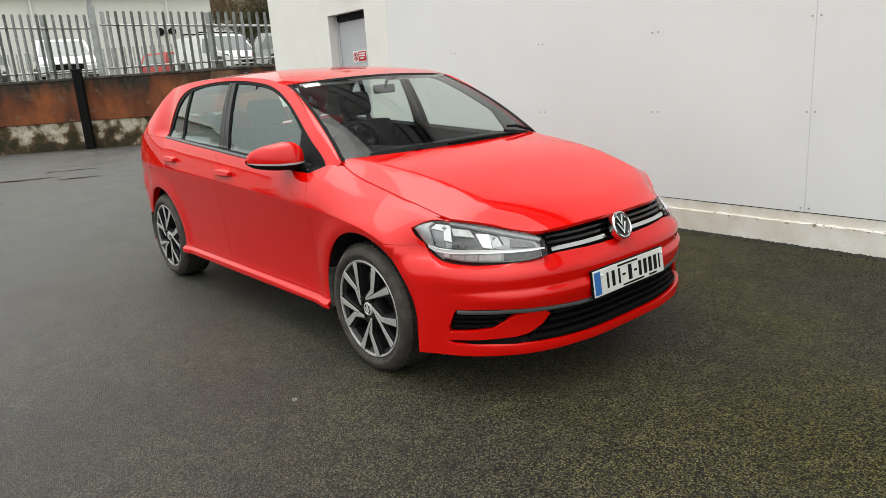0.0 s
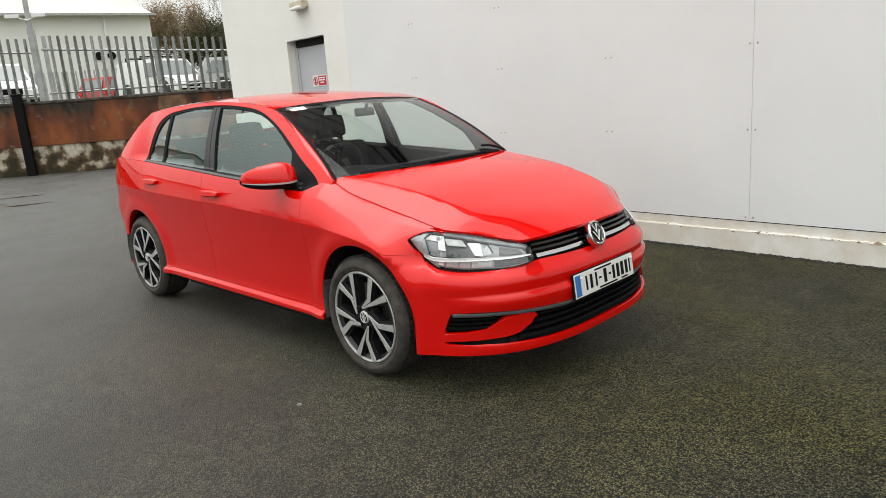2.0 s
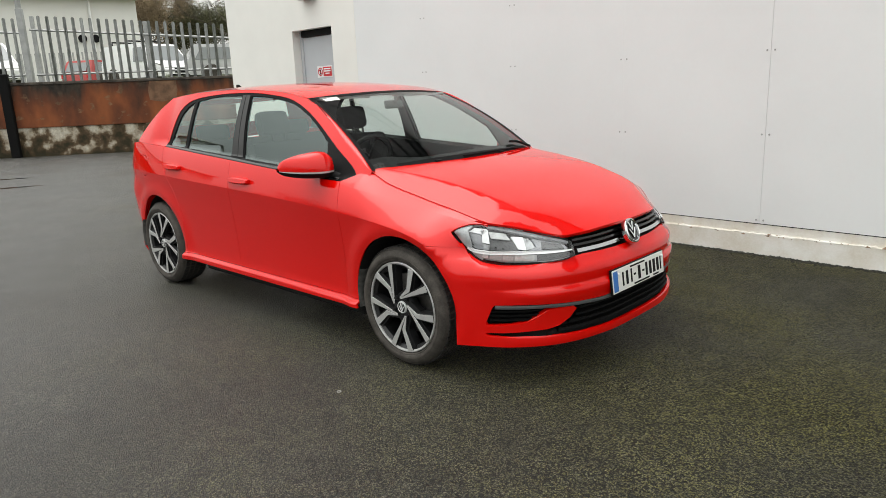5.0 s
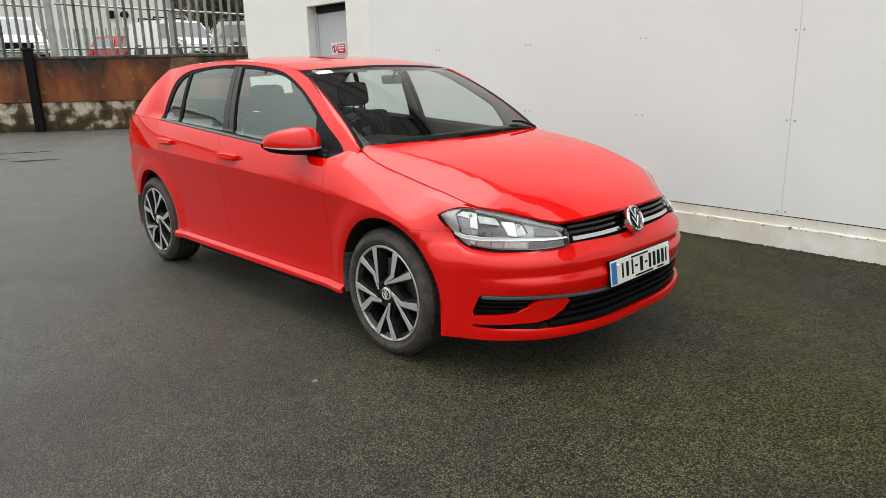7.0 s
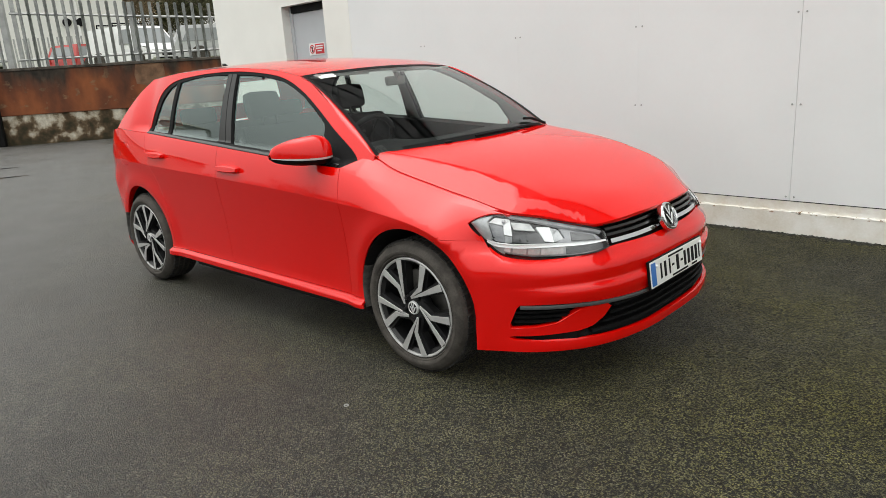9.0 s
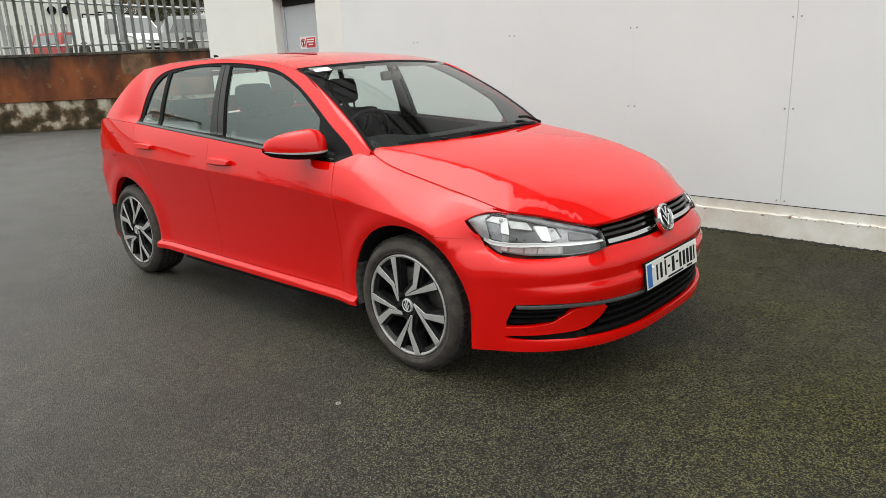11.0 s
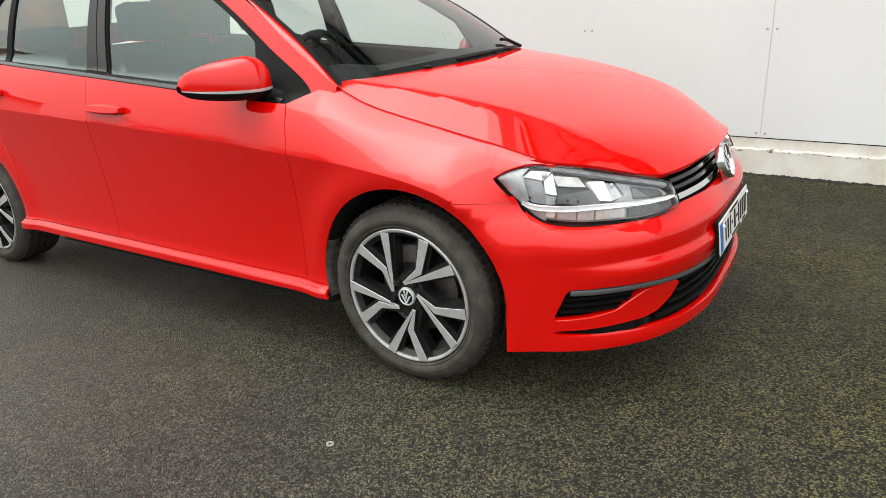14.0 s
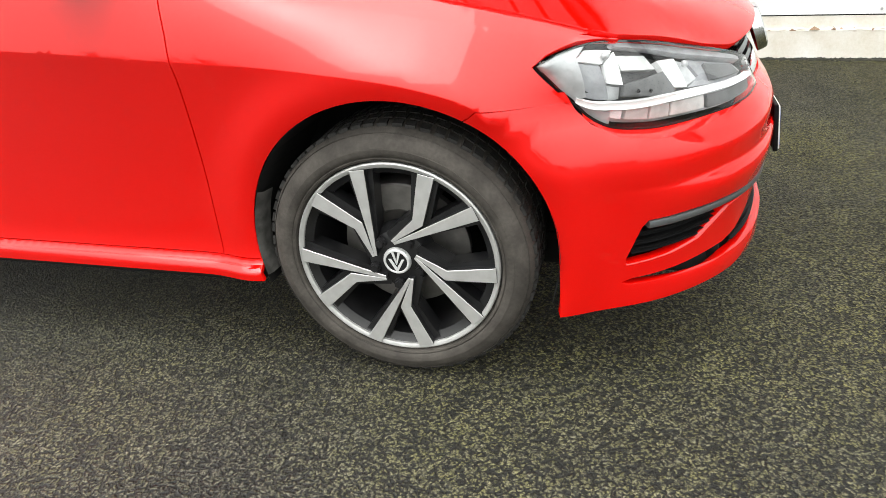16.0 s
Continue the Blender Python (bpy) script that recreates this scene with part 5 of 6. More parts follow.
slab("wall_end", [along(X0, 0.0), along(-5.765, 0.0), along(-5.765, 3), along(X0, 3)], 0, TOP, RENDERED, label="white painted rendered wall", category="wall", kind="structure")
slab("wall_end_return", [along(-4.855, 0.0), along(-4.362, 0.0), along(-4.362, 3), along(-4.855, 3)], 0, TOP, RENDERED, label="white painted rendered wall", category="wall", kind="structure")
slab("wall_over_door", [along(-5.765, 0.0), along(-4.855, 0.0), along(-4.855, 3), along(-5.765, 3)], 2.205, TOP, RENDERED, label="white painted rendered wall", category="wall", kind="structure")
slab("building_end", [along(X0, 3.001), along(-4.362, 3.001), (-4.362, 12), (X0 + 0.2, 12)], 0, FASCIA_TOP, RENDERED, label="white painted rendered wall", category="wall", kind="structure")
# dark fascia above the white wall, mirrored in the windscreen and the bonnet: ribs below, pale lettering bars on the upper band
slab("fascia", [along(X0, -0.10), along(X2, -0.10), along(X2, 6), along(X0, 6)], TOP + 0.001, FASCIA_TOP, FASCIA, label="dark grey sheet fascia above the white wall", category="wall", kind="structure")
for z0, z1 in ((5.15, 5.62), (5.74, 6.30), (6.42, 7.35)):
    slab("fascia_band", [along(X0, -0.16), along(X2, -0.16), along(X2, -0.101), along(X0, -0.101)], z0, z1, FASCIA_BAND, label="mid grey sheet band on the fascia", category="wall", kind="structure")
fascia_sign = empty("fascia_sign", "pale letter-sized bars on the dark fascia", "sign")
for k in range(6):
    x0 = -5.6 + 1.05 * k
    for dx, dz, w, h in ((0.0, 0.0, 0.16, 0.85), (0.16, 0.69, 0.42, 0.16), (0.16, 0.34, 0.34, 0.14), (0.16, 0.0, 0.42 if k % 2 else 0.0, 0.15)):
        if w:
            bm = bmesh.new()
            xa = x0 + dx
            box(bm, xa, xa + w, -0.14, -0.102, 8.0 + dz, 8.0 + dz + h, m=Matrix(((1, 0, 0, 0), (-0.041, 1, 0, wall_y(0)), (0, 0, 1, 0), (0, 0, 0, 1))))
            part("letter_bar", bm, SIGN_WHITE, fascia_sign)
door = empty("door_1", "pale grey flush steel door in a deep reveal", "door", kind="structure")
bm = bmesh.new()
m = pose(0, wall_y(-5.27), 0, 0, 0, -2.35)
box(bm, -5.70, -4.90, 0.13, 0.17, 0.02, 2.115, 0.004, m=Matrix(((1, 0, 0, 0), (-0.041, 1, 0, wall_y(0)), (0, 0, 1, 0), (0, 0, 0, 1))))
part("leaf", bm, DOOR_GREY, door)
SK = Matrix(((1, 0, 0, 0), (-0.041, 1, 0, wall_y(0)), (0, 0, 1, 0), (0, 0, 0, 1)))
bm = bmesh.new()
box(bm, -5.765, -5.70, 0.12, 0.2, 0, 2.205, m=SK)
box(bm, -4.90, -4.856, 0.12, 0.2, 0, 2.205, m=SK)
part("door_frame", bm, DOOR_GREY, door)
bm = bmesh.new()
box(bm, -5.70, -4.90, 0.10, 0.2, 2.12, 2.205, 0.004, m=SK)
part("door_head", bm, BLACK, door, "dark door head")

bm = bmesh.new()
box(bm, -4.36, X2, 0.010, 0.028, PANEL_FOOT - 0.011, PANEL_FOOT + 0.004, m=SK)
tagged(part("panel_foot_gap", bm, DARK, None), "dark gap under the wall panels", "gap", kind="structure")

# plinth: an upper and a lower white band
bm = bmesh.new()
box(bm, -4.36, X2, 0.004, 0.03, 0.12, PANEL_FOOT - 0.008, m=SK)
box(bm, -4.36, X2, -0.014, 0.03, -0.05, 0.165, 0.007, m=SK)
tagged(part("plinth", bm, PLINTH, None), "weathered white painted plinth with flaking edge", "plinth", kind="structure")

# flaked paint and broken edge along the plinth's ledge, crumbs of asphalt along its foot
def scatter_lumps(name, count, place, mat, seed, label, category):
    rng = random.Random(seed)
    verts, faces = [], []
    for _ in range(count):
        c, sx, sy, sz = place(rng)
        k = len(verts)
        a = rng.uniform(0, 3.14)
        for dx, dy, dz in ((1, 0, -0.3), (0.2, 1, -0.3), (-1, 0.2, -0.3), (-0.2, -1, -0.3), (0.1, 0.1, 1)):
            f = rng.uniform(0.6, 1.2)
            x, y = dx * math.cos(a) - dy * math.sin(a), dx * math.sin(a) + dy * math.cos(a)
            verts.append((c[0] + x * sx * f, c[1] + y * sy * f, c[2] + dz * sz * f))
        faces += [(k, k + 1, k + 4), (k + 1, k + 2, k + 4), (k + 2, k + 3, k + 4), (k + 3, k, k + 4), (k + 3, k + 2, k + 1, k)]
    return tagged(mesh_object(name, verts, faces, mat, None, smooth=False), label, category, kind="stuff")


def ledge_place(rng):
    x = rng.uniform(0.2, 7) if rng.random() < 0.85 else rng.uniform(-4.3, 0.2)
    s = rng.uniform(0.004, 0.016) * (2.0 if rng.random() < 0.1 else 1.0)
    return (x, wall_y(x) - rng.uniform(0.0, 0.016), 0.165 + rng.uniform(-0.012, 0.003)), s * 1.6, 0.006, s * 0.7


def paint_place(rng):
    x = rng.uniform(-4.3, 7)
    s = rng.uniform(0.008, 0.03)
    return (x, wall_y(x) - rng.uniform(0.002, 0.013), 0.1655 + rng.uniform(-0.006, 0.004)), s * 1.4, 0.008, s * 0.45


def crumb_place(rng):
    x = rng.uniform(-4.3, 7)
    s = abs(rng.gauss(0, 0.007)) + 0.003
    return (x, wall_y(x) - 0.014 - abs(rng.gauss(0, 0.035)), 0.002), s * 1.5, s, s * 0.4


scatter_lumps("flaked_masonry", 260, ledge_place, FLAKE, 5, "brown flaked masonry on the plinth ledge", "debris")
scatter_lumps("paint_flakes", 700, paint_place, PLINTH, 6, "loose white paint flakes on the plinth ledge", "debris")
scatter_lumps("asphalt_crumbs", 5200, crumb_place, CRUMB, 7, "dark crumbs and moss along the wall foot", "debris")

# retaining wall with the palisade fence, running obliquely behind
WO, WD = Vector((-18.4, 2.57, 0)), Vector((0.60, 0.80, 0)).normalized()
WN = Vector((-WD.y, WD.x, 0))          # away from the yard
AT = Matrix(((WD.x, WN.x, 0, WO.x), (WD.y, WN.y, 0, WO.y), (0, 0, 1, 0), (0, 0, 0, 1)))
bm = bmesh.new()
box(bm, -30, 22, 0.0, 0.45, -0.1, 0.76, 0.01, m=AT)
tagged(part("retaining_wall_foot", bm, FOOT_CONCRETE, None), "stained bare concrete foot of the retaining wall", "wall", kind="structure")
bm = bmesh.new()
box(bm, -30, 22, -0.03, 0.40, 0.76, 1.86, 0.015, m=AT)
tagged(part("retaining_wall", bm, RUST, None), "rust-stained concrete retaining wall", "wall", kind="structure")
bm = bmesh.new()
prism(bm, [(3.48, 1.36), (3.46, 1.6), (3.52, 1.85), (4.2, 1.852), (4.22, 1.6), (4.16, 1.38), (3.8, 1.30)], -0.034, -0.02)
bmesh.ops.transform(bm, matrix=AT, verts=bm.verts)
tagged(part("plaster_patch", bm, PATCH, None), "pale bare plaster patch on the rusty wall", "wall", kind="structure")
bm = bmesh.new()
box(bm, -30, 22, -0.05, 0.42, 1.86, 1.93, 0.015, m=AT)
tagged(part("coping", bm, CONCRETE, None), "dark mossy concrete coping", "wall", kind="structure")
bm = bmesh.new()
box(bm, -60, 60, 0.40, 90, 1.3, 1.88, m=AT)
tagged(part("upper_ground", bm, GRASS, None), "rough grass and tarmac beyond the fence", "ground", kind="structure")

# shallow wet patches far along the yard
for k, (x, y, a, b) in enumerate(((-11.8, -0.35, 0.5, 0.10), (-10.9, 0.4, 0.3, 0.07), (-12.6, 0.6, 0.4, 0.09))):
    rng = random.Random(40 + k)
    bm = bmesh.new()
    ring = []
    for i in range(40):
        t = 2 * math.pi * i / 40
        f = 1 + 0.25 * math.sin(3 * t + k) + 0.14 * math.sin(7 * t + 2 * k) + rng.uniform(-0.06, 0.06)
        ring.append(bm.verts.new((x + a * f * math.cos(t) * 0.45 - b * f * math.sin(t), y + a * f * math.cos(t) + b * f * math.sin(t) * 0.4, 0.004)))
    bm.faces.new(ring)
    tagged(part("puddle", bm, PUDDLE, None), "shallow dark puddle on the asphalt", "puddle", group="puddles in the yard", kind="structure")



# ---- car details ----
def mirror_unit(sgn):
    """Door mirror: red upper shell, chrome-edged indicator strip, black underside and foot."""
    y_of = curve([0, 1], [-0.79, -1.005])
    cx = curve([0, 0.3, 0.6, 0.85, 1], [x - (0.06 if sgn < 0 else 0) for x in (-0.585, -0.608, -0.65, -0.71, -0.765)])
    rx = curve([0, 0.12, 0.35, 0.7, 0.9, 1], [0.035, 0.058, 0.072, 0.072, 0.055, 0.012])
    top = curve([0, 0.12, 0.3, 0.6, 0.85, 0.95, 1], [0.070, 0.092, 0.101, 0.092, 0.068, 0.046, 0.016])
    low = curve([0, 0.2, 0.6, 0.9, 1], [0.042, 0.044, 0.040, 0.028, 0.008])
    zc = curve([0, 0.5, 1], [z - (0.03 if sgn < 0 else 0) for z in (0.975, 0.972, 0.975)])

    def shell(a0, a1, grow=0.0):
        us, an = np.linspace(0, 1, 22), np.radians(np.linspace(a0, a1, 20))
        verts, faces = [], []
        for u in us:
            for a in an:
                up = math.sin(a)
                z = float(zc(u)) + (float(top(u)) if up > 0 else float(low(u))) * up + (grow * up)
                x = float(cx(u)) + (float(rx(u)) + grow) * math.cos(a)
                verts.append((x, sgn * (float(y_of(u)) - grow * u), z))
        n = len(an)
        for i in range(len(us) - 1):
            for k in range(n - 1):
                q = (i * n + k, i * n + k + 1, (i + 1) * n + k + 1, (i + 1) * n + k)
                faces.append(q if sgn > 0 else q[::-1])
        return verts, faces
    m = new("door_mirror")
    m.parent = car
    mesh_object("mirror_shell", *shell(-3, 176), RED, m)
    mesh_object("mirror_underside", *shell(176, 364, -0.001), BLACK, m)
    mesh_object("indicator_strip", *shell(-16, -3, 0.0015), SILVER, m, "chrome-edged indicator strip")
    bm = bmesh.new()
    box(bm, -0.69, -0.684, min(sgn * -0.80, sgn * -0.90), max(sgn * -0.80, sgn * -0.90), 0.96, 1.02, 0.003)
    part("mirror_glass", bm, CHROME, m)
    bm = bmesh.new()
    tube(bm, [(-0.52, sgn * -0.755, 0.925), (-0.56, sgn * -0.775, 0.933), (-0.59, sgn * -0.80, 0.947), (-0.615, sgn * -0.84, 0.955)], 0.026, 12, 0.03)
    part("mirror_foot", bm, BLACK, m, smooth=True)


mirror_unit(1)
mirror_unit(-1)

for side in (False, True):
    mir = body if not side else (lambda s, z: body(s, z) * (1, -1, 1))
    for x0, x1, z0 in ((-1.295, -1.53, 0.868), (-2.18, -2.412, 0.909)):
        ss = np.linspace(S(x0), S(x1), 16)
        mid, half = (ss[0] + ss[-1]) / 2, (ss[-1] - ss[0]) / 2
        handle = swept("door_handle", mir, ss, lambda s, z0=z0: z0 + 0.0 * s, lambda s, mid=mid, half=half: 0.014 + 0.027 * np.sqrt(np.clip(1 - ((s - mid) / half / 1.02) ** 2, 0, 1)), 0.030, 0.028, RED, car)
        dish_outline = [(mid + half * 0.72 * math.cos(t), z0 - 0.004 + 0.032 * math.sin(t)) for t in np.linspace(0, 2 * math.pi, 28)[:-1]]
        panel("handle_recess", body, dish_outline, RED, handle, mirror=side, cell=0.02, gap=0, rim=0.004, sink=-0.0012)
    swept("belt_trim", (side_glass if not side else (lambda x, z: side_glass(x, z) * (1, -1, 1))), np.linspace(-0.50, -2.475, 50), lambda x: belt_z(x) + 0.005, 0.012, 0.006, 0.012, BLACK_GLOSS, car, "black waist trim")
    panel("inner_frame_trim", side_glass, flank_outline, material("cabin trim", (0.13, 0.13, 0.125), rough=0.85) if not side else bpy.data.materials["cabin trim"], car, holes=[shrunk(np.array(FRONT_GLASS), -0.012), shrunk(np.array(REAR_GLASS), -0.006), shrunk(np.array(QUARTER_GLASS), -0.005)], mirror=side, cell=0.06, gap=0.01, rim=0, sink=0.03)

# wipers
bm = bmesh.new()
tube(bm, [screen(np.array(a), np.array(t)) + (0.004, 0, 0.006) for a, t in ((0.86, -0.01), (0.6, 0.012), (0.2, 0.008), (-0.15, 0.004))], 0.006, 6)
part("wiper", bm, BLACK, car, smooth=True)
bm = bmesh.new()
tube(bm, [screen(np.array(a), np.array(t)) + (0.012, 0, 0.014) for a, t in ((0.93, 0.0), (0.75, 0.07), (0.62, 0.075))], 0.008, 6)
part("wiper", bm, BLACK, car, smooth=True)
for yy in (-0.30, 0.25):
    p = hood(np.array(-0.215 - 0.15 * yy * yy), np.array(yy))
    bm = bmesh.new()
    box(bm, p[0] - 0.03, p[0] + 0.005, yy - 0.022, yy + 0.022, p[2] - 0.008, p[2] + 0.010, 0.004)
    part("washer_jet", bm, BLACK, car)

# number plate: its characters are plain bars
plate = new("number_plate")
plate.parent = car
plate.matrix_world = pose(0.842, 0, 0.440, 0, -7, 0)
bm = bmesh.new()
box(bm, -0.012, 0.0, -0.266, 0.266, -0.062, 0.062, 0.004)
part("plate_holder", bm, BLACK, plate)
bm = bmesh.new()
box(bm, 0.0, 0.004, -0.262, 0.262, -0.057, 0.057, 0.003)
part("plate_sheet", bm, PLATE_WHITE, plate)
bm = bmesh.new()
box(bm, 0.002, 0.0052, -0.256, -0.214, -0.050, 0.050, 0.001)
part("country_band", bm, PLATE_BLUE, plate, "blue country band")
for y0, w in ((-0.165, 0.014), (-0.125, 0.021), (-0.082, 0.014), (-0.048, 0.022), (-0.002, 0.026), (0.040, 0.022), (0.075, 0.021), (0.115, 0.024), (0.155, 0.026), (0.195, 0.024), (0.228, 0.012)):
    bm = bmesh.new()
    hh = 0.034 if w != 0.022 else 0.005
    box(bm, 0.002, 0.0052, y0 - w / 2, y0 + w / 2, -hh, hh)
    part("mark_bar", bm, INK, plate)
for y0, y1, z0 in ((-0.09, 0.06, 0.045), (-0.06, 0.10, -0.047), (0.14, 0.2, -0.047)):
    bm = bmesh.new()
    box(bm, 0.002, 0.0051, y0, y1, z0 - 0.004, z0 + 0.004)
    part("mark_bar", bm, INK, plate)
for y0 in (-0.205, 0.245):
    bm = bmesh.new()
    bmesh.ops.create_uvsphere(bm, u_segments=12, v_segments=8, radius=0.008, matrix=pose(0.004, y0, 0.033 if y0 > 0 else 0.03))
    part("fixing_screw", bm, SIGN_WHITE, plate, smooth=True)

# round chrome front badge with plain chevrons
badge = new("badge")
badge.parent = car
badge.matrix_world = pose(0.793, 0, 0.644, 0, 0, 90) @ pose(0, 0, 0, -22, 0, 0)
bm = bmesh.new()
lathe(bm, [(0.049, -0.006), (0.051, -0.014), (0.056, -0.017), (0.0625, -0.013), (0.065, -0.004), (0.066, 0.012)], 56)
part("badge_ring", bm, CHROME, badge, "chrome ring", smooth=True)
bm = bmesh.new()
lathe(bm, [(0.0005, -0.006), (0.051, -0.006), (0.052, 0.004)], 40)
part("badge_disc", bm, BLACK_GLOSS, badge)
for zz, w in ((0.030, 0.026), (-0.004, 0.034)):
    for q in (-1, 1):
        bm = bmesh.new()
        prism(bm, [(q * w, zz + 0.017), (q * (w - 0.012), zz + 0.017), (0, zz - 0.020), (0, zz - 0.034)], -0.0125, -0.004, chamfer=0.001)
        part("badge_chevron", bm, CHROME, badge)

# cabin
def seat(x, y, z=0.0):
    s = new("front_seat")
    s.parent = car
    bm = bmesh.new()
    box(bm, x - 0.02, x + 0.5, y - 0.24, y + 0.24, 0.42, 0.58, 0.05)
    part("cushion", bm, CLOTH, s, smooth=True)
    bm = bmesh.new()
    box(bm, -0.06, 0.06, -0.24, 0.24, 0.0, 0.58, 0.05, m=pose(x + 0.02, y, 0.50, 0, -14, 0))
    part("backrest", bm, CLOTH, s, smooth=True)
    bm = bmesh.new()
    box(bm, -0.05, 0.05, -0.12, 0.12, -0.09, 0.085, 0.049, m=pose(x - 0.17, y - 0.01, 1.185, 0, -12, 0))
    part("head_restraint", bm, CLOTH, s, smooth=True)
    for q in (-0.05, 0.05):
        bm = bmesh.new()
        tube(bm, [(x - 0.11, y + q, 1.04), (x - 0.125, y + q, 1.15)], 0.007, 8)
        part("post", bm, BLACK, s)


seat(-1.58, -0.36)
seat(-1.58, 0.35)
rear = new("rear_bench")
rear.parent = car
bm = bmesh.new()
box(bm, -0.07, 0.07, -0.62, 0.62, 0.0, 0.56, 0.05, m=pose(-2.35, 0, 0.52, 0, -20, 0))
part("backrest", bm, CLOTH, rear, smooth=True)
bm = bmesh.new()
box(bm, -2.35, -1.9, -0.62, 0.62, 0.4, 0.55, 0.05)
part("cushion", bm, CLOTH, rear, smooth=True)
for yy in (-0.38, 0.38):
    bm = bmesh.new()
    box(bm, -0.04, 0.04, -0.13, 0.13, -0.05, 0.07, 0.035, m=pose(-2.56, yy, 1.10, 0, -15, 0))
    part("head_restraint", bm, CLOTH, rear, smooth=True)


def dash(y, u):
    """Dashboard top rolling down towards the seats."""
    y, u = np.asarray(y, float), np.asarray(u, float)
    x = -0.25 - 0.2 * y * y - 0.50 * u
    z = 0.935 + 0.035 * np.sin(np.clip(u, 0, 1) * 3.0) - 0.45 * np.maximum(u - 0.86, 0) ** 0.9 + 0.03 * np.exp(-((y + 0.35) / 0.16) ** 2 - ((u - 0.75) / 0.2) ** 2)
    return np.stack([x, y, z], -1)


grid_skin("dashboard", dash, np.linspace(-0.68, 0.68, 35), np.linspace(0, 1.6, 25), INSIDE, car, core=(-2.6, 0.1, 0.3))
bm = bmesh.new()
box(bm, -3.0, -0.30, -0.73, 0.73, 0.24, 0.42, 0.02)
part("cabin_floor", bm, INSIDE, car)
for q in (-1, 1):
    bm = bmesh.new()
    prism(bm, [(-0.46, 0.40), (-0.46, 0.925), (-2.5, 1.055), (-2.6, 0.40)], min(q * 0.70, q * 0.775), max(q * 0.70, q * 0.775))
    part("door_card", bm, INSIDE, car)
bm = bmesh.new()
ring = [(0.185 * math.cos(t), 0.185 * math.sin(t), 0) for t in np.linspace(0, 2 * math.pi, 33)]
mt = pose(-0.80, -0.35, 0.95, 0, -62, 0)
tube(bm, [mt @ Vector(p) for p in ring], 0.016, 8)
tube(bm, [mt @ Vector(p) for p in ((-0.18, 0, 0), (0, 0, -0.02), (0.18, 0, 0))], 0.022, 8)
tube(bm, [mt @ Vector(p) for p in ((0, -0.18, 0), (0, 0, -0.02), (0, 0.18, 0))], 0.022, 8)
part("steering_wheel", bm, BLACK, car, smooth=True)
grid_skin("headlining", lambda a, t: roof(a, t) + (0, 0, -0.03), np.linspace(-0.97, 0.97, 21), np.linspace(0.01, 0.97, 21), LINING, car, core=(-2.6, 0.1, 3.0))
for yy in (-0.34, 0.34):
    bm = bmesh.new()
    box(bm, -1.08, -0.95, yy - 0.19, yy + 0.19, 1.335, 1.350, 0.006)
    part("sun_visor", bm, LINING, car)
grid_skin("windscreen_sticker", lambda a, t: screen(a, t) + (0.001, 0, 0.003), np.linspace(-0.90, -0.74, 4), np.linspace(0.90, 0.96, 3), PLATE_WHITE, car, label="small white paper permit on the windscreen")

bm = bmesh.new()
box(bm, -0.012, 0.012, -0.085, 0.085, -0.026, 0.026, 0.011, m=pose(-0.90, 0.0, 1.288, 0, -8, 8))
tube(bm, [(-0.893, 0.0, 1.295), (-0.865, 0.0, 1.335)], 0.009, 8)
part("rear_view_mirror", bm, bpy.data.materials["cabin trim"], car, smooth=True)

# plain black boxes for the underside, added low to block light under the car
bm = bmesh.new()
box(bm, -3.15, -2.2, -0.56, 0.56, 0.18, 0.26, 0.02)
box(bm, -2.2, -0.42, -0.745, 0.745, 0.155, 0.26, 0.02)
box(bm, -0.42, 0.70, -0.56, 0.56, 0.165, 0.26, 0.02)
part("underbody", bm, DARK, car)
bm = bmesh.new()
box(bm, -0.42, 0.62, -0.5, 0.5, 0.26, 0.62, 0.02)
part("engine_bay", bm, DARK, car)


# the nose is a little fuller on its far side
for ob in car.children_recursive:
    if ob.type == "MESH" and ob.matrix_world == Matrix.Identity(4) and ob.parent.matrix_world == Matrix.Identity(4):
        for vert in ob.data.vertices:
            if vert.co.y > 0 and vert.co.x > -0.35:
                vert.co.y += 0.036 * float(step(0, 0.35, vert.co.y) * step(-0.35, 0.25, vert.co.x))


# ---- fence and what lies behind it ----
fence = empty("palisade_fence", "galvanised steel palisade fence on the retaining wall", "fence")
FENCE_TOP = lambda u: (3.68 - 0.065 * (u + 1.66)) if u < 0.5 else (3.62 - 0.068 * (u - 0.7))


def pale_mesh(height):
    bm = bmesh.new()
    w = 0.036
    prof = [(-w, 0.0), (-w * 0.5, 0.006), (-w * 0.3, -0.014), (w * 0.3, -0.014), (w * 0.5, 0.006), (w, 0.0)]
    lo = [bm.verts.new((x, y, 0)) for x, y in prof]
    hi = [bm.verts.new((x, y, height - 0.018)) for x, y in prof]
    tip = [bm.verts.new((x * 0.62, y, height - abs(x) * 0.15)) for x, y in prof]
    for a, b in ((lo, hi), (hi, tip)):
        for i in range(5):
            bm.faces.new((a[i], a[i + 1], b[i + 1], b[i]))
    bmesh.ops.solidify(bm, geom=bm.faces[:], thickness=0.004)
    me = bpy.data.meshes.new("pale")
    bm.to_mesh(me)
    bm.free()
    me.materials.append(GALV)
    return me


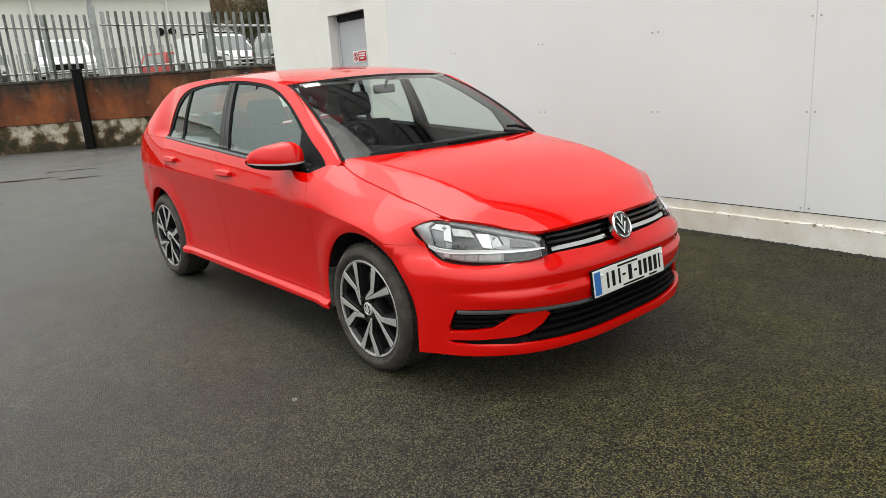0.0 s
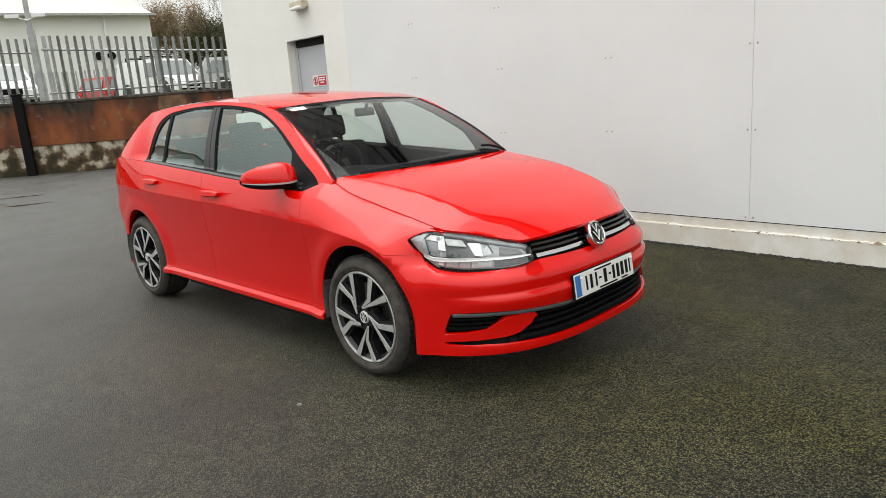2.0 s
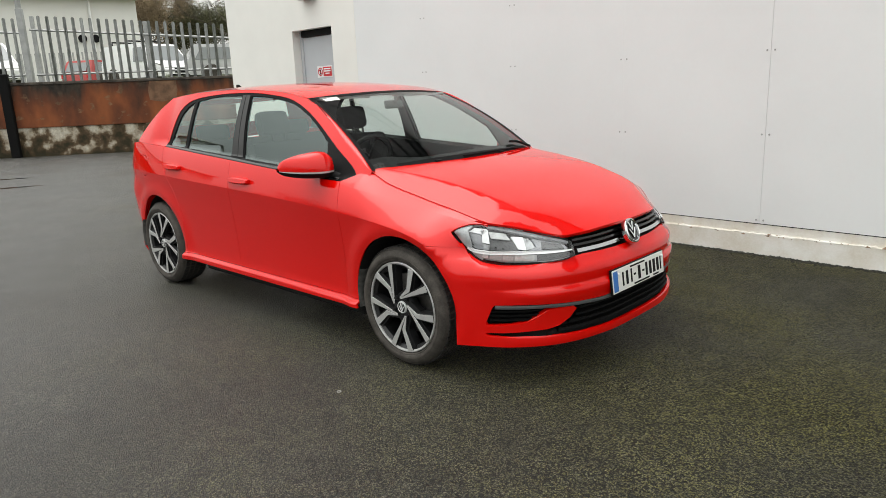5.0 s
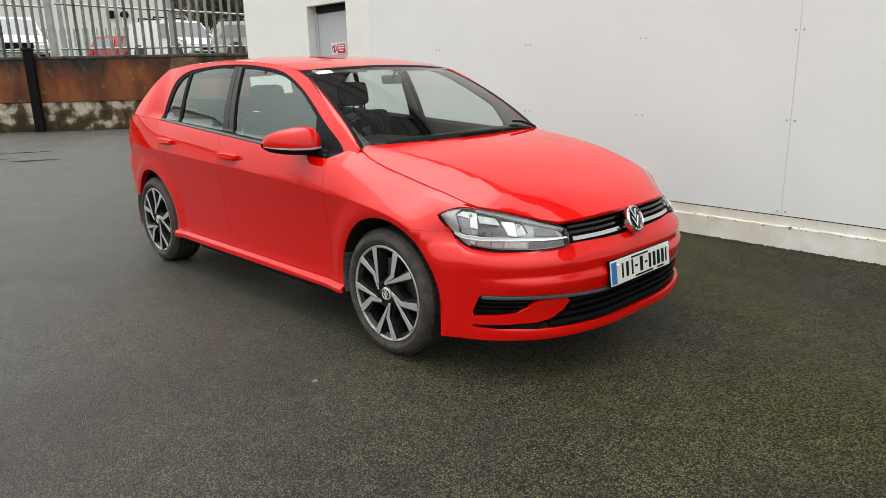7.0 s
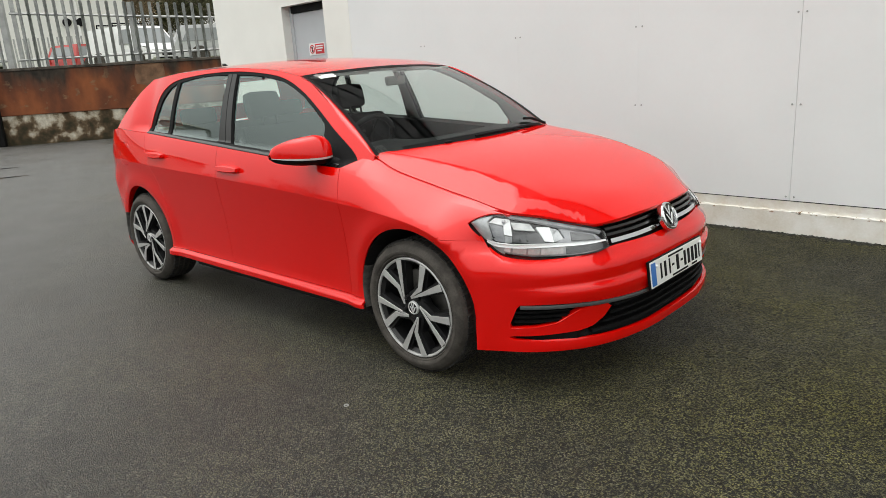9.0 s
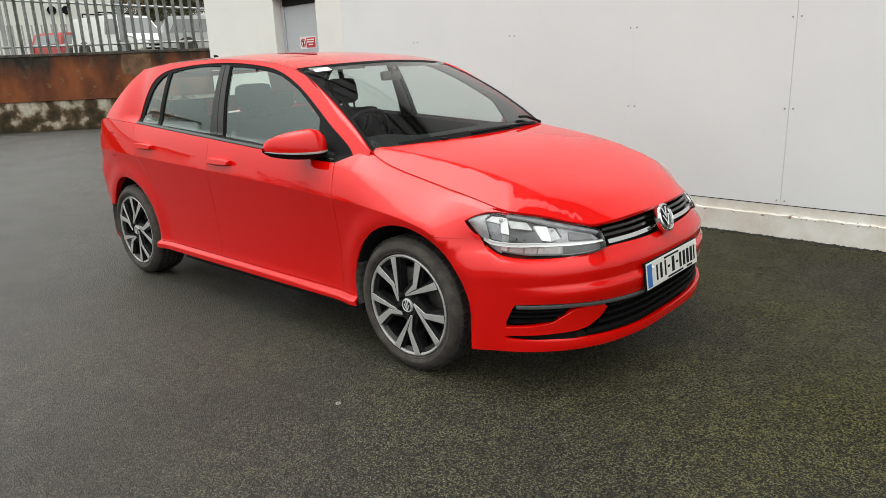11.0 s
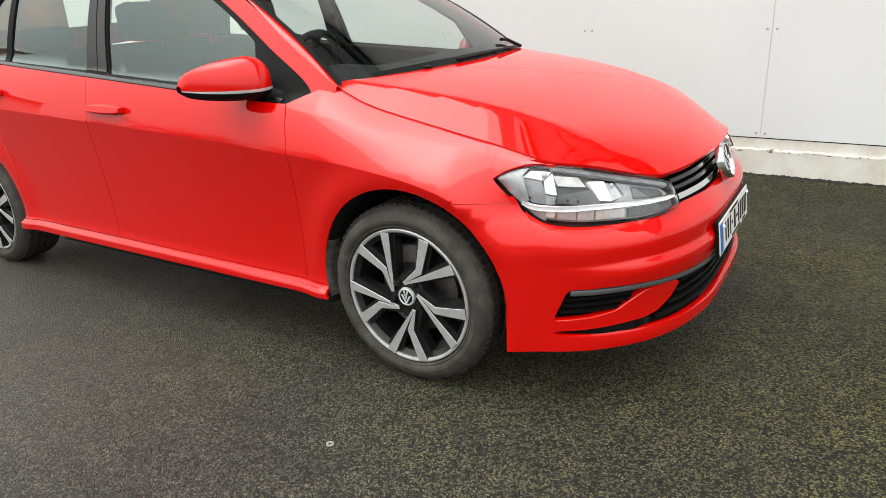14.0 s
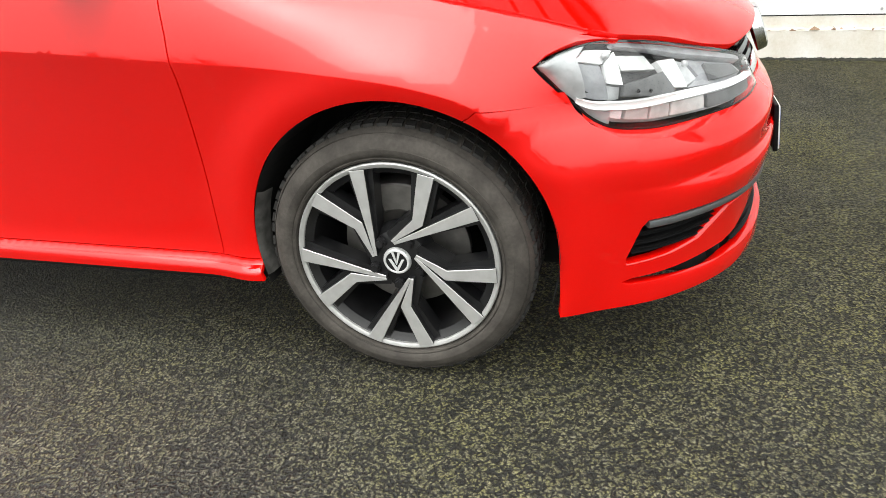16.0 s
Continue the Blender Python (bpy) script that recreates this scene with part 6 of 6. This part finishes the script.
pale_me = pale_mesh(1.0)
u = -9.0
while u < 11:
    if not 0.36 < u < 0.78 and abs(u + 0.8) > 0.09 and abs(u - 3.55) > 0.09:
        ob = new("pale", pale_me)
        ob.matrix_world = AT @ pose(u, 0.15, 1.93) @ Matrix.Diagonal((1.15, 1, FENCE_TOP(u) - 1.93, 1))
        ob.parent = fence
    u += 0.2075
for u0, u1 in ((-9, 0.45), (0.7, 3.55), (3.55, 11)):
    for k, d in ((0.42, 0.36), (0, -1.55)):
        bm = bmesh.new()
        za, zb = FENCE_TOP(u0 + 0.01) - d if d > 0 else 2.12, FENCE_TOP(u1 - 0.01) - d if d > 0 else 2.12
        tube(bm, [AT @ Vector((u0, 0.18, za)), AT @ Vector((u1, 0.18, zb))], 0.030, 4)
        part("rail", bm, GALV, fence)
for u0, w, h in ((-0.8, 0.05, 0.0), (3.55, 0.05, 0.0), (7.2, 0.05, 0), (-4.5, 0.05, 0), (0.78, 0.045, 0.0)):
    bm = bmesh.new()
    box(bm, u0 - w, u0 + w, 0.18, 0.26, 1.6, FENCE_TOP(u0) - 0.02, 0.004, m=AT)
    part("post", bm, GALV, fence)
pole = empty("camera_pole", "tall galvanised pole with two small security cameras", "pole")
bm = bmesh.new()
box(bm, 0.46, 0.61, 0.08, 0.24, 1.9, 3.78, 0.02, m=AT)
part("pole_base", bm, GALV, pole)
bm = bmesh.new()
tube(bm, [AT @ Vector((0.53, 0.16, 3.7)), AT @ Vector((0.53, 0.16, 6.4))], 0.07, 12, 0.06)
part("pole_shaft", bm, GALV, pole, smooth=True)
for q in (-1, 1):
    bm = bmesh.new()
    tube(bm, [AT @ Vector((0.53, 0.1, 4.0)), AT @ Vector((0.53 + q * 0.28, 0.0, 4.07))], 0.02, 6)
    box(bm, 0.53 + q * 0.32 - 0.16, 0.53 + q * 0.32 + 0.16, -0.06, 0.04, 4.05, 4.14, 0.01, m=AT)
    part("security_camera", bm, SIGN_WHITE, pole)
post = empty("bollard_post", "black square post standing against the retaining wall", "post")
bm = bmesh.new()
box(bm, -0.13, 0.10, -0.20, -0.05, 0, 2.12, 0.03, m=AT)
part("shaft", bm, INK, post)
bm = bmesh.new()
box(bm, -0.14, 0.11, -0.21, -0.04, 2.08, 2.15, 0.02, m=AT)
part("cap", bm, BLACK, post)


def far_vehicle(name, label, u, v, turn, length, width, height, paint, van=False, rear_red=False):
    """A parked vehicle seen through the fence: body with bonnet and cabin, glass, lamps, wheels."""
    at = AT @ pose(u, v, 1.88, 0, 0, turn)
    thing = empty(name, label, "car" if not van else "van", group="vehicles parked behind the fence")
    h1, L, W = height * (0.55 if not van else 0.52), length, width / 2
    hood_x, scr = (0.5 * L - (0.22 if van else 0.27) * L), (0.07 if van else 0.12) * L
    prof = [(0.5 * L, 0.28), (0.5 * L, h1 * 0.72), (0.47 * L, h1 * 0.86), (hood_x, h1 * 1.05), (hood_x - scr * 1.6, height * 0.97), (hood_x - scr * 1.6 - 0.3, height), (-0.42 * L if not van else -0.47 * L, height * 0.98), (-0.49 * L, h1 * 1.02), (-0.5 * L, 0.3)]
    bm = bmesh.new()
    prism(bm, prof, -W, W)
    bmesh.ops.bevel(bm, geom=[e for e in bm.edges], offset=0.05, segments=2, affect="EDGES")
    for vert in bm.verts:
        if vert.co.z > h1:
            vert.co.y *= 1 - 0.16 * (vert.co.z - h1) / (height - h1)
    bmesh.ops.transform(bm, matrix=at, verts=bm.verts)
    part("body", bm, paint, thing, smooth=True)
    def quad(nm, pts, mat):
        bm = bmesh.new()
        vs = [bm.verts.new(at @ Vector(p)) for p in pts]
        f = bm.faces.new(vs)
        r = bmesh.ops.extrude_face_region(bm, geom=[f])
        nn = f.normal if f.normal.length else Vector((0, 0, 1))
        bm.normal_update()
        bmesh.ops.translate(bm, vec=f.normal * 0.012, verts=[g for g in r["geom"] if isinstance(g, bmesh.types.BMVert)])
        bmesh.ops.recalc_face_normals(bm, faces=bm.faces)
        part(nm, bm, mat, thing)
    a, b = Vector((hood_x, h1 * 1.05)), Vector((hood_x - scr * 1.6, height * 0.97))
    n = Vector((b.y - a.y, a.x - b.x)).normalized() * 0.012
    e = lambda t: a + (b - a) * t + n
    quad("windscreen", [(e(0.06).x, -W * 0.9, e(0.06).y), (e(0.06).x, W * 0.9, e(0.06).y), (e(0.9).x, W * 0.76, e(0.9).y), (e(0.9).x, -W * 0.76, e(0.9).y)], CAR_GLASS)
    for q in (-1, 1):
        yy = lambda z: q * (W * (1 - 0.16 * (z - h1) / (height - h1)) + 0.008)
        z0, z1 = h1 * 1.08, height * 0.9
        for x0, x1, x2, x3 in ([(hood_x - 0.25, hood_x - 0.95, hood_x - 1.0, hood_x - scr * 1.6 - 0.05)] if van else [(hood_x - 0.2, hood_x - 1.05, hood_x - 1.05, hood_x - scr * 1.5), (hood_x - 1.12, -0.43 * L, -0.37 * L, hood_x - 1.12)]):
            quad("side_window", [(x0, yy(z0), z0), (x1, yy(z0), z0), (x2, yy(z1), z1), (x3, yy(z1), z1)], CAR_GLASS)
        quad("headlight", [(0.485 * L, q * W * 0.55, h1 * 0.66), (0.485 * L + 0.01, q * W * 0.95, h1 * 0.68), (0.478 * L, q * W * 0.95, h1 * 0.84), (0.478 * L, q * W * 0.55, h1 * 0.80)], CHROME)
        quad("tail_light", [(-0.503 * L, q * W * 0.7, h1 * 0.7), (-0.503 * L, q * W * 0.96, h1 * 0.7), (-0.497 * L, q * W * 0.96, h1 * 0.98), (-0.497 * L, q * W * 0.7, h1 * 0.98)], TAIL_RED)
        for ax in (0.31 * L, -0.30 * L):
            bm = bmesh.new()
            lathe(bm, [(0.001, -0.09), (0.2, -0.1), (0.22, -0.12), (0.32, -0.11), (0.34, -0.06), (0.34, 0.1)], 24)
            bmesh.ops.transform(bm, matrix=at @ pose(ax, q * (W - 0.06), 0.34, 0, 0, 0 if q < 0 else 180), verts=bm.verts)
            part("wheel", bm, RUBBER, thing, smooth=True)
    quad("grille", [(0.503 * L, -W * 0.5, h1 * 0.5), (0.503 * L, W * 0.5, h1 * 0.5), (0.503 * L, W * 0.5, h1 * 0.72), (0.503 * L, -W * 0.5, h1 * 0.72)], BLACK)
    quad("bumper", [(0.506 * L, -W * 0.8, 0.34), (0.506 * L, W * 0.8, 0.34), (0.506 * L, W * 0.8, h1 * 0.36), (0.506 * L, -W * 0.8, h1 * 0.36)], BLACK)
    if rear_red:
        quad("rear_window", [(-0.492 * L, -W * 0.7, h1 * 1.1), (-0.492 * L, W * 0.7, h1 * 1.1), (-0.44 * L, W * 0.62, height * 0.9), (-0.44 * L, -W * 0.62, height * 0.9)], CAR_GLASS)
    if van:
        for x0 in (-0.3, -1.3):
            bm = bmesh.new()
            tube(bm, [at @ Vector((x0, -W * 0.8, height)), at @ Vector((x0, -W * 0.8, height + 0.12)), at @ Vector((x0, W * 0.8, height + 0.12)), at @ Vector((x0, W * 0.8, height))], 0.03, 6)
            part("roof_rack_bar", bm, BLACK, thing)
    return thing


far_vehicle("parked_car", "white sport utility car parked behind the fence", -3.3, 6.6, -62, 4.3, 1.8, 1.6, WHITE_CAR)
far_vehicle("parked_van", "white panel van with a roof rack parked behind the fence", 1.8, 8.4, -44, 4.0, 1.66, 1.52, WHITE_CAR, van=True)
far_vehicle("parked_car", "small red hatchback parked behind the fence", -1.15, 13.3, 62, 3.5, 1.6, 1.22, CAR_RED, rear_red=True)
far_vehicle("parked_car", "silver saloon car parked behind the fence", 5.2, 8.5, 15, 4.4, 1.75, 1.42, SILVER_CAR)
far_vehicle("parked_car", "white hatchback parked behind the fence", -6.6, 6.2, -80, 4.2, 1.75, 1.5, WHITE_CAR)

# long pale industrial shed, standing askew to the fence
SHT = AT @ Matrix.Translation((-1.1, 20, 0)) @ pose(0, 0, 0, 0, 0, 25) @ Matrix.Translation((1.75, -20, 0))
shed = empty("industrial_shed", "long pale clad industrial shed with a shallow roof", "building")
bm = bmesh.new()
box(bm, -40, -1.75, 20, 40, 1.5, 6.55, m=SHT)
part("shed_wall", bm, ROOF_SHEET, shed)
bm = bmesh.new()
vs = [bm.verts.new(SHT @ Vector(p)) for p in ((-40, 19.6, 6.5), (-1.55, 19.6, 6.5), (-1.55, 30, 9.3), (-40, 30, 9.3), (-1.55, 40.4, 6.5), (-40, 40.4, 6.5))]
bm.faces.new((vs[0], vs[1], vs[2], vs[3])), bm.faces.new((vs[3], vs[2], vs[4], vs[5])), bm.faces.new((vs[1], vs[4], vs[2]))
part("shed_roof", bm, ROOF_CREAM, shed, "cream sheet roof")
bm = bmesh.new()
box(bm, -40, -1.5, 19.45, 19.6, 6.44, 6.56, m=SHT)
part("gutter", bm, GALV, shed)
for u0 in (-4.0, -10.2, -16.3):
    bm = bmesh.new()
    tube(bm, [SHT @ Vector((u0, 19.9, 6.45)), SHT @ Vector((u0, 19.9, 1.9))], 0.06, 8)
    part("downpipe", bm, SIGN_WHITE, shed)
back_fence = empty("mesh_fence", "far grey steel fence behind the parked vehicles", "fence")
bm = bmesh.new()
for k in range(120):
    box(bm, -14 + k * 0.2, -14 + k * 0.2 + 0.07, 15.0, 15.02, 1.8, 3.6, m=AT)
tagged(part("pales", bm, GALV, back_fence), kind="stuff")


def bush(name, label, u, v, radius, height, leaf, n, seed, bare=False):
    """A tree: tapered trunk, forked limbs, and a crown of many small clumps or twigs."""
    rng = random.Random(seed)
    thing = empty(name, label, "tree", group="trees behind the fence")
    base = AT @ Vector((u, v, 1.85))
    bm = bmesh.new()
    tube(bm, [base, base + Vector((0.1, 0.05, height * 0.3)), base + Vector((0.0, 0.1, height * 0.62))], 0.16, 8, 0.05)
    ends = []
    def grow(p, d, ln, r, depth):
        q = p + d * ln
        tube(bm, [p, (p + q) / 2 + Vector((rng.uniform(-1, 1), rng.uniform(-1, 1), 0)) * ln * 0.06, q], r, 4, r * 0.55)
        ends.append(q)
        if depth:
            for _ in range(3):
                nd = (d + Vector((rng.uniform(-0.8, 0.8), rng.uniform(-0.8, 0.8), rng.uniform(-0.1, 0.7)))).normalized()
                grow(q, nd, ln * rng.uniform(0.55, 0.8), r * 0.55, depth - 1)
    for k in range(5 if bare else 7):
        a = 2 * math.pi * k / 7 + rng.random()
        grow(base + Vector((0, 0, height * rng.uniform(0.25, 0.55))), Vector((math.cos(a) * 0.7, math.sin(a) * 0.7, rng.uniform(0.4, 1.0))).normalized(), height * 0.2, 0.035 if bare else 0.05, 5 if bare else 2)
    part("trunk", bm, BARK, thing)
    if not bare:
        verts, faces = [], []
        for _ in range(n):
            e = rng.choice(ends)
            c = e + Vector((rng.gauss(0, radius * 0.21), rng.gauss(0, radius * 0.21), rng.gauss(0, height * 0.08)))
            if c.z < base.z + 0.3:
                continue
            s = rng.uniform(0.02, 0.06)
            ax = Vector((rng.uniform(-1, 1), rng.uniform(-1, 1), rng.uniform(-1, 1))).normalized()
            o = ax.orthogonal().normalized()
            w = ax.cross(o)
            k = len(verts)
            verts += [c - o * s, c + w * s * 0.5, c + o * s, c - w * s * 0.5]
            faces.append((k, k + 1, k + 2, k + 3))
        ob = mesh_object("crown", verts, faces, leaf, thing, smooth=False)
    return thing


bush("evergreen_tree", "dense dark evergreen tree beyond the parked vehicles", 1.5, 24, 1.4, 5.4, LEAF, 48000, 3)
bush("brown_shrub", "tall brown winter shrub beside the shed", -0.2, 23, 1.2, 5.8, TWIG, 34000, 5)
bush("bare_tree", "leafless winter tree with fine branches", 3.5, 21, 2.2, 6.4, TWIG, 0, 8, bare=True)
bush("bare_tree", "leafless winter tree with fine branches", 5.6, 22, 2.2, 6.8, TWIG, 0, 11, bare=True)
bush("evergreen_tree", "dark evergreen tree behind the silver car", 7.5, 29, 2.4, 3.6, LEAF, 3000, 12)

# ---- fittings on the white building ----
lamp_unit = empty("bulkhead_light", "aged cream bulkhead light over the door", "light fitting")
bm = bmesh.new()
box(bm, -5.44, -5.13, -0.10, -0.002, 2.575, 2.665, 0.012, m=SK)
part("lamp_body", bm, CREAM, lamp_unit)
bm = bmesh.new()
box(bm, -5.42, -5.15, -0.115, -0.03, 2.56, 2.60, 0.015, m=SK)
part("diffuser", bm, SIGN_WHITE, lamp_unit)
sign = empty("door_sign", "small white sign with a red panel on the grey door", "sign")
bm = bmesh.new()
box(bm, -5.405, -5.065, 0.125, 0.129, 1.575, 1.725, m=SK)
part("sign_board", bm, SIGN_WHITE, sign)
bm = bmesh.new()
box(bm, -5.265, -5.08, 0.121, 0.125, 1.59, 1.71, m=SK)
part("red_panel", bm, SIGN_RED, sign)
for zz, w in ((1.685, 0.15), (1.657, 0.15), (1.625, 0.09)):
    bm = bmesh.new()
    box(bm, -5.172 - w / 2, -5.172 + w / 2, 0.118, 0.121, zz - 0.008, zz + 0.008, m=SK)
    part("text_bar", bm, SIGN_WHITE, sign)
bm = bmesh.new()
lathe(bm, [(0.042, 0.0), (0.042, -0.003), (0.054, -0.003), (0.054, 0.0)], 32)
bmesh.ops.transform(bm, matrix=SK @ pose(-5.335, 0.1245, 1.65), verts=bm.verts)
part("prohibition_ring", bm, SIGN_RED, sign)
bm = bmesh.new()
box(bm, -0.05, 0.05, -0.003, 0.0, -0.006, 0.006, m=SK @ pose(-5.335, 0.1245, 1.65, 0, 45, 0))
part("slash", bm, SIGN_RED, sign)
bm = bmesh.new()
box(bm, -0.012, 0.012, -0.002, 0.0, -0.035, 0.03, 0.0, m=SK @ pose(-5.335, 0.1245, 1.65))
part("symbol_bar", bm, INK, sign)

# a steel washer lying on the asphalt
bm = bmesh.new()
lathe(bm, [(0.006, 0.0005), (0.006, 0.003), (0.0115, 0.003), (0.0115, 0.0005)], 20, axis="z")
bmesh.ops.transform(bm, matrix=pose(-0.022, -1.268, 0.001), verts=bm.verts)
tagged(part("washer", bm, GALV, None), "small grey steel washer lying on the asphalt", "washer")


# ---- trees closing the yard behind the camera, mirrored in glass and paint ----
def tree_line(name, label, x0, x1, y, height, seed, count):
    rng = random.Random(seed)
    verts, faces = [], []
    thing = empty(name, label, "trees", kind="stuff")
    bm = bmesh.new()
    x = x0
    while x < x1:
        h = height * rng.uniform(0.7, 1.15)
        base = Vector((x, y + rng.uniform(-2, 2), 0))
        tube(bm, [base, base + Vector((rng.uniform(-0.3, 0.3), 0, h * 0.45)), base + Vector((rng.uniform(-0.6, 0.6), 0, h * 0.9))], 0.16, 5, 0.03)
        for _ in range(24):
            a, z = rng.uniform(0, 6.28), h * rng.uniform(0.3, 0.85)
            p = base + Vector((0, 0, z))
            q = p + Vector((math.cos(a) * h * 0.22, math.sin(a) * h * 0.22, h * rng.uniform(0.08, 0.22)))
            tube(bm, [p, q], 0.05, 3, 0.012)
            for _ in range(6):
                tube(bm, [p.lerp(q, rng.uniform(0.4, 0.9)), q + Vector((rng.gauss(0, 0.6), rng.gauss(0, 0.6), rng.uniform(0, 0.9)))], 0.02, 3, 0.006)
        for _ in range(count):
            c = base + Vector((rng.gauss(0, 1.1), rng.gauss(0, 0.8), abs(rng.gauss(0, h * 0.24))))
            s = rng.uniform(0.10, 0.24)
            ax = Vector((rng.uniform(-1, 1), rng.uniform(-1, 1), rng.uniform(-1, 1))).normalized()
            o = ax.orthogonal().normalized()
            w = ax.cross(o)
            k = len(verts)
            verts += [c - o * s, c + w * s * 0.6, c + o * s, c - w * s * 0.6]
            faces.append((k, k + 1, k + 2, k + 3))
        x += rng.uniform(1.6, 2.6)
    part("branches", bm, BARK, thing)
    mesh_object("foliage", verts, faces, LEAF, thing, smooth=False)
    return thing


tree_line("hedgerow", "dark winter hedgerow with bare trees round the yard", -44, 34, -25, 5.0, 21, 170)

# hazy hill beyond the hedgerow
hill_v, hill_f = [], []
for i in range(61):
    x = -260 + 9 * i
    h = 13 + 5 * math.sin(x * 0.021 + 1) + 2.2 * math.sin(x * 0.067)
    hill_v += [(x, -120, -0.5), (x, -150, h * 0.75), (x, -190, h)]
for i in range(60):
    for k in range(2):
        hill_f.append((3 * i + k, 3 * i + 3 + k, 3 * i + 4 + k, 3 * i + 1 + k))
tagged(mesh_object("backdrop", hill_v, hill_f, HILL, None), "hazy green hillside beyond the yard", "hill", kind="structure")

# round black extractor cowls on the shed wall
for u0 in (-4.5, -3.9):
    bm = bmesh.new()
    lathe(bm, [(0.001, -0.16), (0.17, -0.16), (0.2, -0.12), (0.2, 0.0)], 24)
    bmesh.ops.transform(bm, matrix=SHT @ pose(u0, 19.99, 4.5), verts=bm.verts)
    part("extractor_cowl", bm, BLACK, shed, "round black extractor cowl", smooth=True)
